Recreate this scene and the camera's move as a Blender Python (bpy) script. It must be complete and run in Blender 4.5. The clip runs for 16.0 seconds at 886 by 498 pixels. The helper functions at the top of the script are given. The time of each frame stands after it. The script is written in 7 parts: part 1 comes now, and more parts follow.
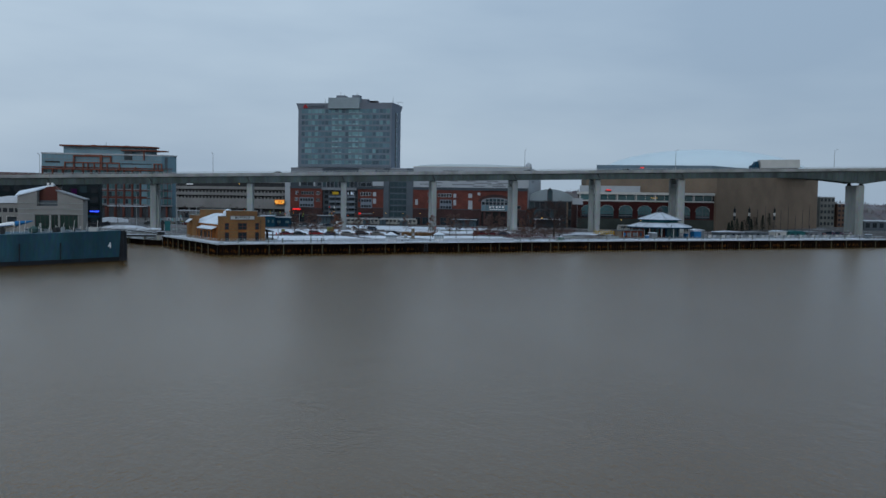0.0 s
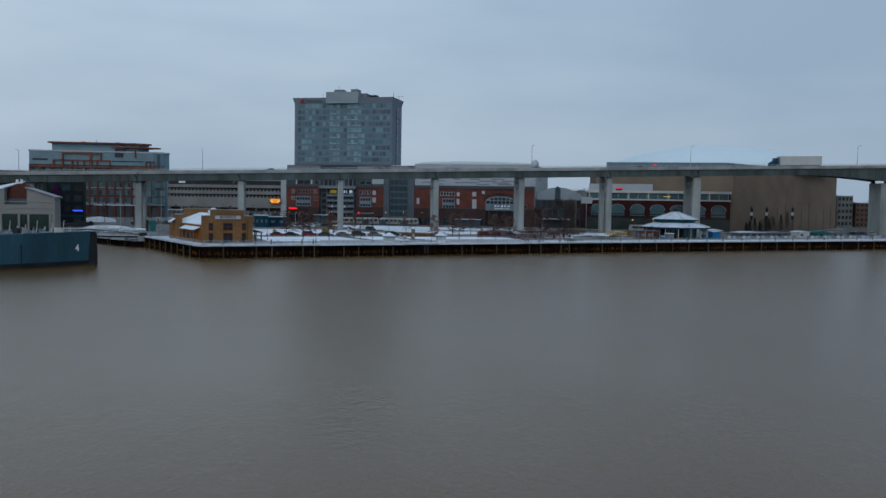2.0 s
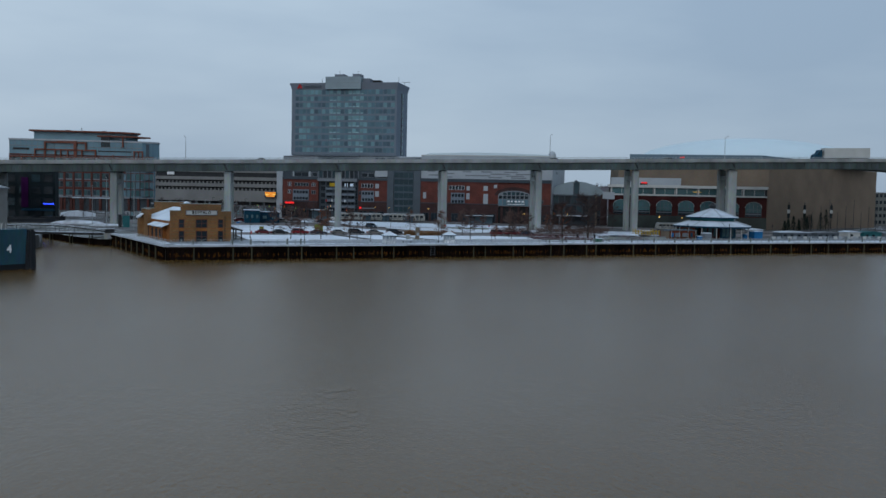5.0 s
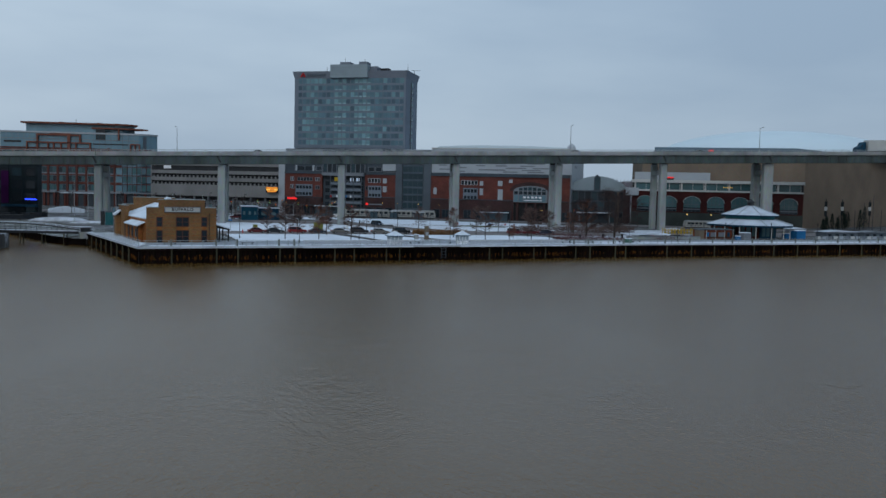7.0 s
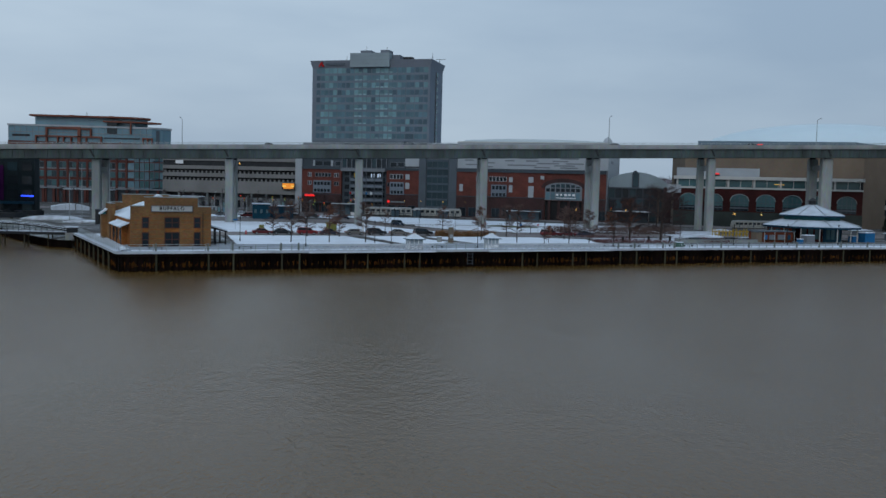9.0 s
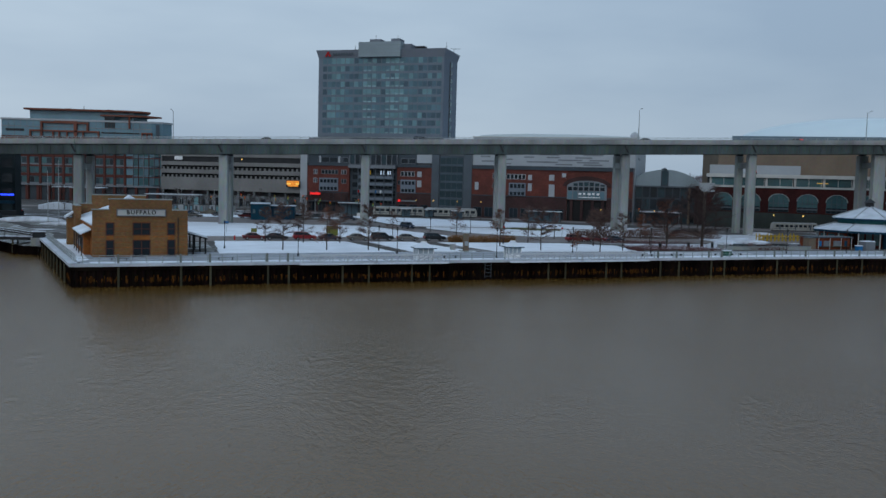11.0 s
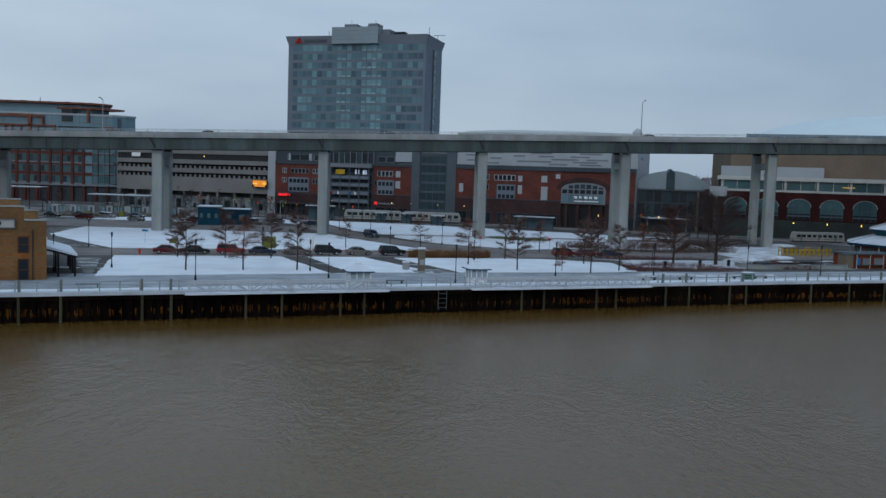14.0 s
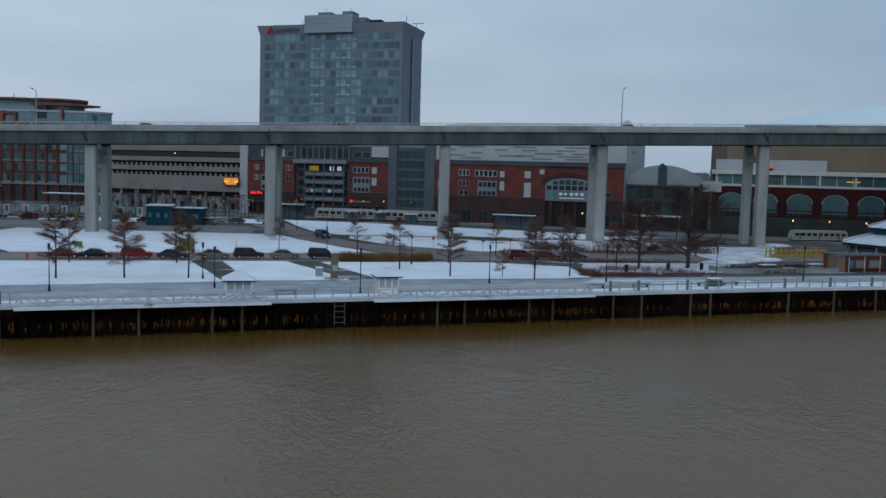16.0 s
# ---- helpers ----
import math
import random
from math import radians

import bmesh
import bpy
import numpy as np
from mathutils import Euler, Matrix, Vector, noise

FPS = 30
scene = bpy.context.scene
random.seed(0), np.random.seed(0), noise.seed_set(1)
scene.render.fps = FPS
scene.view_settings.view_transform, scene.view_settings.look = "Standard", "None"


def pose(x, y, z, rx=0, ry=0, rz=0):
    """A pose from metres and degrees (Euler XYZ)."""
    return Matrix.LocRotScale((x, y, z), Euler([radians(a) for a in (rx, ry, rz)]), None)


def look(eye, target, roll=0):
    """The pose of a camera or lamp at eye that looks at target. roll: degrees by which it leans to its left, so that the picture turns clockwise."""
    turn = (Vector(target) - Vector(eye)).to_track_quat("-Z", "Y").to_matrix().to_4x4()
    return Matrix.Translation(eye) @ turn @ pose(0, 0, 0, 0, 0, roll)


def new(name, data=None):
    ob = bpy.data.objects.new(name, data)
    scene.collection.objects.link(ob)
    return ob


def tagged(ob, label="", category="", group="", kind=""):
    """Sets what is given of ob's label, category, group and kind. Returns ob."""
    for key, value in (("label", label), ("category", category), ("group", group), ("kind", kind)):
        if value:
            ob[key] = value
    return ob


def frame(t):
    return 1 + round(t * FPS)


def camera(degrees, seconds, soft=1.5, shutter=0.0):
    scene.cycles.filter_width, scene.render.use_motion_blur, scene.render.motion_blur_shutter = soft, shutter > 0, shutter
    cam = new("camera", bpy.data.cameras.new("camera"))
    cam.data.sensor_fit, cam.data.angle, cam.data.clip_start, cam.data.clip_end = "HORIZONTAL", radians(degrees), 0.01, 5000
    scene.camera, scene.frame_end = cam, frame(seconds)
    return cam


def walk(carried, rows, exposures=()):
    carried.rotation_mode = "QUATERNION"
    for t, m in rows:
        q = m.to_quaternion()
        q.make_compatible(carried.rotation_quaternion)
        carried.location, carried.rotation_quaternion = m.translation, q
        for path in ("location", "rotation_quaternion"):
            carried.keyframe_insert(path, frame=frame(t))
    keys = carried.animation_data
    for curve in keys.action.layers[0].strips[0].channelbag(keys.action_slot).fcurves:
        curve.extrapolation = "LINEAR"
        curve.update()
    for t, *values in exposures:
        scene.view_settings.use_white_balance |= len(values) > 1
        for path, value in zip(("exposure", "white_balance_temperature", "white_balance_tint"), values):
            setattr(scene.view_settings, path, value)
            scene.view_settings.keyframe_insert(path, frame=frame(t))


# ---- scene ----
cam = camera(54.2, 16.0)

PATH = [
    (0, (6.077, 15.475, 15.734), (6.35, 17.453, 15.623), 0.9),
    (0.5, (6.722, 20.124, 15.626), (6.993, 22.102, 15.515), 0.9),
    (1, (7.44, 24.828, 15.527), (7.71, 26.806, 15.415), 0.8),
    (1.5, (8.235, 29.635, 15.434), (8.502, 31.614, 15.322), 0.9),
    (2, (9.083, 34.598, 15.361), (9.348, 36.577, 15.249), 0.9),
    (2.5, (9.936, 39.733, 15.298), (10.198, 41.712, 15.186), 1.0),
    (3, (10.717, 45.028, 15.248), (10.976, 47.008, 15.133), 1.1),
    (3.5, (11.389, 50.479, 15.208), (11.645, 52.459, 15.092), 1.2),
    (4, (12.01, 56.058, 15.182), (12.263, 58.038, 15.064), 1.2),
    (6.5, (15.167, 84.859, 14.968), (15.399, 86.841, 14.836), 1.3),
    (7, (15.88, 90.746, 14.947), (16.102, 92.729, 14.813), 1.3),
    (7.5, (16.608, 96.66, 14.918), (16.815, 98.644, 14.782), 1.3),
    (8, (17.247, 102.543, 14.936), (17.438, 104.529, 14.797), 1.3),
    (8.5, (17.871, 108.311, 14.947), (18.047, 110.298, 14.807), 1.4),
    (9, (18.395, 113.986, 14.989), (18.557, 115.974, 14.846), 1.4),
    (11.5, (20.86, 142.008, 15.88), (20.985, 143.998, 15.727), 1.5),
    (12, (21.619, 147.609, 16.033), (21.741, 149.599, 15.881), 1.5),
    (12.5, (22.869, 153.078, 16.204), (22.988, 155.069, 16.05), 1.6),
    (13, (24.699, 158.416, 16.333), (24.818, 160.406, 16.18), 1.7),
    (13.5, (27.132, 163.532, 16.437), (27.252, 165.523, 16.284), 1.8),
    (14, (30.189, 168.277, 16.473), (30.309, 170.268, 16.319), 1.9),
    (14.5, (33.618, 172.608, 16.469), (33.736, 174.599, 16.314), 1.9),
    (15, (37.184, 176.64, 16.416), (37.293, 178.631, 16.26), 1.8),
    (15.5, (40.777, 180.495, 16.346), (40.874, 182.487, 16.189), 1.7),
    (16, (44.444, 184.27, 16.245), (44.517, 186.262, 16.086), 1.6),
]
SKY_GAIN = 10.3
WATER_A, WATER_B = (0.083, 0.043, 0.009), (0.100, 0.052, 0.013)
walk(cam, [(t, look(e, g, r)) for t, e, g, r in PATH])

# ---- world and light: a dull overcast winter day ----
world = bpy.data.worlds.new("overcast")
scene.world = world
world.use_nodes = True
wn, wl = world.node_tree.nodes, world.node_tree.links
wn.clear()
w_out = wn.new("ShaderNodeOutputWorld")
w_bg = wn.new("ShaderNodeBackground")
w_sky = wn.new("ShaderNodeTexSky")
w_sky.sky_type = "NISHITA"
w_sky.sun_disc = False
w_sky.sun_elevation, w_sky.sun_rotation = radians(24), radians(200)
w_sky.air_density, w_sky.dust_density = 1.0, 4.0
w_tc = wn.new("ShaderNodeTexCoord")
w_map = wn.new("ShaderNodeMapping")
w_map.inputs["Scale"].default_value = (1.0, 1.0, 4.0)
w_map.inputs["Location"].default_value = (0.35, 0.2, 0.1)
w_n = wn.new("ShaderNodeTexNoise")
w_n.inputs["Scale"].default_value, w_n.inputs["Detail"].default_value = 1.7, 5
w_n.inputs["Roughness"].default_value = 0.5
w_ramp = wn.new("ShaderNodeValToRGB")
w_ramp.color_ramp.elements[0].position, w_ramp.color_ramp.elements[1].position = 0.34, 0.66
w_ramp.color_ramp.elements[0].color = (0.288, 0.395, 0.528, 1)
w_ramp.color_ramp.elements[1].color = (0.397, 0.515, 0.640, 1)
w_sep = wn.new("ShaderNodeSeparateXYZ")
w_gr = wn.new("ShaderNodeValToRGB")
w_gr.color_ramp.elements[0].position, w_gr.color_ramp.elements[1].position = 0.0, 0.9
w_gr.color_ramp.elements[0].color = (1.08, 1.06, 1.05, 1)
w_gr.color_ramp.elements[1].color = (1.44, 1.5, 1.52, 1)
w_mul = wn.new("ShaderNodeMix")
w_mul.data_type, w_mul.blend_type = "RGBA", "MULTIPLY"
w_mul.inputs["Factor"].default_value = 1.0
w_scale = wn.new("ShaderNodeMix")
w_scale.data_type, w_scale.blend_type = "RGBA", "MULTIPLY"
w_scale.inputs["Factor"].default_value = 1.0
w_scale.inputs[7].default_value = (SKY_GAIN, SKY_GAIN, SKY_GAIN, 1)
w_mix = wn.new("ShaderNodeMix")
w_mix.data_type = "RGBA"
w_mix.inputs["Factor"].default_value = 0.94
wl.new(w_tc.outputs["Generated"], w_map.inputs["Vector"])
wl.new(w_map.outputs["Vector"], w_n.inputs["Vector"])
wl.new(w_n.outputs["Fac"], w_ramp.inputs["Fac"])
wl.new(w_tc.outputs["Generated"], w_sep.inputs["Vector"])
wl.new(w_sep.outputs["Z"], w_gr.inputs["Fac"])
wl.new(w_ramp.outputs["Color"], w_mul.inputs[6])
wl.new(w_gr.outputs["Color"], w_mul.inputs[7])
w_side = wn.new("ShaderNodeMapRange")          # thinner cloud to the west, thicker to the east
w_side.inputs["From Min"].default_value, w_side.inputs["From Max"].default_value = -0.5, 0.7
w_side.inputs["To Min"].default_value, w_side.inputs["To Max"].default_value = 0.0, 1.0
w_tint = wn.new("ShaderNodeValToRGB")
w_tint.color_ramp.elements[0].color, w_tint.color_ramp.elements[1].color = (1.115, 1.065, 1.02, 1), (0.835, 0.84, 0.845, 1)
wl.new(w_side.outputs["Result"], w_tint.inputs["Fac"])
w_east = wn.new("ShaderNodeMix")
w_east.data_type, w_east.blend_type = "RGBA", "MULTIPLY"
w_east.inputs["Factor"].default_value = 1.0
wl.new(w_sep.outputs["X"], w_side.inputs["Value"])
wl.new(w_mul.outputs[2], w_east.inputs[6])
wl.new(w_tint.outputs["Color"], w_east.inputs[7])
wl.new(w_east.outputs[2], w_scale.inputs[6])
wl.new(w_sky.outputs["Color"], w_mix.inputs[6])
wl.new(w_scale.outputs[2], w_mix.inputs[7])
wl.new(w_mix.outputs[2], w_bg.inputs["Color"])
w_bg.inputs["Strength"].default_value = 0.1
wl.new(w_bg.outputs["Background"], w_out.inputs["Surface"])

sun_data = bpy.data.lights.new("sun", "SUN")
sun_data.energy, sun_data.angle, sun_data.color = 0.5, radians(25), (0.95, 0.97, 1.0)
sun = new("sun", sun_data)
sun.matrix_world = look((0, 0, 300), (80, 300, 130))


# ---- materials ----
def mat(name, col, rough=0.7, metal=0.0, var=0.25, scale=1.0, bump=0.0, col2=None, spec=None, stretch=(1, 1, 1), per_piece=0.0):
    """A surface with grain and stains at two scales; col2 is the colour of its stains."""
    m = bpy.data.materials.new(name)
    m.use_nodes = True
    n, l = m.node_tree.nodes, m.node_tree.links
    b = n["Principled BSDF"]
    b.inputs["Roughness"].default_value, b.inputs["Metallic"].default_value = rough, metal
    b.inputs["Specular IOR Level"].default_value = spec if spec is not None else (0.5 if rough < 0.45 else 0.08)
    tc = n.new("ShaderNodeTexCoord")
    mp = n.new("ShaderNodeMapping")
    mp.inputs["Scale"].default_value = stretch
    l.new(tc.outputs["Object"], mp.inputs["Vector"])
    big, fine = n.new("ShaderNodeTexNoise"), n.new("ShaderNodeTexNoise")
    big.inputs["Scale"].default_value, big.inputs["Detail"].default_value = 0.35 * scale, 5
    fine.inputs["Scale"].default_value, fine.inputs["Detail"].default_value = 4.0 * scale, 4
    for t in (big, fine):
        l.new(mp.outputs["Vector"], t.inputs["Vector"])
    r1 = n.new("ShaderNodeValToRGB")
    dark = col2 or tuple(c * (1 - var) for c in col)
    lite = tuple(min(1.0, c * (1 + 0.5 * var)) for c in col)
    r1.color_ramp.elements[0].position, r1.color_ramp.elements[1].position = 0.36, 0.64
    r1.color_ramp.elements[0].color, r1.color_ramp.elements[1].color = (*dark, 1), (*lite, 1)
    l.new(big.outputs["Fac"], r1.inputs["Fac"])
    mix = n.new("ShaderNodeMix")
    mix.data_type, mix.blend_type = "RGBA", "OVERLAY"
    mix.inputs["Factor"].default_value = min(1.0, var * 1.2)
    l.new(r1.outputs["Color"], mix.inputs[6])
    l.new(fine.outputs["Color"], mix.inputs[7])
    hs = n.new("ShaderNodeHueSaturation")
    l.new(mix.outputs[2], hs.inputs["Color"])
    if per_piece:
        oi = n.new("ShaderNodeObjectInfo")
        mr = n.new("ShaderNodeMapRange")
        mr.inputs["To Min"].default_value, mr.inputs["To Max"].default_value = 1 - per_piece, 1 + per_piece
        l.new(oi.outputs["Random"], mr.inputs["Value"])
        l.new(mr.outputs["Result"], hs.inputs["Value"])
    bw = n.new("ShaderNodeMix")
    bw.data_type = "RGBA"
    bw.inputs["Factor"].default_value = 0.25 if var < 0.5 else 0.1
    bw.inputs[7].default_value = (*col, 1)
    l.new(hs.outputs["Color"], bw.inputs[6])
    l.new(bw.outputs[2], b.inputs["Base Color"])
    if bump:
        bp = n.new("ShaderNodeBump")
        bp.inputs["Strength"].default_value, bp.inputs["Distance"].default_value = bump, 0.05
        l.new(fine.outputs["Fac"], bp.inputs["Height"])
        l.new(bp.outputs["Normal"], b.inputs["Normal"])
    return m


def glow(name, col, power):
    m = bpy.data.materials.new(name)
    m.use_nodes = True
    b = m.node_tree.nodes["Principled BSDF"]
    b.inputs["Base Color"].default_value = (*[0.5 * c for c in col], 1)
    b.inputs["Emission Color"].default_value = (*col, 1)
    b.inputs["Emission Strength"].default_value = power
    return m


def brickwork(name, col, col2, mortar, size=1.0, per_piece=0.0):
    """Courses of brick with pale joints over a stained wall."""
    m = mat(name, col, 0.85, 0, 0.35, 0.6, 0.2, col2, per_piece=per_piece)
    n, l = m.node_tree.nodes, m.node_tree.links
    b = n["Principled BSDF"]
    src = b.inputs["Base Color"].links[0].from_socket
    tc = n.new("ShaderNodeTexCoord")
    sp, cb = n.new("ShaderNodeSeparateXYZ"), n.new("ShaderNodeCombineXYZ")
    ad = n.new("ShaderNodeMath")
    l.new(tc.outputs["Object"], sp.inputs["Vector"])
    l.new(sp.outputs["X"], ad.inputs[0])
    l.new(sp.outputs["Y"], ad.inputs[1])
    l.new(ad.outputs[0], cb.inputs["X"])
    l.new(sp.outputs["Z"], cb.inputs["Y"])
    bt = n.new("ShaderNodeTexBrick")
    bt.inputs["Scale"].default_value = 1.0
    bt.inputs["Brick Width"].default_value, bt.inputs["Row Height"].default_value = 0.4 * size, 0.2 * size
    bt.inputs["Mortar Size"].default_value = 0.012 * size
    bt.inputs["Color1"].default_value, bt.inputs["Color2"].default_value = (1, 1, 1, 1), (0.72, 0.72, 0.72, 1)
    bt.inputs["Mortar"].default_value = (*mortar, 1)
    l.new(cb.outputs[0], bt.inputs["Vector"])
    mx = n.new("ShaderNodeMix")
    mx.data_type, mx.blend_type = "RGBA", "MULTIPLY"
    mx.inputs["Factor"].default_value = 0.8
    l.new(src, mx.inputs[6])
    l.new(bt.outputs["Color"], mx.inputs[7])
    l.new(mx.outputs[2], b.inputs["Base Color"])
    return m


def snow_over(name, col, cover=0.5, scale=0.12, rough=0.85):
    """A ground with patches of thin, trodden snow on it."""
    m = mat(name, col, rough, 0, 0.3, 0.8, 0.2)
    n, l = m.node_tree.nodes, m.node_tree.links
    b = n["Principled BSDF"]
    src = b.inputs["Base Color"].links[0].from_socket
    tc = n.new("ShaderNodeTexCoord")
    mp = n.new("ShaderNodeMapping")
    mp.inputs["Rotation"].default_value, mp.inputs["Scale"].default_value = (0, 0, radians(-15)), (0.5, 1.6, 1)
    ns = n.new("ShaderNodeTexNoise")
    ns.inputs["Scale"].default_value, ns.inputs["Detail"].default_value, ns.inputs["Roughness"].default_value = scale, 8, 0.62
    rp = n.new("ShaderNodeValToRGB")
    rp.color_ramp.elements[0].position, rp.color_ramp.elements[1].position = 0.62 - 0.3 * cover, 0.74 - 0.3 * cover
    l.new(tc.outputs["Object"], mp.inputs["Vector"])
    l.new(mp.outputs["Vector"], ns.inputs["Vector"])
    l.new(ns.outputs["Fac"], rp.inputs["Fac"])
    mx = n.new("ShaderNodeMix")
    mx.data_type = "RGBA"
    l.new(rp.outputs["Color"], mx.inputs["Factor"])
    l.new(src, mx.inputs[6])
    mx.inputs[7].default_value = (0.55, 0.58, 0.63, 1)
    l.new(mx.outputs[2], b.inputs["Base Color"])
    return m


def water_mat():
    m = bpy.data.materials.new("river_water")
    m.use_nodes = True
    n, l = m.node_tree.nodes, m.node_tree.links
    b = n["Principled BSDF"]
    b.inputs["Roughness"].default_value = 0.23
    b.inputs["IOR"].default_value = 1.33
    b.inputs["Specular IOR Level"].default_value = 0.75
    tc = n.new("ShaderNodeTexCoord")
    mp = n.new("ShaderNodeMapping")
    mp.inputs["Rotation"].default_value, mp.inputs["Scale"].default_value = (0, 0, radians(35)), (1.0, 0.45, 1)
    l.new(tc.outputs["Object"], mp.inputs["Vector"])
    silt = n.new("ShaderNodeTexNoise")
    silt.inputs["Scale"].default_value, silt.inputs["Detail"].default_value = 0.012, 6
    rp = n.new("ShaderNodeValToRGB")
    rp.color_ramp.elements[0].position, rp.color_ramp.elements[1].position = 0.3, 0.7
    rp.color_ramp.elements[0].color, rp.color_ramp.elements[1].color = (*WATER_A, 1), (*WATER_B, 1)
    l.new(mp.outputs["Vector"], silt.inputs["Vector"])
    l.new(silt.outputs["Fac"], rp.inputs["Fac"])
    l.new(rp.outputs["Color"], b.inputs["Base Color"])
    h = None
    for size, height in ((8.0, 0.026), (3.4, 0.060), (1.5, 0.066), (0.5, 0.10), (0.05, 0.30)):
        t = n.new("ShaderNodeTexNoise")
        t.inputs["Scale"].default_value, t.inputs["Detail"].default_value = size, 4
        l.new(mp.outputs["Vector"], t.inputs["Vector"])
        k = n.new("ShaderNodeMath")
        k.operation = "MULTIPLY"
        k.inputs[1].default_value = height
        l.new(t.outputs["Fac"], k.inputs[0])
        if h is None:
            h = k
        else:
            s = n.new("ShaderNodeMath")
            l.new(h.outputs[0], s.inputs[0])
            l.new(k.outputs[0], s.inputs[1])
            h = s
    # gusts: calmer and rougher patches of the surface
    gust = n.new("ShaderNodeTexNoise")
    gust.inputs["Scale"].default_value, gust.inputs["Detail"].default_value = 0.035, 3
    l.new(mp.outputs["Vector"], gust.inputs["Vector"])
    rng = n.new("ShaderNodeMapRange")
    rng.inputs["From Min"].default_value, rng.inputs["From Max"].default_value = 0.35, 0.65
    rng.inputs["To Min"].default_value, rng.inputs["To Max"].default_value = 0.60, 1.10
    l.new(gust.outputs["Fac"], rng.inputs["Value"])
    bp = n.new("ShaderNodeBump")
    bp.inputs["Distance"].default_value = 1.0
    l.new(rng.outputs["Result"], bp.inputs["Strength"])
    l.new(h.outputs[0], bp.inputs["Height"])
    l.new(bp.outputs["Normal"], b.inputs["Normal"])
    return m


WATER = water_mat()
SNOW = mat("snow", (0.66, 0.70, 0.77), 0.9, 0, 0.12, 0.6, 0.3)
SNOW_THIN = mat("thin_trodden_snow", (0.50, 0.53, 0.59), 0.9, 0, 0.4, 1.2, 0.3, (0.30, 0.30, 0.32))
SNOW_ROOF = mat("roof_snow", (0.60, 0.65, 0.72), 0.9, 0, 0.14, 0.8, 0.2)
LAND = snow_over("yard_ground", (0.080, 0.076, 0.075), 0.18)
ASPHALT = mat("slushy_asphalt", (0.178, 0.160, 0.158), 0.7, 0, 0.35, 0.5, 0.1, (0.120, 0.106, 0.104))
FORECOURT = snow_over("wet_forecourt", (0.085, 0.083, 0.086), 0.22, 0.35, 0.6)
PAVING = snow_over("promenade_paving", (0.275, 0.300, 0.340), 0.08, 0.5)
CONCRETE = mat("weathered_concrete", (0.270, 0.288, 0.282), 0.85, 0, 0.3, 0.4, 0.15, (0.175, 0.192, 0.190), stretch=(1, 1, 0.3))
PARAPET = mat("parapet_concrete", (0.268, 0.276, 0.272), 0.85, 0, 0.3, 0.4, 0.1, (0.165, 0.172, 0.172), stretch=(1, 1, 0.4))
GIRDER = mat("painted_steel_girder", (0.066, 0.086, 0.086), 0.6, 0, 0.45, 0.6, 0.1, (0.036, 0.042, 0.040), stretch=(1, 1, 0.2))
# steel colour; the garage decks and hut doorway use it as painted shade
DARK = mat("dark_steel_and_shade", (0.035, 0.037, 0.04), 0.5, 0.2, 0.2, 1)
BLACK = mat("black_paint", (0.02, 0.02, 0.022), 0.45, 0, 0.2, 1)
ALU = mat("aluminium", (0.45, 0.48, 0.52), 0.5, 0.1, 0.15, 1)
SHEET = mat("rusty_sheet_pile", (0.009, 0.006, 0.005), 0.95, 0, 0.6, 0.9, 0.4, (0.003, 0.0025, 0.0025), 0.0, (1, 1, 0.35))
RUST = mat("rust_streaks", (0.105, 0.042, 0.009), 0.95, 0, 0.8, 2.2, 0.4, (0.012, 0.007, 0.004), 0.0, (1, 1, 0.6))
TIMBER = mat("weathered_timber", (0.070, 0.066, 0.044), 0.9, 0, 0.35, 1.5, 0.3, per_piece=0.35)
RAIL = mat("grey_rail", (0.30, 0.33, 0.34), 0.5, 0.1, 0.15, 1)
TAN_BRICK = brickwork("tan_brick", (0.215, 0.115, 0.052), (0.150, 0.086, 0.044), (0.8, 0.8, 0.78))
TAN_BAND = brickwork("orange_brick", (0.27, 0.10, 0.03), (0.19, 0.075, 0.025), (0.8, 0.8, 0.78))
RED_BRICK = brickwork("red_brick", (0.130, 0.043, 0.034), (0.094, 0.037, 0.032), (0.8, 0.75, 0.72), 1.6)
DARK_BRICK = brickwork("dark_red_brick", (0.060, 0.033, 0.032), (0.042, 0.027, 0.028), (0.8, 0.75, 0.72), 1.6)
ARENA_BRICK = brickwork("arena_brick", (0.056, 0.016, 0.015), (0.036, 0.013, 0.013), (0.8, 0.75, 0.72), 1.6)
BAR_RED = mat("red_timber_boarding", (0.155, 0.040, 0.020), 0.8, 0, 0.3, 1.0, 0.1, (0.085, 0.028, 0.018), stretch=(1, 1, 3))
BROWN_WALL = mat("brown_masonry", (0.164, 0.125, 0.094), 0.9, 0, 0.18, 0.25, 0.15, (0.134, 0.104, 0.081))
BEIGE = mat("beige_precast", (0.180, 0.178, 0.176), 0.85, 0, 0.18, 0.3, 0.1)
MUSEUM = mat("beige_stucco", (0.222, 0.219, 0.212), 0.85, 0, 0.14, 0.5, 0.1)
GREY_PANEL = mat("grey_metal_panel", (0.315, 0.340, 0.365), 0.45, 0.1, 0.10, 0.4)
MID_PANEL = mat("mid_grey_panel", (0.165, 0.180, 0.199), 0.45, 0.1, 0.12, 0.4)
SLATE = mat("slate_panel", (0.081, 0.098, 0.115), 0.5, 0.1, 0.15, 0.4)
HOTEL = mat("hotel_precast", (0.146, 0.172, 0.206), 0.8, 0, 0.12, 0.3, 0.05)
HOTEL_SIDE = mat("hotel_flank_panel", (0.160, 0.178, 0.210), 0.8, 0, 0.10, 0.3, 0.05)
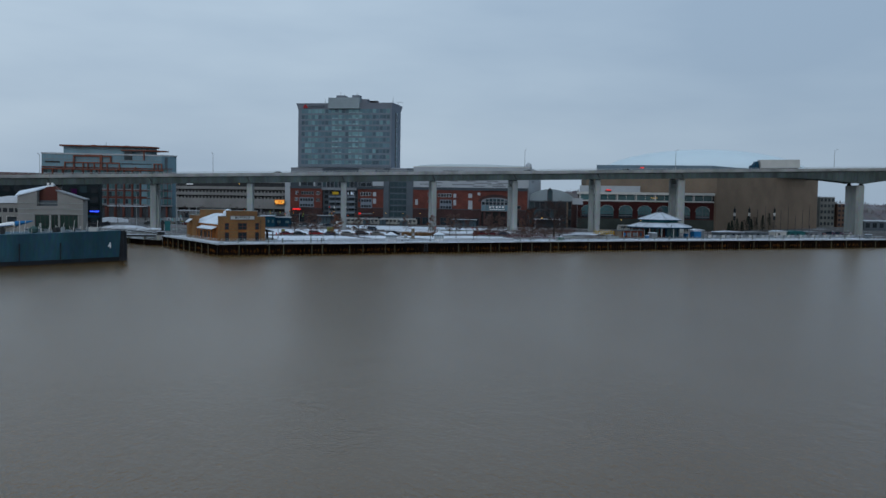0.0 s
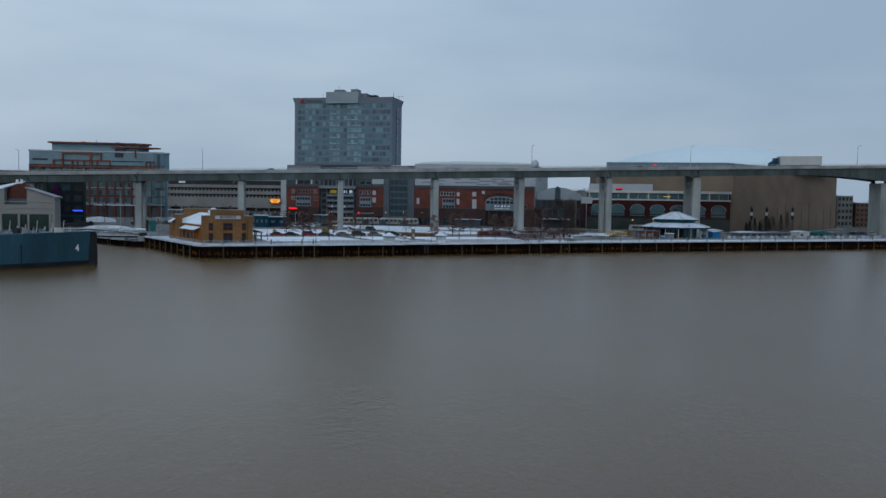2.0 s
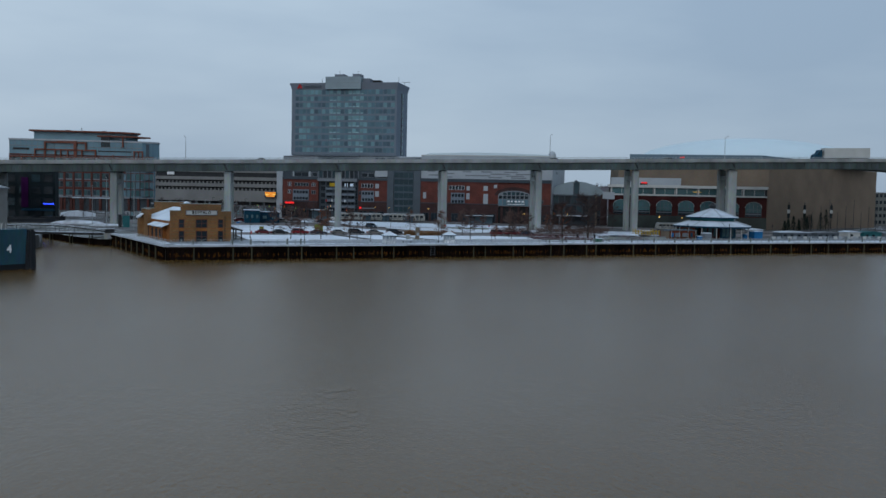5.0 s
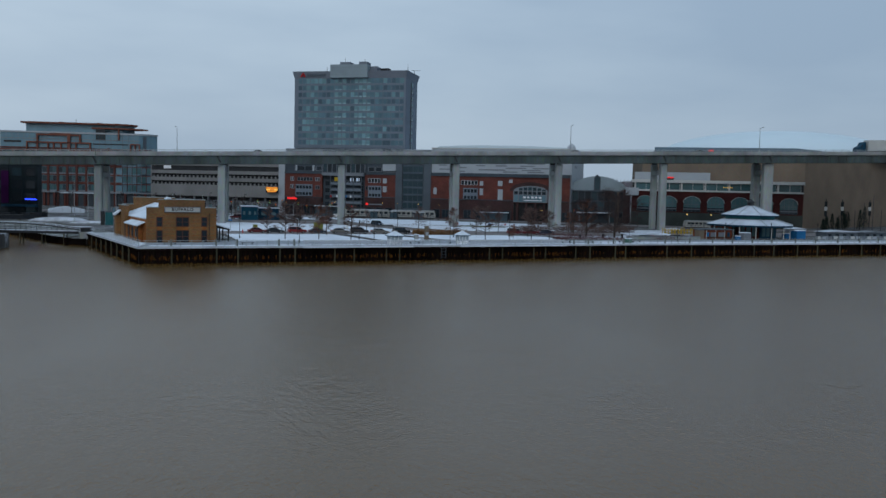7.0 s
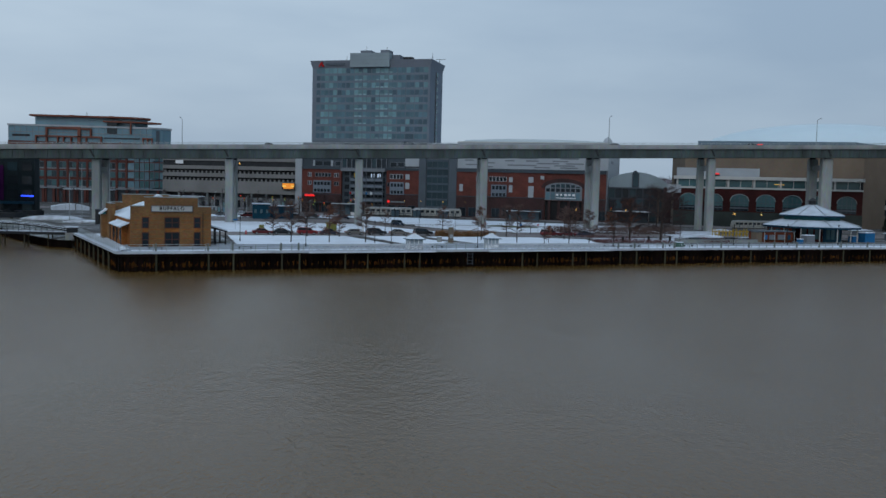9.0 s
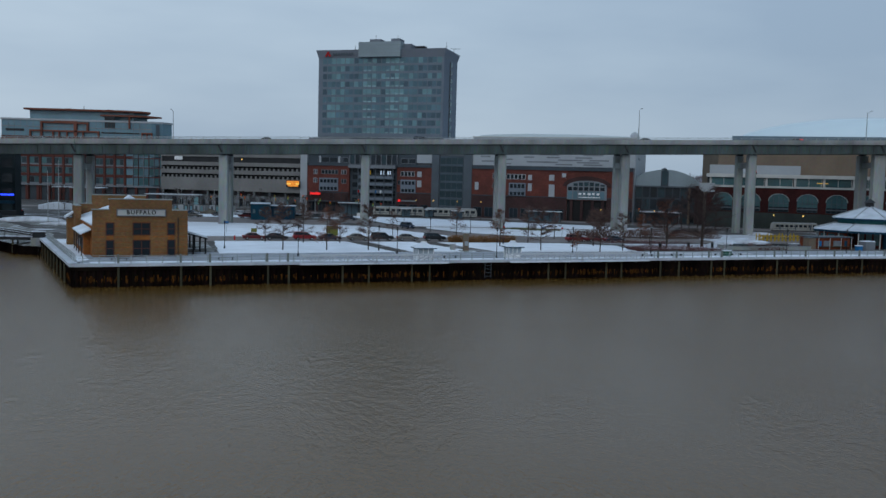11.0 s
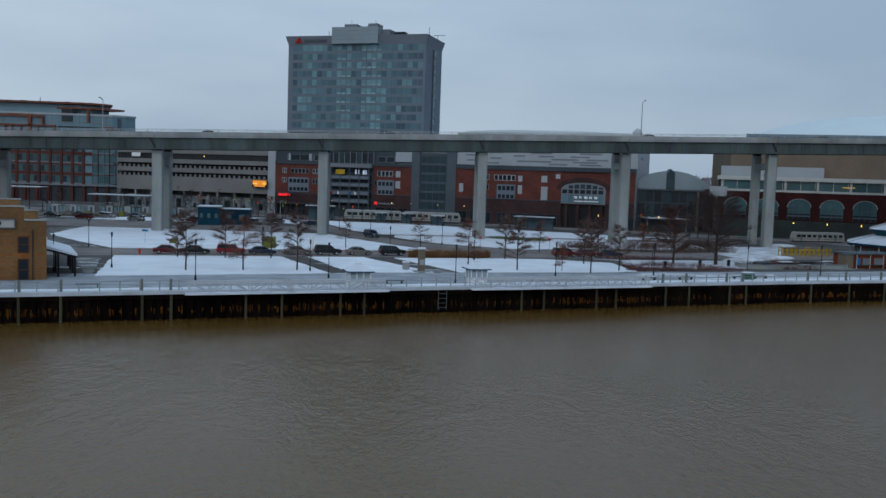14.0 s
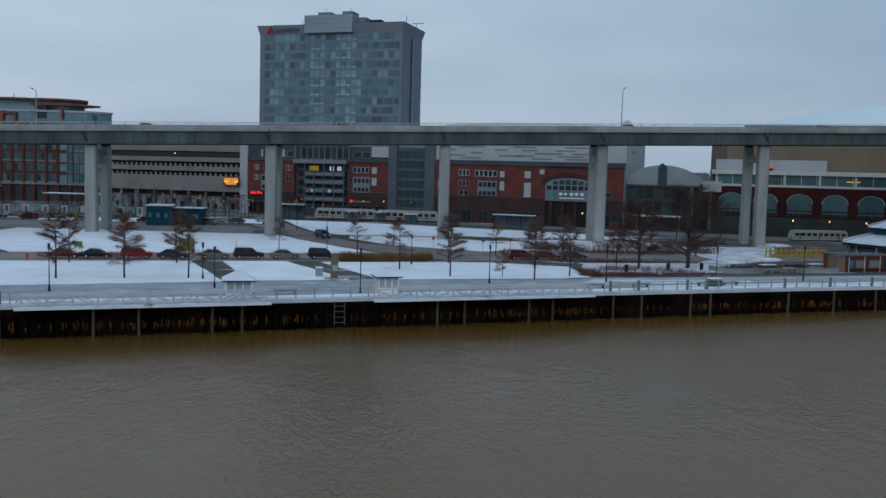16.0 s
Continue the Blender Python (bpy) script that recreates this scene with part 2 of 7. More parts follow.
WHITE = mat("white_paint", (0.72, 0.73, 0.74), 0.6, 0, 0.08, 0.6)
OFFWHITE = mat("off_white_paint", (0.440, 0.440, 0.424), 0.6, 0, 0.12, 0.6)
GLASS_D = mat("dark_window_glass", (0.012, 0.018, 0.024), 0.2, 0, 0.3, 0.5, spec=0.3, per_piece=0.5)
GLASS_H = mat("hotel_dark_glass", (0.062, 0.108, 0.140), 0.3, 0, 0.2, 0.4, spec=0.3, per_piece=0.3)
GLASS_M = mat("hotel_teal_glass", (0.080, 0.150, 0.185), 0.3, 0, 0.2, 0.4, spec=0.3, per_piece=0.25)
GLASS_T = mat("teal_window_glass", (0.045, 0.105, 0.115), 0.2, 0, 0.25, 0.4, spec=0.3, per_piece=0.4)
GLASS_L = mat("curtained_window_glass", (0.125, 0.235, 0.260), 0.35, 0, 0.2, 0.4, spec=0.3, per_piece=0.3)
GLASS_B = mat("blue_curtain_wall", (0.132, 0.245, 0.305), 0.25, 0, 0.2, 0.25, per_piece=0.3)
ORANGE = mat("terracotta_panel", (0.096, 0.037, 0.031), 0.7, 0, 0.25, 0.5)
HULL = mat("hull_paint", (0.032, 0.086, 0.118), 0.55, 0, 0.4, 0.35, 0.1, (0.022, 0.056, 0.082), None, (1, 1, 0.25))
HULL_DARK = mat("boot_topping", (0.022, 0.025, 0.03), 0.6, 0, 0.3, 0.6)
SHIP_GREY = mat("ship_grey", (0.20, 0.24, 0.27), 0.6, 0, 0.2, 0.6)
BARK = mat("bark", (0.052, 0.039, 0.034), 0.95, 0, 0.3, 3, 0.4)
TWIG = mat("bare_twigs", (0.105, 0.070, 0.062), 0.95, 0, 0.3, 3)
TWIG_D = mat("dark_bare_twigs", (0.052, 0.037, 0.036), 0.95, 0, 0.3, 3)
LEAF_R = mat("russet_leaves", (0.150, 0.066, 0.046), 0.9, 0, 0.4, 3)
SHRUB = mat("red_twig_shrub", (0.12, 0.06, 0.06), 0.95, 0, 0.4, 2)
HEDGE = mat("dark_hedge", (0.025, 0.035, 0.025), 0.95, 0, 0.4, 2)
STRAW = mat("dry_grass", (0.21, 0.115, 0.055), 0.95, 0, 0.4, 2)
PINE = mat("evergreen", (0.018, 0.028, 0.022), 0.95, 0, 0.4, 2)
GLASS_G = mat("green_window_glass", (0.012, 0.034, 0.027), 0.25, 0, 0.3, 0.5, spec=0.3, per_piece=0.4)
NIGHT = mat("dark_teal_cladding", (0.016, 0.024, 0.028), 0.7, 0, 0.3, 0.4)
PURPLE = mat("purple_banner_cloth", (0.045, 0.006, 0.050), 0.8, 0, 0.2, 1)
BASE_STONE = mat("damp_base_stone", (0.044, 0.052, 0.048), 0.85, 0, 0.25, 0.5, 0.1)
FRAME = mat("red_brown_joinery", (0.085, 0.036, 0.026), 0.6, 0, 0.2, 1)
SCREEN = mat("roof_screen_panel", (0.225, 0.272, 0.296), 0.5, 0.1, 0.12, 0.4)
PALE_GLASS = mat("frosted_booth_glass", (0.30, 0.36, 0.40), 0.4, 0, 0.2, 1)
GLASS_S = mat("stair_tower_glass", (0.022, 0.044, 0.054), 0.25, 0, 0.3, 0.5, spec=0.3, per_piece=0.3)
TERRA = mat("terracotta_frame", (0.165, 0.066, 0.048), 0.7, 0, 0.2, 0.5)
DIM_SLATE = mat("dark_slate_cladding", (0.050, 0.062, 0.074), 0.6, 0.0, 0.2, 0.4)
SNOW_GREY = mat("thin_roof_snow", (0.46, 0.50, 0.56), 0.85, 0, 0.22, 0.8, 0.2)
THIN_LAWN = snow_over("grass_under_thin_snow", (0.15, 0.155, 0.15), 0.26, 0.5)
LEAF_O = mat("clinging_orange_leaves", (0.20, 0.075, 0.042), 0.9, 0, 0.4, 3)
BLIND = mat("grey_green_blind", (0.20, 0.30, 0.32), 0.7, 0, 0.2, 1, per_piece=0.4)
STAIR_BAND = mat("blue_grey_band", (0.070, 0.092, 0.112), 0.7, 0, 0.25, 0.6)
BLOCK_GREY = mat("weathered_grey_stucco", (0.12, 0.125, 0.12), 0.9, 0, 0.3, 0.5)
BLOCK_BROWN = mat("dull_brown_brick", (0.10, 0.060, 0.045), 0.9, 0, 0.3, 0.5)
STREET_WALL = mat("stained_street_wall", (0.15, 0.16, 0.17), 0.9, 0, 0.6, 0.8, 0.1, (0.05, 0.055, 0.06))
CABIN_TEAL = mat("teal_cabin_paint", (0.016, 0.078, 0.125), 0.6, 0, 0.25, 1)
TRAM = mat("grimy_tram_paint", (0.30, 0.30, 0.28), 0.6, 0, 0.15, 0.8)
TEAL = mat("teal_paint", (0.025, 0.11, 0.12), 0.6, 0, 0.2, 1)
BLUE = mat("blue_paint", (0.02, 0.13, 0.30), 0.55, 0, 0.2, 1)
NAVY = mat("navy_cladding", (0.012, 0.05, 0.085), 0.6, 0, 0.25, 1)
YELLOW = mat("yellow_paint", (0.385, 0.252, 0.021), 0.6, 0, 0.2, 1)
LIME = mat("lime_board", (0.17, 0.18, 0.05), 0.7, 0, 0.15, 1)
RED = mat("red_paint", (0.40, 0.02, 0.02), 0.5, 0, 0.2, 1)
RUBBER = mat("tyre_rubber", (0.018, 0.018, 0.018), 0.9, 0, 0.2, 4)
RIM = mat("wheel_rim", (0.35, 0.36, 0.37), 0.35, 0.7, 0.1, 4)
ROOF_GREY = mat("grey_roof_skin", (0.40, 0.43, 0.46), 0.6, 0, 0.12, 0.2)
DOME = mat("pale_roof_membrane", (0.560, 0.645, 0.69), 0.8, 0, 0.05, 0.1)
RING = mat("blue_grey_ring", (0.125, 0.180, 0.225), 0.6, 0, 0.15, 0.3)
WOODS = mat("distant_bare_woods", (0.13, 0.12, 0.13), 0.95, 0, 0.3, 0.05)
GRASS = mat("winter_grass", (0.09, 0.10, 0.05), 0.95, 0, 0.3, 0.5, 0.3)
LAMP_Y = glow("sodium_lamp", (1.0, 0.58, 0.14), 2.0)
SIGN_RED = glow("red_neon", (1.0, 0.02, 0.02), 0.6)
SIGN_BLUE = glow("blue_neon", (0.02, 0.06, 1.0), 2.5)
SIGN_ORANGE = glow("orange_screen", (1.0, 0.33, 0.03), 0.55)
SIGN_AMBER = glow("amber_screen", (1.0, 0.55, 0.10), 0.8)
SIGN_WHITE = glow("white_screen", (0.65, 0.8, 1.0), 0.35)
SIGN_GREEN = glow("green_screen", (0.15, 0.8, 0.3), 0.3)


# ---- mesh tools ----
class Shape:
    """Collects simple solids into one mesh."""

    def __init__(self):
        self.v, self.f = [], []

    def add(self, verts, faces):
        k = len(self.v)
        self.v += [tuple(p) for p in verts]
        self.f += [tuple(i + k for i in f) for f in faces]
        return self

    def box(self, x, y, z, sx, sy, sz, rz=0.0, top=1.0):
        """Centred on x, y, standing on z; top scales its upper face."""
        c, s = math.cos(radians(rz)), math.sin(radians(rz))
        vs = []
        for zz, k in ((z, 1.0), (z + sz, top)):
            for ax, ay in ((-1, -1), (1, -1), (1, 1), (-1, 1)):
                px, py = ax * sx / 2 * k, ay * sy / 2 * k
                vs.append((x + c * px - s * py, y + s * px + c * py, zz))
        return self.add(vs, [(3, 2, 1, 0), (4, 5, 6, 7), (0, 1, 5, 4), (1, 2, 6, 5), (2, 3, 7, 6), (3, 0, 4, 7)])

    def span(self, x0, x1, y0, y1, z0, z1):
        return self.box((x0 + x1) / 2, (y0 + y1) / 2, z0, x1 - x0, y1 - y0, z1 - z0)

    def prism(self, pts, z0, z1):
        """pts run anticlockwise seen from above; z1 may be a list."""
        n = len(pts)
        tops = z1 if isinstance(z1, (list, tuple)) else [z1] * n
        vs = [(x, y, z0) for x, y in pts] + [(p[0], p[1], t) for p, t in zip(pts, tops)]
        fs = [tuple(range(n - 1, -1, -1)), tuple(range(n, 2 * n))]
        fs += [(i, (i + 1) % n, n + (i + 1) % n, n + i) for i in range(n)]
        return self.add(vs, fs)

    def profile(self, pts, y0, y1, inset=0.0):
        """A polygon in x, z (anticlockwise seen from -y), drawn out along y."""
        n = len(pts)
        vs = [(x, y0, z) for x, z in pts] + [(x, y1, z) for x, z in pts]
        fs = [tuple(range(n)), tuple(range(2 * n - 1, n - 1, -1))]
        fs += [(i, n + i, n + (i + 1) % n, (i + 1) % n) for i in range(n)]
        return self.add(vs, fs)

    def tube(self, p, q, r0, r1=None, n=6, caps=True):
        p, q = Vector(p), Vector(q)
        r1 = r0 if r1 is None else r1
        d = (q - p).normalized()
        a = d.orthogonal().normalized()
        b = d.cross(a)
        vs = []
        for o, r in ((p, r0), (q, r1)):
            for i in range(n):
                t = 2 * math.pi * i / n
                vs.append(o + r * (math.cos(t) * a + math.sin(t) * b))
        fs = [(i, (i + 1) % n, n + (i + 1) % n, n + i) for i in range(n)]
        if caps:
            fs += [tuple(range(n - 1, -1, -1)), tuple(range(n, 2 * n))]
        return self.add(vs, fs)

    def lathe(self, x, y, prof, n=12, turn=0.0):
        """prof: rows of radius, height from the bottom up."""
        vs = []
        for r, z in prof:
            for i in range(n):
                t = 2 * math.pi * i / n + radians(turn)
                vs.append((x + r * math.cos(t), y + r * math.sin(t), z))
        fs = []
        for k in range(len(prof) - 1):
            for i in range(n):
                j = (i + 1) % n
                fs.append((k * n + i, k * n + j, (k + 1) * n + j, (k + 1) * n + i))
        fs += [tuple(range(n - 1, -1, -1)), tuple(range((len(prof) - 1) * n, len(prof) * n))]
        return self.add(vs, fs)

    def quad(self, a, b, c, d):
        return self.add([a, b, c, d], [(0, 1, 2, 3)])

    def mesh(self, name, material):
        me = bpy.data.meshes.new(name)
        me.from_pydata(self.v, [], self.f)
        me.update()
        if material:
            me.materials.append(material)
        return me


def part(name, shape, material, parent=None, label="", smooth=False):
    me = shape if isinstance(shape, bpy.types.Mesh) else shape.mesh(name, material)
    if smooth:
        me.polygons.foreach_set("use_smooth", [True] * len(me.polygons))
    ob = new(name, me)
    if parent is not None:
        ob.parent = parent
    return tagged(ob, label)


def thing(name, label, category, m=None, group="", kind=""):
    ob = new(name)
    ob.empty_display_size = 0.3
    if m is not None:
        ob.matrix_world = m
    return tagged(ob, label, category, group, kind)


def solo(name, shape, material, label, category, m=None, group="", kind="", smooth=False):
    ob = part(name, shape, material, None, "", smooth)
    if m is not None:
        ob.matrix_world = m
    return tagged(ob, label, category, group, kind)


def lettering(name, text, size, material, parent, m, label="", extrude=0.02):
    cu = bpy.data.curves.new(name, "FONT")
    cu.body, cu.size, cu.extrude, cu.align_x, cu.align_y = text, size, extrude, "CENTER", "CENTER"
    cu.space_character, cu.offset = 1.32, 0.028 * size
    tmp = bpy.data.objects.new(name, cu)
    scene.collection.objects.link(tmp)
    me = bpy.data.meshes.new_from_object(tmp)
    bpy.data.objects.remove(tmp)
    me.materials.clear()
    me.materials.append(material)
    ob = part(name, me, None, parent, label)
    ob.matrix_basis = m
    return ob


rnd = random.Random(7)
GZ = 3.2                      # level of the quay
EDGE = [(-22.7, 257.8), (96.0, 297.2), (234.1, 337.0)]


def along(s):
    """Point and heading in degrees at s metres along the quay's edge."""
    for (ax, ay), (bx, by) in zip(EDGE, EDGE[1:]):
        d = math.hypot(bx - ax, by - ay)
        if s <= d or (bx, by) == EDGE[-1]:
            k = s / d
            return ax + k * (bx - ax), ay + k * (by - ay), math.degrees(math.atan2(by - ay, bx - ax))
        s -= d


def inland(s, v, z=GZ):
    x, y, a = along(s)
    return pose(x - v * math.sin(radians(a)), y + v * math.cos(radians(a)), z, 0, 0, a)

# ---- large structure: water, land, quay ----
sh = Shape()
sh.quad((-2500, -1500, 0), (2500, -1500, 0), (2500, 1500, 0), (-2500, 1500, 0))
solo("water", sh, WATER, "brown rippled river water under a grey sky", "water", kind="structure")

COAST = [EDGE[0], EDGE[1], EDGE[2], (262, 352), (330, 372), (2400, 420), (2400, 4200), (-2400, 4200), (-2400, 200), (-120, 205), (-64, 262),
         (-58, 268), (-60, 296), (-84, 312), (-102, 357.5), (-76, 358), (-65, 342), (-57, 329), (-49, 319.3), (-45.2, 311), (-45, 305.5)]
sh = Shape()
sh.prism(COAST, -3.0, GZ)
solo("ground", sh, LAND, "dark yard ground with thin patches of snow", "ground", kind="structure")


def sheet(name, pts, z, material, label, category, thick=0.03, kind="structure"):
    s = Shape()
    s.prism(pts, z - thick, z)
    return solo(name, s, material, label, category, kind=kind)


def strip(s0, s1, v0, v1, n=10):
    a = [inland(s0 + (s1 - s0) * i / n, v0).translation.to_2d() for i in range(n + 1)]
    b = [inland(s0 + (s1 - s0) * i / n, v1).translation.to_2d() for i in range(n + 1)]
    return [tuple(p) for p in a] + [tuple(p) for p in reversed(b)]


def ragged(pts, step=3.0, amp=0.5, seed=1):
    """The same outline with an uneven edge."""
    r = random.Random(seed)
    out = []
    for (ax, ay), (bx, by) in zip(pts, pts[1:] + pts[:1]):
        d = math.hypot(bx - ax, by - ay)
        n = max(1, int(d / step))
        for i in range(n):
            k = i / n
            j = amp * (r.random() - 0.5) * (1 if i else 0.4)
            out.append((ax + k * (bx - ax) - j * (by - ay) / d, ay + k * (by - ay) + j * (bx - ax) / d))
    return out


# promenade: paving behind a snowy strip along the edge
PROM_IN = [(-30, 276), (-1.6, 283.6), (19.7, 288.9), (38.3, 294.0), (65.3, 300.8), (71, 304.0), (80, 306), (98, 311), (150, 326), (228, 350)]
sheet("promenade", [tuple(p.translation.to_2d()) for p in (inland(1.0, 0.6), inland(40, 0.6), inland(80, 0.6), inland(120, 0.6), inland(190, 0.6), inland(255, 0.6))] + PROM_IN[::-1],
      GZ + 0.03, PAVING, "grey promenade paving with trodden snow", "pavement")
for k, (s0, s1) in enumerate(((2, 31), (31, 68), (68, 104), (104, 150), (150, 200), (200, 262))):
    sheet("snow_strip", ragged(strip(s0 + 0.1, s1 - 0.1, 0.8, 4.3 if s0 > 100 else 2.6, 4), 2, 0.5, k), GZ + 0.08, SNOW, "strip of clean snow along the quay edge", "snow")
# road with parked cars, and its branch under the highway
sheet("road", [(-38, 301.6), (-13, 307.8), (8.9, 313.2), (25, 316.6), (42, 321.0), (57, 325.0), (78, 331), (110, 338), (160, 352), (240, 372),
               (240, 388), (150, 366), (104, 352), (71.4, 349.5), (58, 342.5), (47.0, 348.5), (39, 352.5), (34, 359), (29, 368), (19, 392), (12.5, 414), (4, 440), (-6, 440), (5, 405),
               (15.5, 378), (22, 363), (30.7, 348.5), (40, 336), (39.8, 333.2), (14.2, 327.3), (-18.9, 320.2), (-42, 313.8)],
      GZ + 0.02, ASPHALT, "wet brownish asphalt road", "road")
# snow-covered lawns, cut by footpaths
LAWNS = [
    [(-7.0, 279.2), (21.8, 289.4), (11.8, 313.0), (-13.4, 306.9)],
    [(24.6, 290.9), (36.6, 294.2), (25.6, 315.9), (16.4, 314.0)],
    [(67.0, 296.6), (92.0, 301.6), (92.4, 305.2), (69.4, 301.0)],
    [(40.6, 295.3), (64.8, 301.6), (69.6, 304.2), (69, 318.0), (57, 322.0), (42.2, 318.4), (30.8, 316.2)],
    [(-18.2, 321.0), (14.2, 328.2), (38.8, 334.4), (30.0, 347.5), (21.3, 362.5), (15, 376), (-2, 376), (-24, 377), (-42, 377), (-39.7, 349.7), (-29.2, 335)],
    [(-61, 344), (-49, 346), (-48, 372), (-77, 374), (-71, 357)],
    [(31, 370.5), (36, 361.5), (41, 354), (47, 350), (57.5, 344.0), (71, 351), (102, 356), (104, 377), (86, 381), (62, 381), (31, 378)],
    [(20.5, 392), (28, 381), (62, 385), (86, 386), (100, 392), (86, 409), (60, 421), (46, 428), (24, 436), (7, 440), (13.8, 414)],
    [(99, 332), (105, 334), (109, 342), (115, 351), (121, 363), (125, 374), (108, 371), (99, 352)],
    [(71.4, 310.4), (89.5, 313.8), (97, 318), (99, 326), (95, 329.5), (84, 327.5), (73, 325), (71, 318)],
    [(-8.8, 280.6), (-8.6, 283.4), (-13.8, 302.4), (-17.4, 301.2)],
    [(-6, 420), (4.5, 417), (1, 438), (-5, 440)],
    [(-54, 411), (-24, 411), (-20, 428), (-46, 429)],
    [(-42.8, 302.4), (-38.8, 304.0), (-25.2, 269.4), (-22.8, 264.6), (-23.2, 261.0), (-24.6, 263.6), (-34.0, 283.6)],
]
for k, pts in enumerate(LAWNS):
    worn = (max(p[0] for p in pts) > 89 and min(p[0] for p in pts) > 60) or max(p[0] for p in pts) < -47 or -9 < max(p[0] for p in pts) < -8
    sheet("snow_lawn", ragged(pts, 1.6, 0.35, 20 + k), GZ + 0.09, (THIN_LAWN if pts[0][0] in (-8.8, -61) else SNOW_THIN) if worn else SNOW, "lawn under thin patchy snow" if worn else "flat lawn under clean white snow", "snow", 0.12)
sheet("grass_patch", ragged([(52.5, 381), (55, 376), (60, 372), (68, 373), (70, 378), (64, 383), (57, 386)], 2, 1.2, 3), GZ + 0.12, GRASS, "bare patch of dull winter grass", "grass")
sheet("forecourt", [(-43, 314), (-19.2, 320.4), (-29, 335), (-39.5, 350), (-42, 377), (-47.5, 374), (-48.5, 346), (-53, 331), (-46, 318)], GZ + 0.015, FORECOURT, "dark wet forecourt with trodden snow", "road")
sheet("yard_road", [(-66, 378.5), (9, 379), (4, 404), (-50, 409), (-66, 400)], GZ + 0.015, ASPHALT, "worn grey-brown yard road", "road")
sheet("back_street", [(-250, 462), (-20, 462), (40, 446), (96, 424), (130, 405), (200, 380), (240, 392), (200, 396), (140, 419), (100, 436), (40, 459), (-20, 476), (-250, 476)],
      GZ + 0.02, ASPHALT, "dark wet street in front of the buildings", "road")

# quay wall: folded sheet piles, rusty band, cap, fender piles
wall = thing("quay_wall", "dark rusty steel sheet-pile quay wall with timber fender piles", "quay wall", kind="structure")
for (ax, ay), (bx, by), v1 in ((EDGE[0], EDGE[1], 0), (EDGE[1], EDGE[2], 0), ((-45.3, 305.6), EDGE[0], 0)):
    d = math.hypot(bx - ax, by - ay)
    ux, uy = (bx - ax) / d, (by - ay) / d
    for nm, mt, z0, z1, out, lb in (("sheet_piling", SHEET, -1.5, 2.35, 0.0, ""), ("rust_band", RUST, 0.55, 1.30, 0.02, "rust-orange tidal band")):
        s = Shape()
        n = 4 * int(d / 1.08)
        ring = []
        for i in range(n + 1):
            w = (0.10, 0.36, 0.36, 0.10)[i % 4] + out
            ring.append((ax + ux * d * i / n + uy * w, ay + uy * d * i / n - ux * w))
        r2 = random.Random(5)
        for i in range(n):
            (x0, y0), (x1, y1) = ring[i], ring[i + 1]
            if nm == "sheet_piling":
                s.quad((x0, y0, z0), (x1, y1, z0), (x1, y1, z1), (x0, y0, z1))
                continue
            # narrow streaks, ragged at both ends, running down from the joints
            at_ = lambda f: (x0 + f * (x1 - x0), y0 + f * (y1 - y0))
            thick = 0.66 + 0.3 * math.sin(i * 0.045) + 0.2 * math.sin(i * 0.19)
            for k in range(3):
                if r2.random() > thick * (1.15, 0.55, 0.25, 0.55)[(i + 3) % 4]:
                    continue
                f0 = 0.33 * k + r2.uniform(0, 0.06)
                f1 = min(1.0, f0 + r2.choice((0.2, 0.33, 0.5, 0.9)) * r2.uniform(0.8, 1.2))
                za, zb = z0 + r2.uniform(-0.1, 0.4), z1 + r2.uniform(-0.4, 0.35)
                g0, g1 = f0 + 0.25 * (f1 - f0), f1 - 0.25 * (f1 - f0)
                s.add([(*at_(g0), za), (*at_(g1), za), (*at_(f1), zb - 0.15), (*at_(f1), zb), (*at_(f0), zb - 0.1)], [(0, 1, 2, 3, 4)])
        part(nm, s, mt, wall, lb)
    s = Shape()
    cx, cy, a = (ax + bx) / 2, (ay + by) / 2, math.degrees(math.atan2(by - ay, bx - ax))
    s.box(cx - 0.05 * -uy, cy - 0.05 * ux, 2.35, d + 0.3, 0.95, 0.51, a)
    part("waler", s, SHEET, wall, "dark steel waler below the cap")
    s = Shape()
    s.box(cx + 0.1 * -uy, cy + 0.1 * ux, 2.86, d + 0.5, 1.25, 0.40, a)
    part("cap", s, SNOW_GREY, wall, "concrete cap under a crust of snow")
PILES = [5.8, 14.2, 18.3, 26.6, 29.7, 38.0, 42.2, 49.3, 52.3, 73.8, 77.1, 85.2, 88.3, 96.5, 100.5, 107.7, 110.7, 123.1, 130.6, 137.7, 144, 150.5, 157, 165, 172, 180, 188, 195, 203, 210, 218, 226, 234, 242, 250, 258]
pile_low = Shape().lathe(0, 0, [(0.16, -1.5), (0.15, 2.85)], 8).mesh("fender_pile", TIMBER)
for s_ in PILES:
    ob = part("fender_pile", pile_low, None, wall)
    ob.matrix_basis = inland(s_, -0.62, 0)
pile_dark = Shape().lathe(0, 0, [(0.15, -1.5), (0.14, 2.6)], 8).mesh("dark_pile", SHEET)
for s_ in (55.8, 60.6, 65.5, 66.8):
    ob = part("dark_pile", pile_dark, None, wall)
    ob.matrix_basis = inland(s_, -0.62, 0)
for k in range(1, 9):
    ob = part("fender_pile", pile_low, None, wall)
    q = k / 9
    ob.matrix_basis = pose(-22.8 - 22.2 * q - 0.6, 258.3 + 47.2 * q - 0.25, 0)

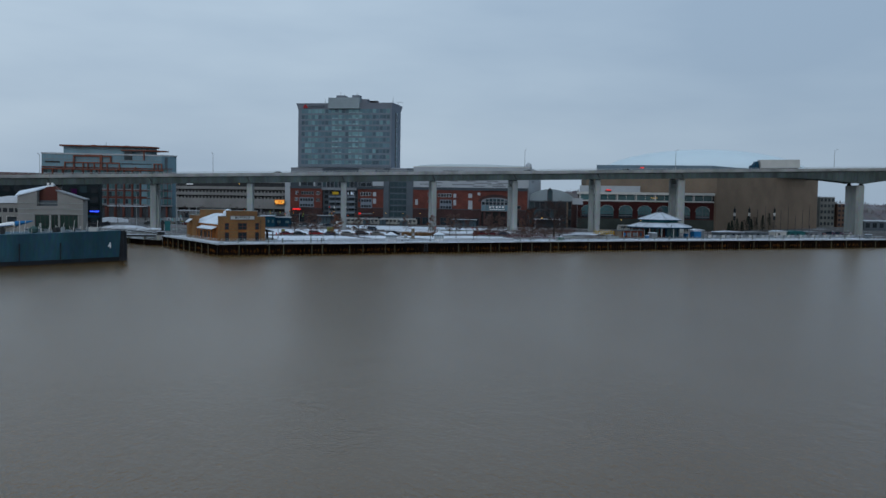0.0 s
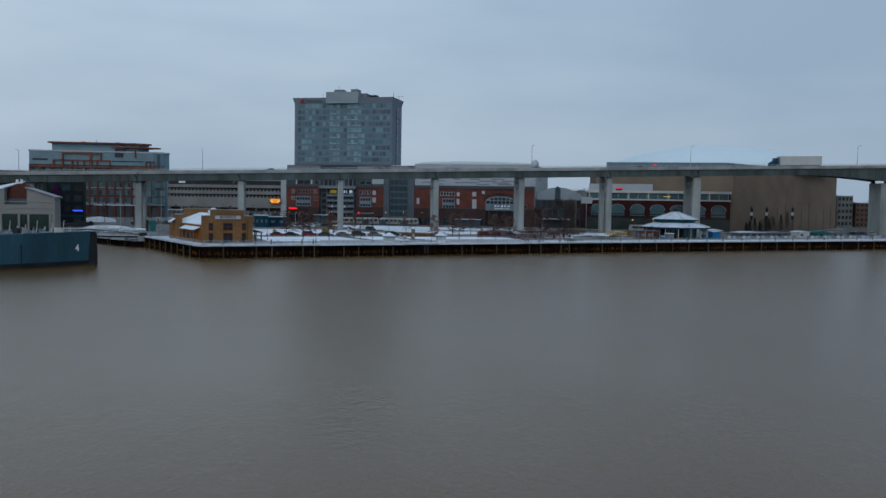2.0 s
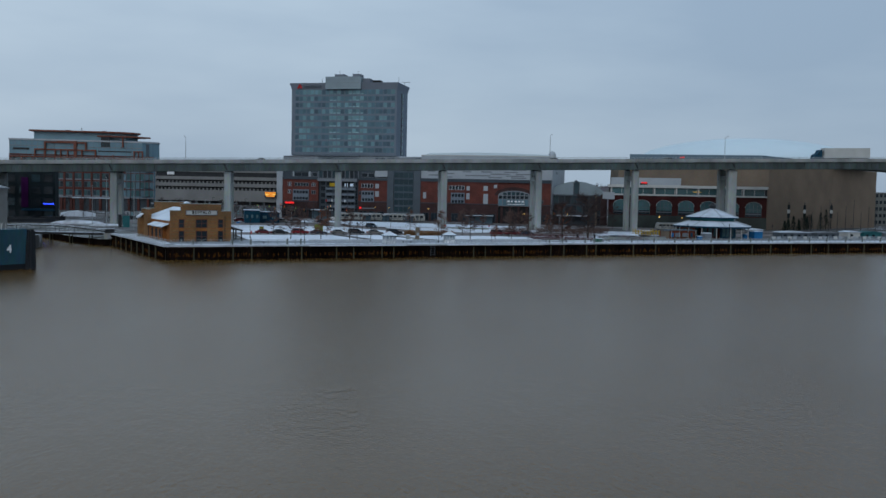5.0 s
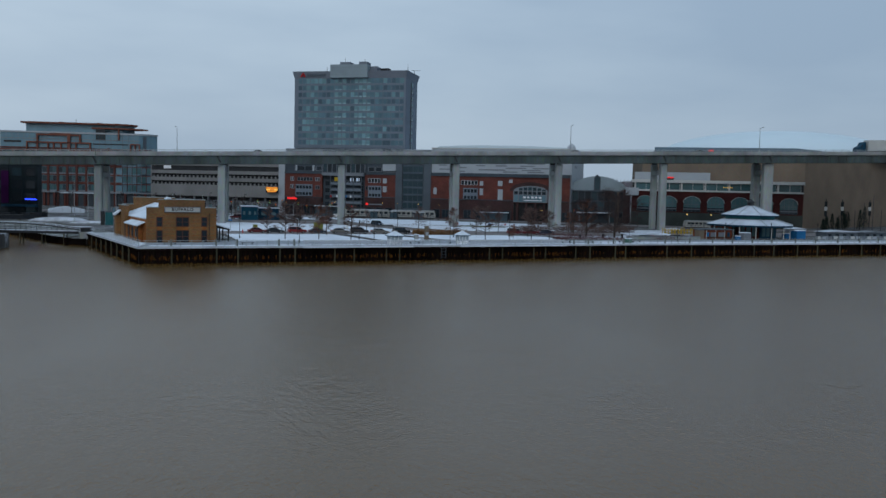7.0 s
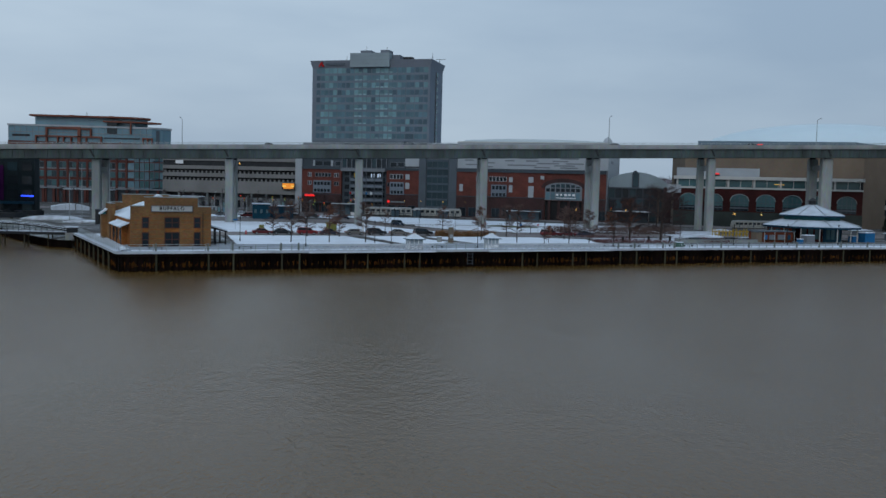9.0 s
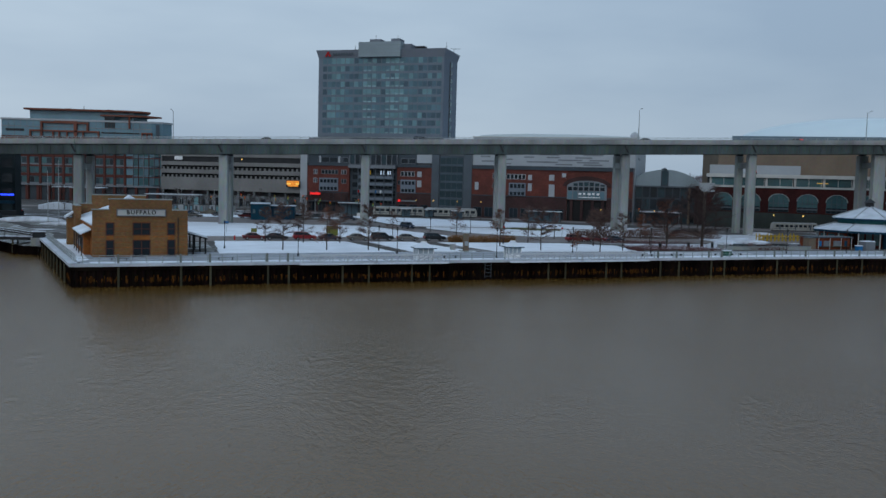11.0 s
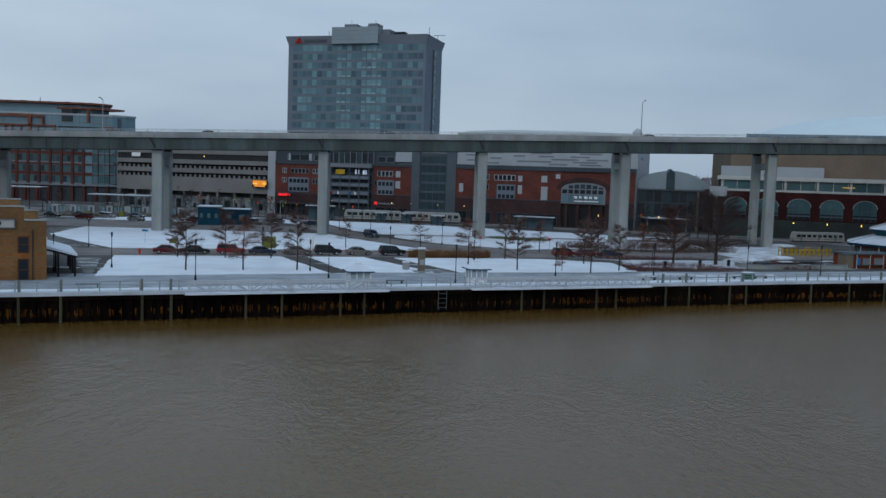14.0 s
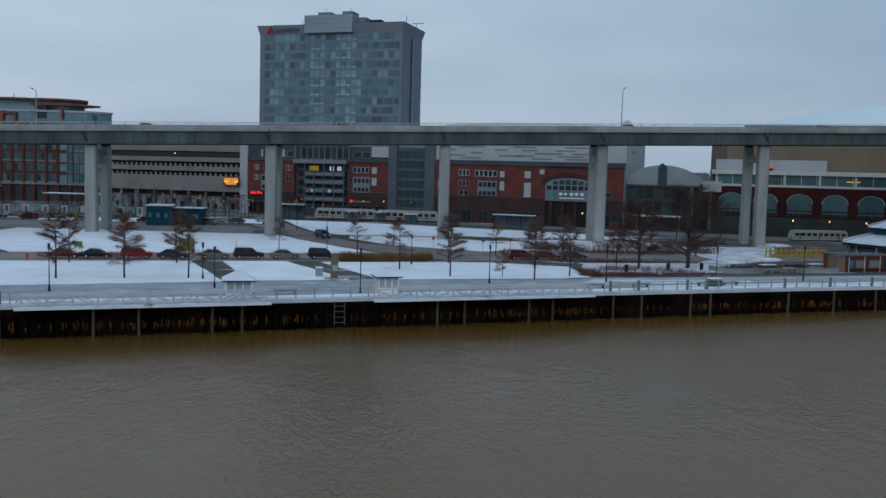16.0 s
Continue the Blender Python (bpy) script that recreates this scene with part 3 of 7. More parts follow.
# quay railing
big_post = Shape().box(0, 0, 0, 0.30, 0.26, 1.3, 0, 0.85).mesh("post", mat("post_timber", (0.16, 0.175, 0.165), 0.8))
rail = thing("quay_railing", "grey metal quay railing with posts and three rails", "railing", kind="structure")
post = Shape().box(0, 0, 0, 0.13, 0.10, 1.12).mesh("post", RAIL)
s_ = 1.2
while s_ < 262:
    if not (31 < s_ < 93.5):
        ob = part("post", post, None, rail)
        ob.matrix_basis = inland(s_, 0.25, 3.26)
    s_ += 2.1
for k in range(1, 26):
    ob = part("post", post, None, rail)
    q = k / 26
    ob.matrix_basis = pose(-22.8 - 22.2 * q + 0.3, 258.3 + 47.2 * q + 0.2, 3.26, 0, 0, 24)
for s_ in PILES:
    if not (30.5 < s_ < 93):
        part("post", big_post, None, rail).matrix_basis = inland(s_, 0.2, 3.26)
for z in (0.38, 0.72, 1.08):
    for s0, s1 in ((0.6, 31), (55.2, 66.3), (93.5, 125), (125, 262)):
        a, b = inland(s0, 0.25, 3.26 + z).translation, inland(s1, 0.25, 3.26 + z).translation
        part("rail", Shape().tube(a, b, 0.035, n=5), RAIL, rail)
    part("rail", Shape().tube((-22.5, 258.6, 3.26 + z), (-44.6, 305.8, 3.26 + z), 0.035, n=5), RAIL, rail)
for s_ in (56, 58, 60, 62, 64, 66):
    ob = part("post", post, None, rail)
    ob.matrix_basis = inland(s_, 0.25, 3.26)


# ---- the elevated highway ----
def near_y(x):
    return 371.0 + 0.045 * x


def low_z(x):
    return 22.05 + 0.0290 * (x + 23)


PIERS = [-172, -135, -97.6, -60.3, -23.4, 14.0, 51.2, 85.9, 122.7, 160.9, 248.5, 330.0]
road_up = thing("elevated_highway", "long concrete and steel elevated highway on tall paired columns", "bridge", kind="structure")
AY = math.degrees(math.atan(0.045))
for i, x in enumerate(PIERS):
    y, zt = near_y(x), low_z(x)
    if x < 200:
        for dy, nm in ((0.2, "column"), (8.9, "column")):
            s = Shape()
            k_ = (1.0 if dy < 1 else 0.78) * (1.5 if x > 150 else 1.0)
            s.prism([(x + k_ * px, y + dy + py) for px, py in ((-0.9, -1.15), (0.9, -1.15), (1.15, -0.9), (1.15, 0.9), (0.9, 1.15), (-0.9, 1.15), (-1.15, 0.9), (-1.15, -0.9))], GZ - 0.3, zt - 0.55)
            part(nm, s, CONCRETE, road_up, "tall square concrete column")
            s = Shape()
            s.box(x, y + dy, zt - 0.55, 1.5, 1.5, 0.75)
            part("bearing", s, DARK, road_up, "dark steel bearing")
        s = Shape().box(x, y + 4.5, zt - 4.2, 1.4, 6.6, 1.6)
        part("cross_beam", s, CONCRETE, road_up)
        s = Shape()
        s.profile([(x - 1.3, zt + 2.2), (x - 0.8, zt + 2.2), (x + 0.25, zt + 0.1), (x - 0.25, zt + 0.1)], y - 2.5, y - 2.2)
        part("joint_plate", s, DARK, road_up, "dark slanting joint plate")
    else:
        s = Shape()
        s.prism([(x + px, y + 4 + py) for px, py in ((-1.2, -5.2), (1.2, -5.2), (2.0, -4.2), (2.0, 4.2), (1.2, 5.2), (-1.2, 5.2), (-2.0, 4.2), (-2.0, -4.2))], -2, zt - 4.2)
        part("column", s, CONCRETE, road_up, "massive concrete river pier")
        for dy in (-0.5, 8.5):
            part("bearing", Shape().box(x, y + dy, zt - 4.2, 1.6, 1.6, 1.0, 0, 0.6), DARK, road_up)


def haunch(x):
    d = min(abs(x - 248.5), abs(x - 330.0))
    return 3.3 * max(0.0, 1 - d / 42.0) ** 1.7 if x > 165 else 0.0


for a, b in zip(PIERS, PIERS[1:]):
    n = 1 if b < 200 else 14
    for nm, mt, y0, y1, lo, hi, lb in (
            ("girder", GIRDER, -2.3, -1.8, -0.1, 2.35, "blue-grey painted steel girder"),
            ("girder", GIRDER, 9.8, 10.3, -0.1, 2.35, ""),
            ("deck_slab", PARAPET, -2.9, 10.9, 2.3, 2.75, "concrete deck slab"),
            ("parapet", PARAPET, -3.0, -2.7, 2.7, 3.6, "stained concrete parapet"),
            ("parapet", PARAPET, 10.7, 11.0, 2.7, 3.6, "")):
        s = Shape()
        for j in range(n):
            xa, xb = a + (b - a) * j / n + (0.05 if j == 0 else 0), a + (b - a) * (j + 1) / n - (0.05 if j == n - 1 else 0)
            vs = []
            for y in (y0, y1):
                for x, top in ((xa, 0), (xb, 0), (xb, 1), (xa, 1)):
                    h = haunch(x) if (nm == "girder" and not top) else 0.0
                    vs.append((x, near_y(x) + y, low_z(x) + (hi if top else lo - h)))
            s.add(vs, [(0, 1, 2, 3), (7, 6, 5, 4), (0, 4, 5, 1), (3, 2, 6, 7), (0, 3, 7, 4), (1, 5, 6, 2)])
        part(nm, s, mt, road_up, lb)
    # web stiffeners and a bottom flange
    st = Shape()
    m_ = max(6, int((b - a) / 3.1))
    for j in range(1, m_):
        x = a + (b - a) * j / m_
        st.box(x, near_y(x) - 2.37, low_z(x) - haunch(x), 0.12, 0.14, 2.3 + haunch(x))
    for j in range(n):
        xa, xb = a + (b - a) * j / n, a + (b - a) * (j + 1) / n
        st.tube((xa, near_y(xa) - 2.1, low_z(xa) - 0.12 - haunch(xa)), (xb, near_y(xb) - 2.1, low_z(xb) - 0.12 - haunch(xb)), 0.28, n=4)
    part("stiffeners", st, GIRDER, road_up)
    rl = Shape()
    m_ = int((b - a) / 3.0)
    for j in range(m_):
        x = a + (b - a) * (j + 0.5) / m_
        rl.box(x, near_y(x) - 2.85, low_z(x) + 3.6, 0.12, 0.12, 0.55)
    for z in (3.9, 4.15):
        rl.tube((a, near_y(a) - 2.85, low_z(a) + z), (b, near_y(b) - 2.85, low_z(b) + z), 0.06, n=4)
    part("guard_rail", rl, RAIL, road_up, "thin metal rail on the parapet")


def highway_lamp(x, far=True, h=9.0):
    y = near_y(x) + (10.85 if far else -2.85)
    t = thing("street_lamp", "tall thin grey highway lamp post", "street lamp", pose(x, y, low_z(x) + 3.6), "lamps on the elevated highway")
    part("pole", Shape().tube((0, 0, 0), (0, 0, h), 0.15, 0.08, 6), RAIL, t)
    part("arm", Shape().tube((0, 0, h - 0.1), (0, -2.0, h + 0.25), 0.07, 0.05, 5), RAIL, t)
    part("lamp_head", Shape().box(0, -2.2, h + 0.18, 0.35, 0.8, 0.16), RAIL, t)


for x, h in ((-39.0, 8.2), (92.6, 9.2), (162.8, 8.8), (241.9, 8.8), (-105.3, 8.2)):
    highway_lamp(x, True, h)

# the lorry and cars on the highway


def lorry(x):
    y = near_y(x) + 2.0
    t = thing("lorry", "articulated lorry with a plain pale grey trailer", "truck", pose(x, y, low_z(x) + 2.76, 0, -1.68, AY))
    part("trailer", Shape().span(0, 19.4, -1.3, 1.3, 1.15, 5.0), OFFWHITE, t, "pale grey box trailer")
    part("chassis", Shape().span(0.4, 19.0, -0.6, 0.6, 0.85, 1.15), DARK, t)
    c = Shape()
    c.profile([(-4.4, 0.6), (-0.8, 0.6), (-0.8, 4.4), (-1.9, 4.3), (-2.6, 3.1), (-4.2, 2.3)], -1.2, 1.2)
    part("cab", c, NAVY, t, "dark tractor cab with a roof fairing")
    part("windscreen", Shape().profile([(-2.75, 2.45), (-2.2, 2.45), (-2.0, 3.6), (-2.45, 3.2)], -1.22, 1.22), GLASS_D, t)
    w = Shape().tube((0, -0.18, 0), (0, 0.18, 0), 0.5, n=12).mesh("wheel", RUBBER)
    for wx in (-3.4, -1.0, 0.6, 16.6, 17.9):
        for wy in (-1.1, 1.1):
            part("wheel", w, None, t).matrix_basis = pose(wx, wy, 0.5)


lorry(199.0)

# ---- buildings ----
def window(parent, x, z, w, h, glass, frame_mat=None, y=0.0, depth=0.10, bars=(1, 1), label=""):
    """A window in a wall whose outer face is at y: pane set back inside a frame; one object with its frame as a child."""
    p = part("window", Shape().span(x - w / 2, x + w / 2, y - 0.04, y + 0.10, z, z + h), glass, parent, label)
    if frame_mat is not None:
        f = Shape()
        t = 0.14
        f.span(x - w / 2 - t, x - w / 2, y - depth, y + 0.12, z - t, z + h + t)
        f.span(x + w / 2, x + w / 2 + t, y - depth, y + 0.12, z - t, z + h + t)
        f.span(x - w / 2, x + w / 2, y - depth, y + 0.12, z - t, z)
        f.span(x - w / 2, x + w / 2, y - depth, y + 0.12, z + h, z + h + t)
        for i in range(1, bars[0]):
            xx = x - w / 2 + w * i / bars[0]
            f.span(xx - 0.07, xx + 0.07, y - depth * 0.9, y + 0.02, z, z + h)
        for i in range(1, bars[1]):
            zz = z + h * i / bars[1]
            f.span(x - w / 2, x + w / 2, y - depth * 0.9, y + 0.02, zz - 0.06, zz + 0.06)
        part("window_frame", f, frame_mat, p)
    return p


BLD = pose(-13.7, 481.9, GZ, 0, 0, -20)      # street front of the garage, rink block and hotel
B0 = -GZ


def rink_block():
    t = thing("rink_block", "sports and hotel podium, red brick below grey metal panels", "building", BLD)
    E = 128.4
    part("core", Shape().span(2.3, E - 0.1, 1.2, 60, 0, 28.9), MID_PANEL, t, "grey upper walls")
    # upper storey: slate behind the windows, pale boxes, light cladding to the east
    for s0, s1, mt, z0, z1, yy in ((2.2, 19.9, DIM_SLATE, 18.9, 23.2, 0.6), (19.9, 39.6, DIM_SLATE, 18.6, 28.8, 0.35), (39.6, 47.4, DIM_SLATE, 18.9, 23.0, 0.6),
                                   (47.4, 53.4, GREY_PANEL, 19.7, 23.0, 0.1), (53.4, 56.4, SLATE, 0, 28.9, -0.25), (65.8, 69.1, SLATE, 0, 28.9, -0.25),
                                   (69.1, E, GREY_PANEL, 19.4, 29.6, 0.5), (2.2, 19.9, MID_PANEL, 23.2, 28.9, 0.6), (39.6, 53.4, MID_PANEL, 23.0, 28.9, 0.6),
                                   (56.4, 65.8, MID_PANEL, 22.8, 28.9, 0.6)):
        part("wall_panel", Shape().span(s0 + 0.02, s1 - 0.02, yy, 1.25, z0, z1), mt, t)
    part("side_panel", Shape().span(E - 0.1, E, 1.25, 59.8, 13.5, 29.6), GREY_PANEL, t, "light cladding on the east flank")
    part("flank_louvre", Shape().span(E, E + 0.08, 14, 24, 22.6, 23.6), MID_PANEL, t)
    r = random.Random(11)
    for z, row in ((19.9, 3), (20.7, 4), (21.5, 3), (22.4, 4), (23.4, 3), (24.6, 4), (26.2, 3), (27.6, 3)):
        for k in range(row):
            s0 = 70.5 + (E - 80) * (k + 0.9 * r.random()) / row
            part("cladding_strip", Shape().span(s0, s0 + r.uniform(3.5, 9.0), 0.44, 0.52, z, z + 0.5), MID_PANEL, t)
    part("roof_edge", Shape().span(69.0, E + 0.2, 0.35, 1.5, 29.6, 30.0), OFFWHITE, t)
    roof = Shape()
    roof.profile([(69.5, 29.6), (E - 2, 29.6), (E - 2.5, 30.6), (110, 31.2), (88, 31.4), (71, 30.8)], 5, 58)
    part("vaulted_roof", roof, DOME, t, "low vaulted roof under snow")
    part("roof_deck", Shape().span(2.5, 69.0, 1.5, 59, 28.9, 29.1), SNOW_ROOF, t, "snow-dusted flat roof")
    # brick fronts with a dark base, a course between, and a dark metal band on top
    for s0, s1, base in ((2.2, 19.9, 7.6), (39.6, 53.4, 8.2), (69.1, 104.6, 8.2), (118.9, 127.8, 8.2)):
        part("brick_front", Shape().span(s0, s1, 0, 1.2, 0, 18.0), RED_BRICK, t, "red brick front")
        part("brick_base", Shape().span(s0 + 0.05, s1 - 0.05, -0.12, 0.1, 0, base), DARK_BRICK, t, "dark brick base")
        part("string_course", Shape().span(s0, s1, -0.2, 0.1, base, base + 0.3), DIM_SLATE, t)
        part("cornice", Shape().span(s0, s1, -0.35, 0.9, 18.0, 18.9 if s0 < 60 else 19.4), DIM_SLATE, t, "dark metal cornice")
    part("brick_front", Shape().span(104.6, 118.9, 0.4, 1.2, 7.4, 18.0), RED_BRICK, t)
    part("cornice", Shape().span(104.6, 118.9, -0.35, 0.9, 18.02, 19.38), DIM_SLATE, t)
    # pale frames in the dark upper storey
    for s0, w in ((6.6, 0.9), (8.0, 3.2), (11.6, 3.2), (15.2, 1.1), (17.0, 2.2), (41.0, 2.6), (44.2, 2.6)):
        window(t, s0 + w / 2, 19.5, w, 1.7, GLASS_D, MID_PANEL if w < 3 else SLATE, 0.6)
    for s0, w in ((7.0, 0.7), (15.0, 0.9)):
        part("pale_cell", Shape().span(s0, s0 + w, 0.42, 0.62, 19.3, 21.7), GREY_PANEL, t)
    # windows of the brick wings: single cells, ribbon groups and metal oriels
    def group(s0, s1, z0, z1, n, frame_mat, y=0.0, par=t):
        w = (s1 - s0) / n
        for i in range(n):
            window(par, s0 + w * (i + 0.5), z0, w - 0.36, z1 - z0, GLASS_D, frame_mat, y)
    group(4.9, 6.6, 14.9, 16.4, 2, GREY_PANEL)
    group(8.2, 15.3, 14.9, 16.3, 5, MID_PANEL)
    group(16.6, 18.8, 14.9, 16.3, 2, GREY_PANEL)
    group(4.8, 6.6, 11.5, 13.0, 2, GREY_PANEL)
    group(16.6, 18.8, 11.3, 12.8, 2, MID_PANEL)
    for s0, s1, n in ((7.5, 15.4, 5), (41.2, 47.2, 4)):
        o = part("oriel", Shape().span(s0, s1, -0.45, 0.0, 8.2, 13.3), HOTEL, t, "blue-grey metal oriel")
        for z, h in ((11.4, 1.3), (8.6, 1.2)):
            w = (s1 - s0 - 0.5) / n
            for i in range(n):
                window(o, s0 + 0.25 + w * (i + 0.5), z, w - 0.4, h, GLASS_D, None, -0.48)
    group(41.0, 46.7, 14.7, 16.3, 4, GREY_PANEL)
    for z0, z1 in ((14.4, 16.5), (10.6, 13.1)):
        part("pale_cell", Shape().span(47.7, 49.4, -0.12, 0.02, z0, z1), GREY_PANEL, t, "pale blank window panel")
    group(39.9, 40.9, 11.5, 12.9, 1, SLATE)
    # dark shopfronts
    for s0 in (3.2, 7.4, 11.6, 15.8, 41.0, 45.2, 49.4, 70.4, 74.6, 78.8, 84.0, 88.2, 92.4, 96.6, 100.8, 121.5, 125.2):
        window(t, s0 + 1.2, 0.5, 2.9, 3.3, GLASS_D, DIM_SLATE, -0.12, bars=(2, 1))
    # east wing windows
    group(77.0, 80.6, 14.7, 16.3, 3, GREY_PANEL)
    group(82.2, 89.4, 14.6, 16.2, 5, GREY_PANEL)
    group(77.0, 80.6, 11.4, 12.9, 3, MID_PANEL)
    group(77.2, 80.4, 8.7, 9.9, 2, MID_PANEL)
    o = part("oriel", Shape().span(83.3, 89.5, -0.45, 0.0, 8.5, 13.2), HOTEL, t)
    for z, h in ((11.3, 1.4), (8.7, 1.2)):
        for i in range(4):
            window(o, 84.25 + 1.43 * i, z, 1.05, h, GLASS_D, None, -0.48)
    for s0, s1, z0, z1 in ((90.3, 91.7, 14.3, 16.2), (90.3, 91.7, 10.3, 13.1), (98.0, 99.9, 14.3, 16.4), (98.0, 100.1, 8.5, 12.9), (102.7, 104.1, 15.6, 17.0), (70.3, 71.7, 10.3, 13.1)):
        part("pale_cell", Shape().span(s0, s1, -0.12, 0.02, z0, z1), GREY_PANEL, t, "pale blank window panel")
    window(t, 123.6, 9.2, 2.0, 1.3, GLASS_D, MID_PANEL, 0.0)
    # recessed middle bay: glazed top storey, pale canopy, balconies
    part("bay_back", Shape().span(19.9, 39.6, 1.0, 1.25, 0, 18.6), DIM_SLATE, t, "recessed glazed bay")
    for i in range(9):
        window(t, 21.0 + 2.17 * i, 19.1, 1.75, 3.2, GLASS_D if i % 3 else GLASS_S, None, 0.35)
    for i in range(10):
        part("mullion", Shape().span(19.95 + 2.16 * i, 20.2 + 2.16 * i, -0.1, 0.35, 18.6, 24.5), MID_PANEL, t)
    part("canopy", Shape().span(20.2, 39.4, -1.8, 1.0, 17.3, 18.6), MID_PANEL, t, "pale grey canopy over the bay")
    for z in (3.4, 6.4, 9.4, 12.4, 15.0):
        for i in range(6):
            window(t, 22.2 + 3.0 * i, z + 0.6, 2.5, 1.8, GLASS_D, DIM_SLATE, 1.0)
    for z in (5.0, 7.8, 10.6, 13.2):
        part("balcony", Shape().span(23.9, 38.6, -1.3, 1.0, z, z + 0.3), SLATE, t, "steel balcony slab")
        b = Shape()
        for i in range(20):
            b.span(24.0 + 0.76 * i, 24.12 + 0.76 * i, -1.25, -1.15, z + 0.3, z + 1.3)
        b.span(23.9, 38.6, -1.3, -1.1, z + 1.25, z + 1.4)
        b.span(23.9, 38.6, -1.24, -1.2, z + 0.3, z + 1.1)
        part("balcony_rail", b, HOTEL, t, "blue-grey panelled balcony rail")
    for i in range(5):
        part("mast", Shape().span(24.0 + 3.55 * i, 24.3 + 3.55 * i, -1.45, -1.15, 0, 17.3), SLATE, t)
    part("sign_board", Shape().span(26.2, 29.6, -1.9, -1.75, 14.9, 16.5), YELLOW, t, "yellow banner")
    for i, s0 in enumerate((33.4, 34.6, 36.2, 37.2)):
        part("lit_window", Shape().span(s0, s0 + (0.5, 0.25, 0.7, 0.4)[i], -1.6, -1.5, 15.0, 16.4), SIGN_WHITE, t)
    for x, mt in ((25.6, RED), (28.3, WHITE), (32.6, BLUE), (34.6, WHITE)):
        f = part("flag_staff", Shape().tube((x, -1.3, 7.6), (x - 0.9, -3.0, 9.4), 0.05, n=5), RAIL, t)
        part("flag", Shape().prism([(x - 0.85, -2.95), (x - 0.45, -2.2), (x - 0.4, -2.25), (x - 0.8, -3.0)], 7.9, 8.9), mt, f)
    # glazed stair tower with floor bands
    for k in range(7):
        z = 0.9 + 3.1 * k
        window(t, 61.1, z, 8.8, 2.3, GLASS_S, SLATE, 0.1, bars=(4, 1))
        part("spandrel", Shape().span(56.4, 65.8, -0.1, 1.2, z + 2.4, z + 2.95), STAIR_BAND, t, "blue-grey floor band")
    # broad brick arch round a pale framed glazed front
    mid, half = 111.75, 7.1
    ar = Shape()
    n = 16
    for i in range(n):
        a0, a1 = math.pi * (1 - i / n), math.pi * (1 - (i + 1) / n)
        q = [(mid + (half + w) * math.cos(a), 12.4 + (2.2 + 0.95 * w) * math.sin(a)) for w, a in ((0.15, a0), (0.15, a1), (1.6, a1), (1.6, a0))]
        ar.profile(q, -0.3, 0.5)
    part("brick_arch", ar, DARK_BRICK, t, "dark brick arch")
    gl = Shape()
    arc = [(mid + half * math.cos(math.pi * i / 14), 12.4 + 2.2 * math.sin(math.pi * i / 14)) for i in range(15)]
    gl.profile([(mid - half, 7.7), (mid + half, 7.7)] + arc, -0.25, 0.4)
    g = part("arch_glazing", gl, MID_PANEL, t, "pale framed arched glazing")
    for i in range(7):
        xx = mid - half + 0.35 + 1.92 * i + 0.78
        top = 12.4 + 2.2 * math.sqrt(max(0, 1 - ((xx - mid) / half) ** 2))
        window(g, xx, 11.0, 1.5, 1.25, GLASS_D, None, -0.26)
        if top - 12.7 > 0.9:
            window(g, xx, 12.6, 1.5, top - 13.2, GLASS_S, None, -0.26)
        window(g, xx, 8.0, 1.5, 2.7, GLASS_M, None, -0.26)
    for i in range(5):
        x = 108.9 + 1.6 * i
        bar = Shape().span(x, x + (1.0, 0.8, 1.1, 0.9, 1.0)[i], -0.55, -0.35, 9.5, 10.2)
        if i % 2 == 0:
            bar.span(x + 0.3, x + 0.9, -0.55, -0.35, 9.4, 9.65)
        part("sign_shape", bar, WHITE, t, "plain white sign shape")
    part("sign_bar", Shape().span(109.0, 116.6, -0.5, -0.35, 8.45, 8.75), WHITE, t)
    part("entrance_void", Shape().span(104.7, 118.8, 1.0, 1.18, 0, 7.4), BLACK, t, "dark glazed entrance recess")
    for s0 in (105.9, 109.6, 113.4, 117.0):
        part("entrance_column", Shape().span(s0, s0 + 0.9, -0.1, 0.9, 0, 7.6), DARK_BRICK, t)
    part("canopy", Shape().span(3, 19.5, -2.0, 0, 4.0, 4.4), DIM_SLATE, t)
    part("roof_finial", Shape().lathe(127.2, 8, [(1.8, 29.5), (1.8, 30.4), (1.6, 31.3), (1.0, 32.1), (0.2, 32.6)], 14), ROOF_GREY, t, "small pale domed roof vent")
    s = thing("shop_sign", "red glowing shop sign on a bracket", "sign", BLD @ pose(6.2, -0.9, 6.6))
    part("sign_face", Shape().profile([(-2.2, 0), (2.2, 0), (2.2, 0.6), (0.9, 1.0), (-0.4, 0.8), (-2.2, 0.9)], -0.25, 0), SIGN_RED, s)
    part("sign_bracket", Shape().span(-2.6, 2.6, 0.0, 0.85, 0.3, 0.6), DARK, s)
    s = thing("shop_sign", "small red and grey shop sign on brick", "sign", BLD @ pose(41.0, -0.15, 4.9))
    part("sign_face", Shape().span(-0.8, 0.2, -0.2, 0, 0, 0.9), SIGN_RED, s)
    part("sign_bar", Shape().span(0.5, 6.5, -0.15, 0, 0.1, 0.6), MID_PANEL, s)


rink_block()


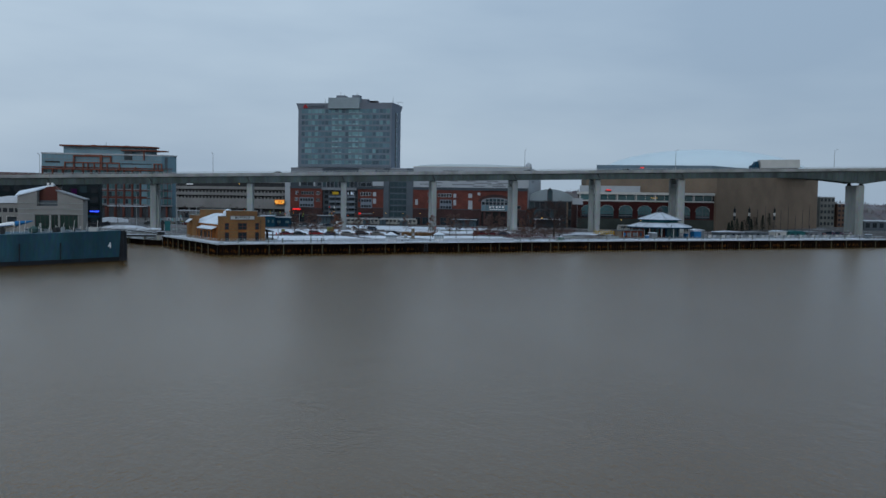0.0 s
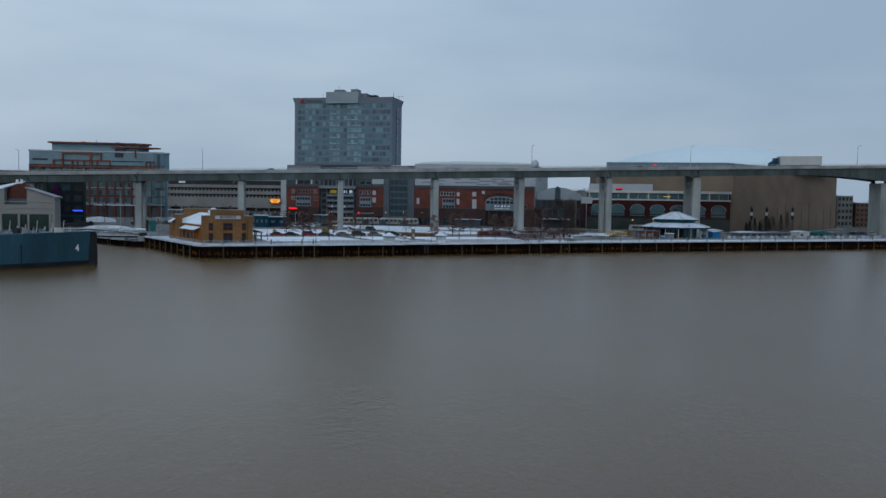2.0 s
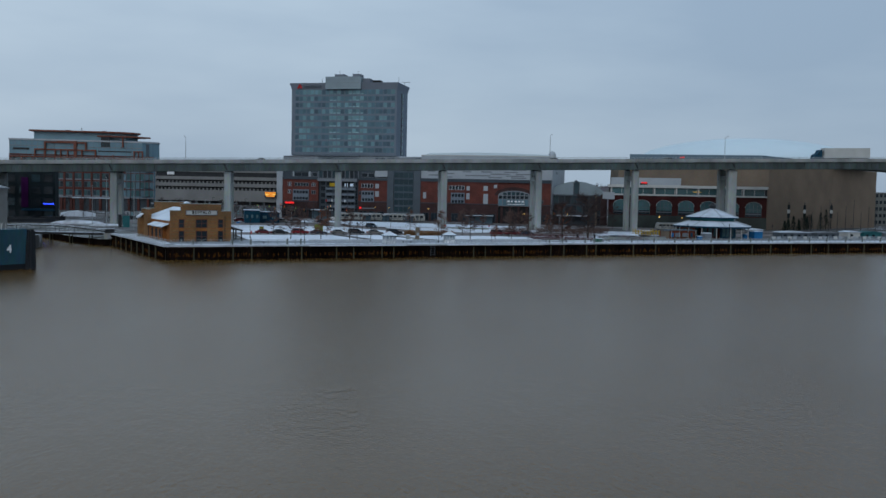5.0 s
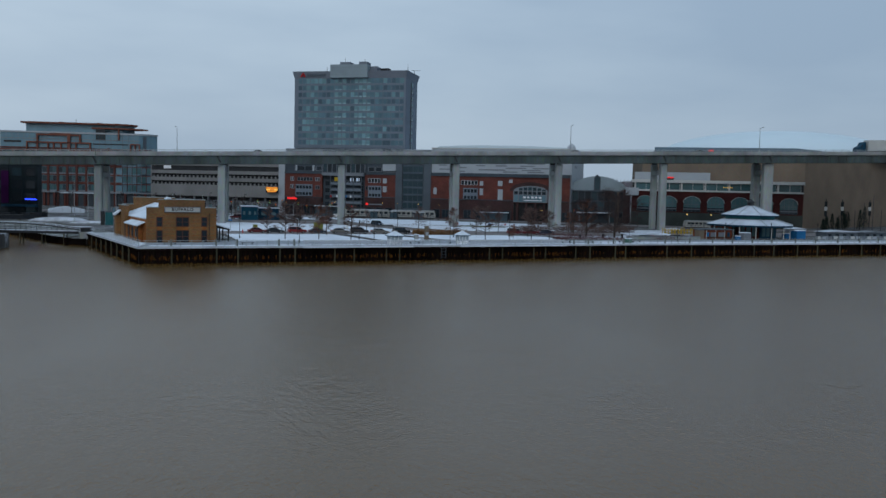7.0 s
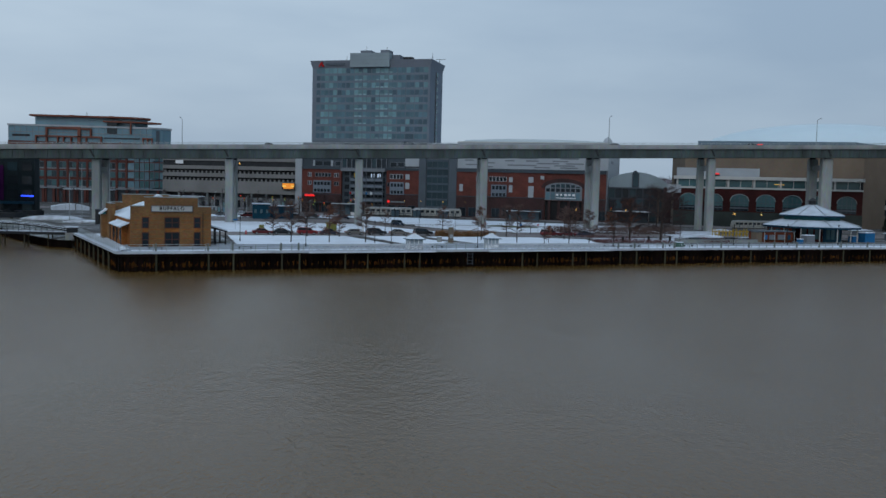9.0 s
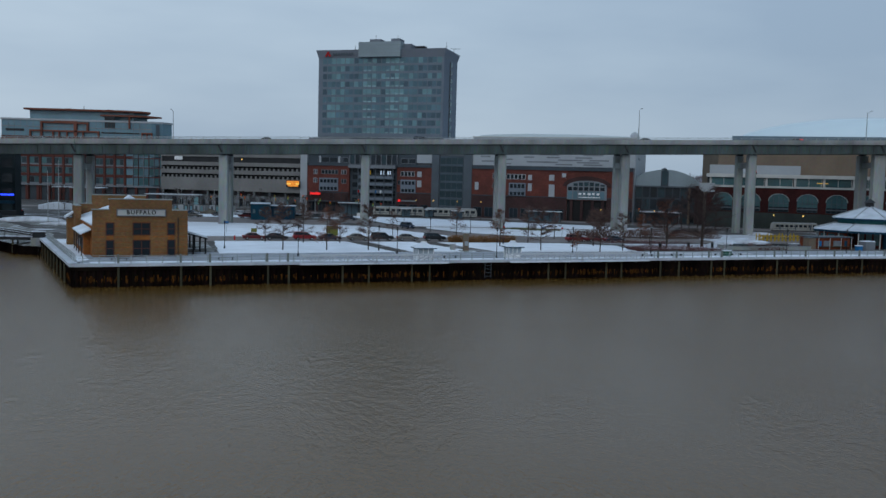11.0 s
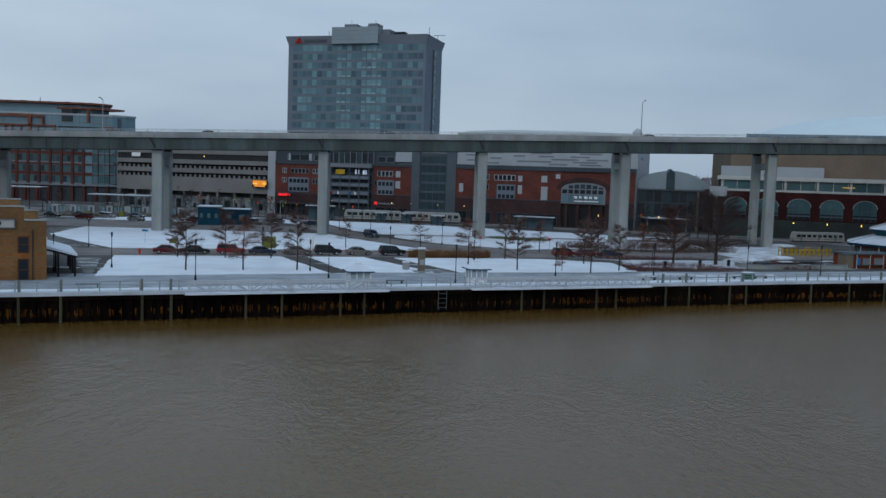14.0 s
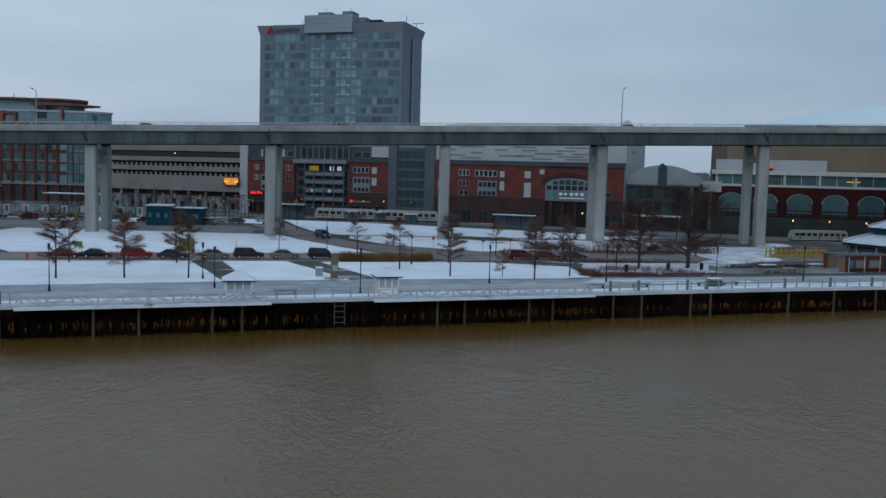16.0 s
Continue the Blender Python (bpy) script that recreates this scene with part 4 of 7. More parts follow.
def hotel():
    t = thing("hotel_tower", "grey slab hotel tower with rows of teal windows", "hotel", BLD)
    s0, s1, z0, z1 = 6.3, 57.1, 29.1, 62.4
    D = 18.5
    c = Shape()
    c.prism([(s0, 0.2), (s1, 0.2), (s1, D), (s0, D)], z0, z1 - 3.1)
    part("tower_wall", c, HOTEL, t, "grey precast wall")
    c = Shape()
    vs = []
    for z, o in ((z1 - 3.1, 0.0), (z1, 0.8)):
        vs += [(s0 - o, 0.2 - o, z), (s1 + o, 0.2 - o, z), (s1 + o, D + o, z), (s0 - o, D + o, z)]
    c.add(vs, [(3, 2, 1, 0), (4, 5, 6, 7), (0, 1, 5, 4), (1, 2, 6, 5), (2, 3, 7, 6), (3, 0, 4, 7)])
    part("flared_parapet", c, HOTEL_SIDE, t, "parapet that leans outward")
    part("penthouse", Shape().span(23.4, 40.3, -1.4, 3.4, z1 - 2.9, z1 + 2.7), SCREEN, t, "pale metal penthouse screen")
    for i in range(3):
        part("screen_joint", Shape().span(23.4, 40.3, -1.46, -1.38, z1 - 1.6 + 1.5 * i, z1 - 1.54 + 1.5 * i), MID_PANEL, t)
    for a, b, h in ((26.6, 31.2, 4.2), (35.3, 38.9, 4.3), (39.5, 43.5, 2.2)):
        part("roof_plant", Shape().span(a, b, 2, 7, z1, z1 + h), HOTEL_SIDE, t)
    part("roof_plant", Shape().span(45.0, 48.8, 2, 5, z1, z1 + 1.3), BLACK, t, "low black roof unit")
    for x, h in ((28, 6.3), (37, 6.0), (19.5, 2.6), (56.5, 3.2)):
        part("antenna", Shape().tube((x, 5, z1), (x, 5, z1 + h), 0.12, 0.06, 5), DARK, t)
    part("antenna", Shape().tube((60, 12, z1 + 1.5), (56, 12, z1 + 1.6), 0.1, n=4), DARK, t)
    part("antenna", Shape().tube((57.4, 12, z1), (57.4, 12, z1 + 1.6), 0.1, n=4), DARK, t)
    r = random.Random(3)
    F = 2.94
    for k in range(10):
        z = z1 - 5.1 - F * k
        part("floor_band", Shape().span(s0 + 1.6, s1 - 1.2, 0.02, 0.24, z - 1.02, z - 0.12), HOTEL, t)
        x = s0 + 1.9
        i = 0
        while x < s1 - 1.6:
            w = 1.68
            # curtained groups of rooms alternate with darker ones
            pale = 11.4 < x < 16.2 or 23.6 < x < 29.4 or 33.6 < x < 40.2
            dim = x < 9.5 or 16.2 < x < 22.6 or 29.4 < x < 33.4 or x > 45.4
            q = r.random()
            g = GLASS_L if q < (0.72 if pale else 0.08 if dim else 0.25) else (GLASS_H if q > (0.97 if pale else 0.55 if dim else 0.8) else GLASS_M)
            window(t, x + w / 2, z - 0.1, w, 2.1, g, None, 0.16)
            if pale and 23 < x:
                part("blind", Shape().span(x + 0.15, x + w - 0.15, -0.02, 0.1, z - 0.1, z + 0.42), BLIND, t, "pale lowered blind")
            x += 1.75 if (i % 2) else 1.95
            i += 1
    # flank with a dark vertical window slot
    part("flank_slot", Shape().span(s1 - 0.02, s1 + 0.06, 7.8, 9.2, z0, z1 - 4.0), BLACK, t, "dark vertical window slot")
    for k in range(11):
        part("flank_window", Shape().span(s1 - 0.02, s1 + 0.07, 9.5, 11.6, z1 - 6 - F * k, z1 - 4.2 - F * k), GLASS_T, t)
    # rooftop sign as plain shapes
    e = Shape()
    e.profile([(9.3, z1 - 2.5), (10.0, z1 - 2.5), (11.2, z1 - 0.7), (10.4, z1 - 0.7)], -0.95, -0.6)
    e.profile([(10.9, z1 - 2.5), (11.8, z1 - 2.5), (11.3, z1 - 1.3), (10.9, z1 - 1.6)], -0.95, -0.6)
    part("sign_emblem", e, RED, t, "plain red emblem")
    for i in range(8):
        part("sign_letter", Shape().span(12.6 + 1.1 * i, 13.3 + 1.1 * i, -0.9, -0.6, z1 - 1.9, z1 - 1.2), SLATE, t)


hotel()


def garage():
    t = thing("parking_garage", "beige precast parking garage with long dark openings", "parking garage", BLD)
    L = -64.0
    part("end_wall", Shape().span(L - 0.3, L, 0.1, 50, 0, 23.6), BEIGE, t)
    # dark block behind the openings: the decks' interior shade put in as colour
    part("inner_wall", Shape().span(L, -0.8, 3.0, 50, 0, 23.0), DARK, t, "dark-coloured block for the shade inside the parking decks")
    for z0, z1 in ((6.9, 12.15), (13.7, 15.35), (16.95, 18.5), (20.6, 23.6)):
        part("spandrel", Shape().span(L, -0.8, 0, 0.5, z0, z1), BEIGE, t, "beige precast spandrel")
    for z in (12.15, 15.35, 18.5):
        part("deck", Shape().span(L, -0.9, 0.5, 12, z - 0.5, z - 0.2), BEIGE, t)
    tooth = Shape().span(0, 0.75, 0.06, 0.44, 0, 0.95).mesh("mullion", BEIGE)
    for z0 in (12.15, 15.35):
        for i in range(31):
            part("mullion", tooth, None, t).matrix_basis = pose(L + 0.7 + 2.02 * i, 0, z0)
    part("end_tower", Shape().span(-0.78, 2.15, -0.15, 6, 0, 25.5), GREY_PANEL, t, "pale grey stair tower")
    for i in range(9):
        x = L + 7.0 * i
        part("column", Shape().span(x, x + 0.9, 0.5, 0.98, 0, 6.9), STREET_WALL, t)
    part("street_wall", Shape().span(L + 0.2, -0.9, 1.0, 1.3, 0, 5.2), STREET_WALL, t, "stained grey street-level wall between the columns")
    for i in range(18):
        x = L + 3.4 * i + 1.4
        window(t, x + 0.8, 0.9, (1.0, 2.0, 1.4)[i % 3], (1.6, 3.1, 2.2)[i % 3], GLASS_D if i % 4 else GLASS_L, None, 0.94)
    # dark panel closes the top opening and stands in for its shade
    part("upper_shade_panel", Shape().span(L + 0.5, -0.9, 0.6, 0.9, 18.5, 20.6), DARK, t, "dark panel coloured as the upper deck's shade")
    part("sign_board", Shape().span(-57.7, -54.0, -0.15, 0, 19.2, 20.6), WHITE, t, "white sign panel")
    part("roof_snow", Shape().span(L, -22, 0.3, 0.9, 23.6, 24.0), SNOW_ROOF, t)
    part("roof_rail", Shape().span(L, -0.8, 0.1, 0.3, 23.6, 24.1), OFFWHITE, t)
    part("deck_lamp", Shape().span(-27.2, -26.8, 0.3, 0.5, 19.6, 19.9), LAMP_Y, t, "small yellow deck lamp")
    b = thing("video_sign", "orange video billboard on the garage corner", "billboard", BLD @ pose(-3.2, -1.6, 9.4))
    part("cabinet", Shape().span(-2.9, 2.9, -0.1, 0.4, -0.2, 2.5), BLACK, b)
    for x0, x1, z0, z1, mt in ((-2.7, 2.7, 1.5, 2.3, SIGN_ORANGE), (-2.7, -0.9, 0.8, 1.44, SIGN_AMBER), (-0.85, 1.2, 0.8, 1.44, SIGN_ORANGE), (1.25, 2.7, 0.8, 1.44, SIGN_AMBER),
                               (-2.2, 2.2, 0.05, 0.72, SIGN_ORANGE)):
        part("screen_block", Shape().span(x0, x1, -0.16, -0.1, z0, z1), mt, b)
    part("bracket", Shape().span(-0.4, 0.4, 0.4, 1.6, 1.0, 2.0), DARK, b)


garage()


def atrium():
    t = thing("glass_atrium", "dark glazed hall with a pale curved roof and small gable", "building", pose(109.0, 445.2, GZ, 0, 0, -12))
    W = 22.0
    part("glazed_wall", Shape().span(0, W, 0.2, 22, 0, 13.2), DIM_SLATE, t)
    for i in range(8):
        for z in (0.5, 5.0, 9.3):
            window(t, 1.6 + 2.65 * i, z, 2.2, 3.6, GLASS_D if (i + int(z)) % 3 else GLASS_S, DIM_SLATE, 0.2)
    n = 16
    def crown(k):
        """Height of the vault over its springing at k from 0 to 1."""
        return 6.0 * math.sin(math.pi * (0.06 + 0.9 * k)) ** 0.62
    rf = Shape()
    prof = [(-0.6 + (W + 1.2) * i / n, 13.3 + crown(i / n)) for i in range(n + 1)]
    rf.profile([(-0.6, 13.1), (W + 0.6, 13.1)] + prof[::-1], -0.6, 24)
    part("curved_roof", rf, SCREEN, t, "pale grey curved roof with patches of snow")
    part("eave_edge", Shape().span(-0.7, W + 0.7, -0.75, -0.6, 12.9, 13.4), SLATE, t)
    for i in range(1, 12):
        k = i / 12
        x = -0.6 + (W + 1.2) * k
        part("roof_rib", Shape().tube((x, -0.63, 13.2), (x, -0.63, 13.3 + crown(k)), 0.07, n=4), SCREEN, t)
    part("snow_patch", Shape().profile([(W - 5.0, 13.35 + crown(1 - 4.4 / W)), (W - 0.5, 13.9 + crown(0.985) * 0.9), (W - 0.7, 14.3 + crown(0.985) * 0.9), (W - 5.0, 13.75 + crown(1 - 4.4 / W))], -0.5, 18), SNOW_ROOF, t)
    g = Shape()
    g.profile([(9.2, 13.4), (11.8, 13.4), (11.8, 18.7), (10.5, 19.9), (9.2, 18.7)], -0.9, 8)
    part("gable", g, DIM_SLATE, t)
    part("gable_window", Shape().profile([(9.6, 13.8), (11.4, 13.8), (11.4, 18.4), (10.5, 19.2), (9.6, 18.4)], -1.0, -0.85), GLASS_S, t)
    part("brick_pier", Shape().span(W - 0.6, W + 2.2, -0.8, 3, 0, 13.8), DARK_BRICK, t, "dark red brick pier")
    part("pale_pier", Shape().span(W - 3.0, W - 2.3, -0.7, 0.2, 0, 12.9), BROWN_WALL, t)
    part("entrance_box", Shape().span(3, 15, -5, 0.2, 0, 4.0), DIM_SLATE, t, "low dark entrance")
    part("snow_roof", Shape().span(2, 16, -9, 0, 4.0, 4.3), SNOW_THIN, t, "thin snow on a low entrance canopy")
    for x in (3, 15):
        part("canopy_leg", Shape().span(x, x + 0.4, -8.6, -8.2, 0, 4.0), MID_PANEL, t)


atrium()

ARN = pose(189.0, 404.6, GZ, 0, 0, -20)


def arena():
    t = thing("arena", "large arena with brown masonry walls, brick arcade and pale domed roof", "arena", ARN)
    body = Shape()
    body.prism([(-60.5, 12.2), (2.0, 12.2), (67, 108), (20, 190), (-30, 190), (-48, 108), (-65.6, 58)], 0, 28.6)
    part("main_wall", body, BROWN_WALL, t, "plain brown masonry wall")
    ring = Shape()
    ring.prism([(-56.0, 20.0), (0.0, 20.0), (54, 103), (16, 184), (-26, 184), (-46, 106)], 28.6, 32.0)
    part("upper_ring", ring, RING, t, "blue-grey upper ring")
    dm = Shape()
    rows = []
    for k in range(9):
        a = math.pi / 2 * k / 8
        rows.append((60.0 * math.cos(a) + 0.01, 29.5 + 15.4 * math.sin(a)))
    dm.lathe(2.5, 110, rows, 48)
    part("domed_roof", dm, DOME, t, "pale shallow domed roof", True)
    # brick arcade
    L = -64.0
    part("brick_front", Shape().span(L, 0, 0.3, 12.4, 0, 14.2), ARENA_BRICK, t, "dark red brick arcade")
    part("stone_base", Shape().span(L, 0.1, 0.1, 0.5, 0, 5.3), BASE_STONE, t, "damp grey stone base")
    part("eave_edge", Shape().span(L - 0.3, 0.3, -0.4, 12.2, 16.95, 18.1), OFFWHITE, t, "pale metal eaves")
    part("sill_band", Shape().span(L, 0.05, 0.0, 3.0, 13.6, 14.2), OFFWHITE, t)
    for i in range(8):
        x = -0.6 - 8.95 * (i + 1)
        if x < L - 2:
            continue
        window(t, x + 4.6, 14.25, 7.8, 2.7, GLASS_T, OFFWHITE, 0.6, bars=(2, 1))
        part("pier_strip", Shape().span(x, x + 0.5, 0.1, 0.9, 14.2, 17.1), OFFWHITE, t)
    part("glazing_back", Shape().span(L, 0, 0.75, 3, 14.2, 17.0), DARK, t)
    for i in range(8):
        cx = -5.1 - 8.95 * i
        if cx < L + 2:
            break
        g = Shape()
        pts = [(cx - 3.15, 5.7), (cx + 3.15, 5.7)] + [(cx + 3.15 * math.cos(math.pi * k / 12), 9.3 + 2.4 * math.sin(math.pi * k / 12)) for k in range(13)]
        g.profile(pts, 0.18, 0.5)
        w = part("arched_window", g, GLASS_T, t, "tall arched teal window")
        fr = Shape()
        for k in range(12):
            a0, a1 = math.pi * k / 12, math.pi * (k + 1) / 12
            q = [(cx + 3.15 * r * math.cos(a), 9.3 + 2.4 * r * math.sin(a)) for r, a in ((1.0, a0), (1.07, a0), (1.07, a1), (1.0, a1))]
            fr.profile(q, 0.05, 0.4)
        part("arch_trim", fr, CONCRETE, w)
        part("lower_pane", Shape().span(cx - 3.0, cx + 3.0, 0.11, 0.2, 5.75, 7.4), GLASS_D, w, "dark lower panes")
        mu = Shape()
        for k in range(1, 4):
            mu.span(cx - 3.15 + 1.575 * k - 0.06, cx - 3.15 + 1.575 * k + 0.06, 0.1, 0.2, 5.7, 11.3)
        for z in (6.6, 8.6):
            mu.span(cx - 3.15, cx + 3.15, 0.1, 0.2, z - 0.08, z + 0.08)
        mu.span(cx - 3.15, cx + 3.15, 0.08, 0.2, 6.6, 7.0)
        part("mullions", mu, SLATE, w)
    part("roof_box", Shape().span(-63.3, -34.2, 4, 12, 18.1, 21.2), GREY_PANEL, t, "pale metal rooftop box")
    part("grey_block", Shape().span(-66.5, -61.5, -1.2, 0.3, 11.8, 14.8), GREY_PANEL, t)
    part("red_sign", Shape().profile([(-50.6, 18.9), (-48.2, 18.8), (-48.2, 19.3), (-50.4, 19.4)], 3.4, 3.7), SIGN_RED, t)
    part("sign_post", Shape().span(-51, -48, 3.6, 3.9, 18.0, 19.0), DARK, t)
    part("lit_strip", Shape().span(-29.4, -26.0, 0.35, 0.5, 15.4, 15.58), glow("warm_strip", (1.0, 0.6, 0.1), 0.6), t, "yellow lit strip")
    part("red_sign", Shape().profile([(-34.6, 30.5), (-32.4, 30.5), (-32.4, 31.0), (-34, 31.0)], 19.4, 19.8), SIGN_RED, t)
    for x in (11.5, 20.0, 35.5):
        b = part("banner_pole", Shape().tube((0, 0, 0), (0, 0, 12), 0.16, n=6), DARK, t)
        b.matrix_basis = pose(x, 12 + (x - 2) * 1.47 - 7, 0)
        part("banner", Shape().span(-0.5, 0.5, -0.12, 0.12, 5.2, 11.0), NIGHT, b, "dark hanging banner")
        part("banner_block", Shape().span(-0.55, 0.55, -0.16, 0.16, 7.3, 8.9), OFFWHITE, b, "white block on the banner")


arena()


def office():
    t = thing("office_building", "blue-glass office block with terracotta frames and a thin red roof", "office building", pose(-156.2, 546, GZ, 0, 0, 0))
    part("main_block", Shape().prism([(0, 0), (67, 0), (71.5, 2.2), (74.5, 7), (55, 45), (0, 45)], 0, 36.2), GLASS_B, t, "blue curtain-wall block")
    part("roof_band", Shape().prism([(-0.3, -0.4), (67, -0.4), (71.8, 1.9), (74.9, 6.9), (55.3, 45), (-0.3, 45)], 36.2, 37.0), GREY_PANEL, t)
    part("penthouse", Shape().prism([(11, 4), (58, 4), (63, 8), (52, 38), (11, 38)], 37.0, 41.0), GLASS_B, t)
    part("penthouse_roof", Shape().prism([(9.6, 0.4), (56, 0.4), (62, 3.5), (64.5, 8), (52, 40), (9.6, 40)], 41.0, 41.8), TERRA, t, "thin terracotta roof")
    part("penthouse_roof", Shape().prism([(44, -0.2), (62, -0.2), (67.5, 2.5), (70, 6.8), (60, 14), (44, 14)], 38.9, 39.6), TERRA, t, "lower step of the terracotta roof")
    for x in (14, 20, 27, 33, 40, 46, 52):
        part("roof_fitting", Shape().box(x, 6 + x % 5, 41.8, 2.2, 1.2, 0.35 + 0.1 * (x % 4)), TERRA, t)
    part("roof_mast", Shape().tube((34, 8, 41), (34, 8, 43.8), 0.15, n=5), DARK, t)
    # curtain wall of the upper storeys: thin mullions, a dark slot and a dark name strip
    for i in range(24):
        part("mullion", Shape().span(2.8 * i, 2.8 * i + 0.12, -0.1, 0.0, 28.0, 36.2), MID_PANEL, t)
    part("floor_band", Shape().span(0, 67, -0.16, 0, 33.2, 33.5), MID_PANEL, t)
    part("dark_slot", Shape().span(44.5, 61.5, -0.2, 0, 31.0, 31.6), DARK, t)
    part("name_strip", Shape().span(1.8, 10.0, -0.25, -0.02, 31.2, 32.2), DARK, t)
    part("louvre", Shape().span(46.0, 50.6, -0.22, 0.1, 33.6, 38.8), DARK, t)
    for k in range(3):
        window(t, 47.2 + 1.2 * k, 34.0, 0.8, 1.6, GLASS_S, None, -0.24)
    part("corner_slot", Shape().box(69.6, 1.0, 28.2, 1.6, 0.3, 7.4, 26), SLATE, t)
    for x0, x1, z0, z1 in ((17.6, 38.9, 35.0, 35.8), (24.0, 33.8, 35.8, 36.2), (12.6, 43.7, 31.2, 31.9), (0, 68.2, 27.4, 28.0), (17.6, 18.4, 28.0, 35.0), (32.4, 33.8, 28.0, 35.0), (38.1, 38.9, 31.9, 35.0),
                           (12.6, 13.3, 28.0, 31.2), (22.8, 23.4, 28.0, 31.2), (25.5, 26.1, 28.0, 31.2), (29.0, 29.6, 28.0, 31.2), (43.0, 43.7, 28.0, 31.2), (56.9, 57.6, 33.6, 38.9), (36.2, 36.8, 28.0, 31.2),
                           (62.7, 63.3, 28.0, 31.2), (67.0, 67.6, 28.0, 31.2), (62.7, 67.6, 31.2, 31.8), (65.0, 65.4, 28.0, 31.2), (6.0, 6.5, 25, 27.4), (52.0, 52.5, 28.0, 29.5)):
        part("frame_bar", Shape().span(x0, x1, -1.2, -0.2, z0, z1), TERRA, t, "terracotta frame")
    # lower storeys: terracotta piers and bands round blue-green windows
    bays = [0.0, 5.6, 11.2, 16.6, 22.4, 27.0, 31.6, 36.2, 40.8, 45.4, 50.0, 54.6]
    for k in range(5):
        z = 7.6 + 4.35 * k
        part("floor_band", Shape().span(-0.1, 58.6, -0.35, 0, z + 3.35, z + 4.05), ORANGE, t, "terracotta floor band")
        part("floor_band", Shape().span(-0.1, 58.6, -0.2, 0, z - 0.3, z + 0.3), ORANGE if k % 2 else MID_PANEL, t)
        for i, x in enumerate(bays[:-1]):
            w = bays[i + 1] - x - 1.3
            for q in range(2):
                window(t, x + 1.1 + w * (0.5 * q + 0.25), z + 0.5, w / 2 - 0.25, 2.5, (GLASS_T, GLASS_S, GLASS_T, GLASS_D, GLASS_T, GLASS_S, GLASS_T)[(i * 5 + k * 3 + q) % 7], SLATE, -0.02)
    for i, x in enumerate(bays):
        part("brick_pier", Shape().span(x, x + 1.0, -0.6, 0, 0, 27.4), ORANGE, t, "terracotta pier")
    # glazed east end with fine terracotta lines
    for k in range(5):
        z = 7.6 + 4.35 * k
        part("floor_band", Shape().span(58.6, 73.2, -0.3, 0, z + 3.6, z + 4.0), ORANGE, t)
        for i in range(6):
            window(t, 60.0 + 2.35 * i, z + 0.4, 1.9, 2.9, GLASS_T if (i + k) % 3 else GLASS_M, SLATE, -0.02)
    for i in range(7):
        part("fin", Shape().span(58.7 + 2.35 * i, 58.9 + 2.35 * i, -0.4, 0, 7.6, 28), ORANGE if i % 2 else MID_PANEL, t)
    part("arcade_back", Shape().span(0.2, 73, -0.05, 0.1, 0, 7.3), DIM_SLATE, t, "dark ground-floor arcade")
    part("arcade_beam", Shape().span(-0.1, 73.4, -1.4, -0.02, 6.6, 7.3), MID_PANEL, t)
    for i in range(15):
        part("arcade_column", Shape().span(1.0 + 4.9 * i, 2.1 + 4.9 * i, -1.3, -0.2, 0, 6.6), ORANGE, t)
    w = thing("office_wing", "lower terracotta and glass office wing", "office building", pose(-250, 540, GZ))
    part("wing_wall", Shape().span(0, 92, 0, 40, 0, 25), ORANGE, w)
    for k in range(6):
        for i in range(18):
            window(w, 4.0 + 5.0 * i, 4.0 * k + 1.0, 3.4, 2.2, GLASS_D if (i + k) % 3 else GLASS_T, GREY_PANEL, 0.0)


office()


def dark_building():
    t = thing("dark_building", "dark slate building with a blue lit sign", "building", pose(-83.0, 392, GZ, 0, 0, 4))
    part("wall", Shape().span(-62, -3.2, 0, 5, 0, 17.5), NIGHT, t)
    part("parapet", Shape().span(-62.2, -3.0, -0.2, 1, 17.5, 18.2), DARK, t)
    for k in range(4):
        for i in range(14):
            window(t, -5.4 - 4.2 * i, 1.0 + 4.2 * k, 2.9, 2.6, GLASS_D if (i * 5 + k) % 4 else GLASS_S, NIGHT, 0.0)
    part("blue_sign", Shape().span(-7.1, -3.5, -0.4, -0.15, 5.7, 6.1), SIGN_BLUE, t, "blue glowing sign strip")
    part("cloth_banner", Shape().span(-14.4, -12.1, -0.4, -0.2, 4.6, 15.2), PURPLE, t, "tall purple cloth banner")
    part("awning", Shape().profile([(-14, 3.4), (-3.4, 3.4), (-3.4, 4.2), (-14, 4.2)], -1.6, 0), NAVY, t)


dark_building()


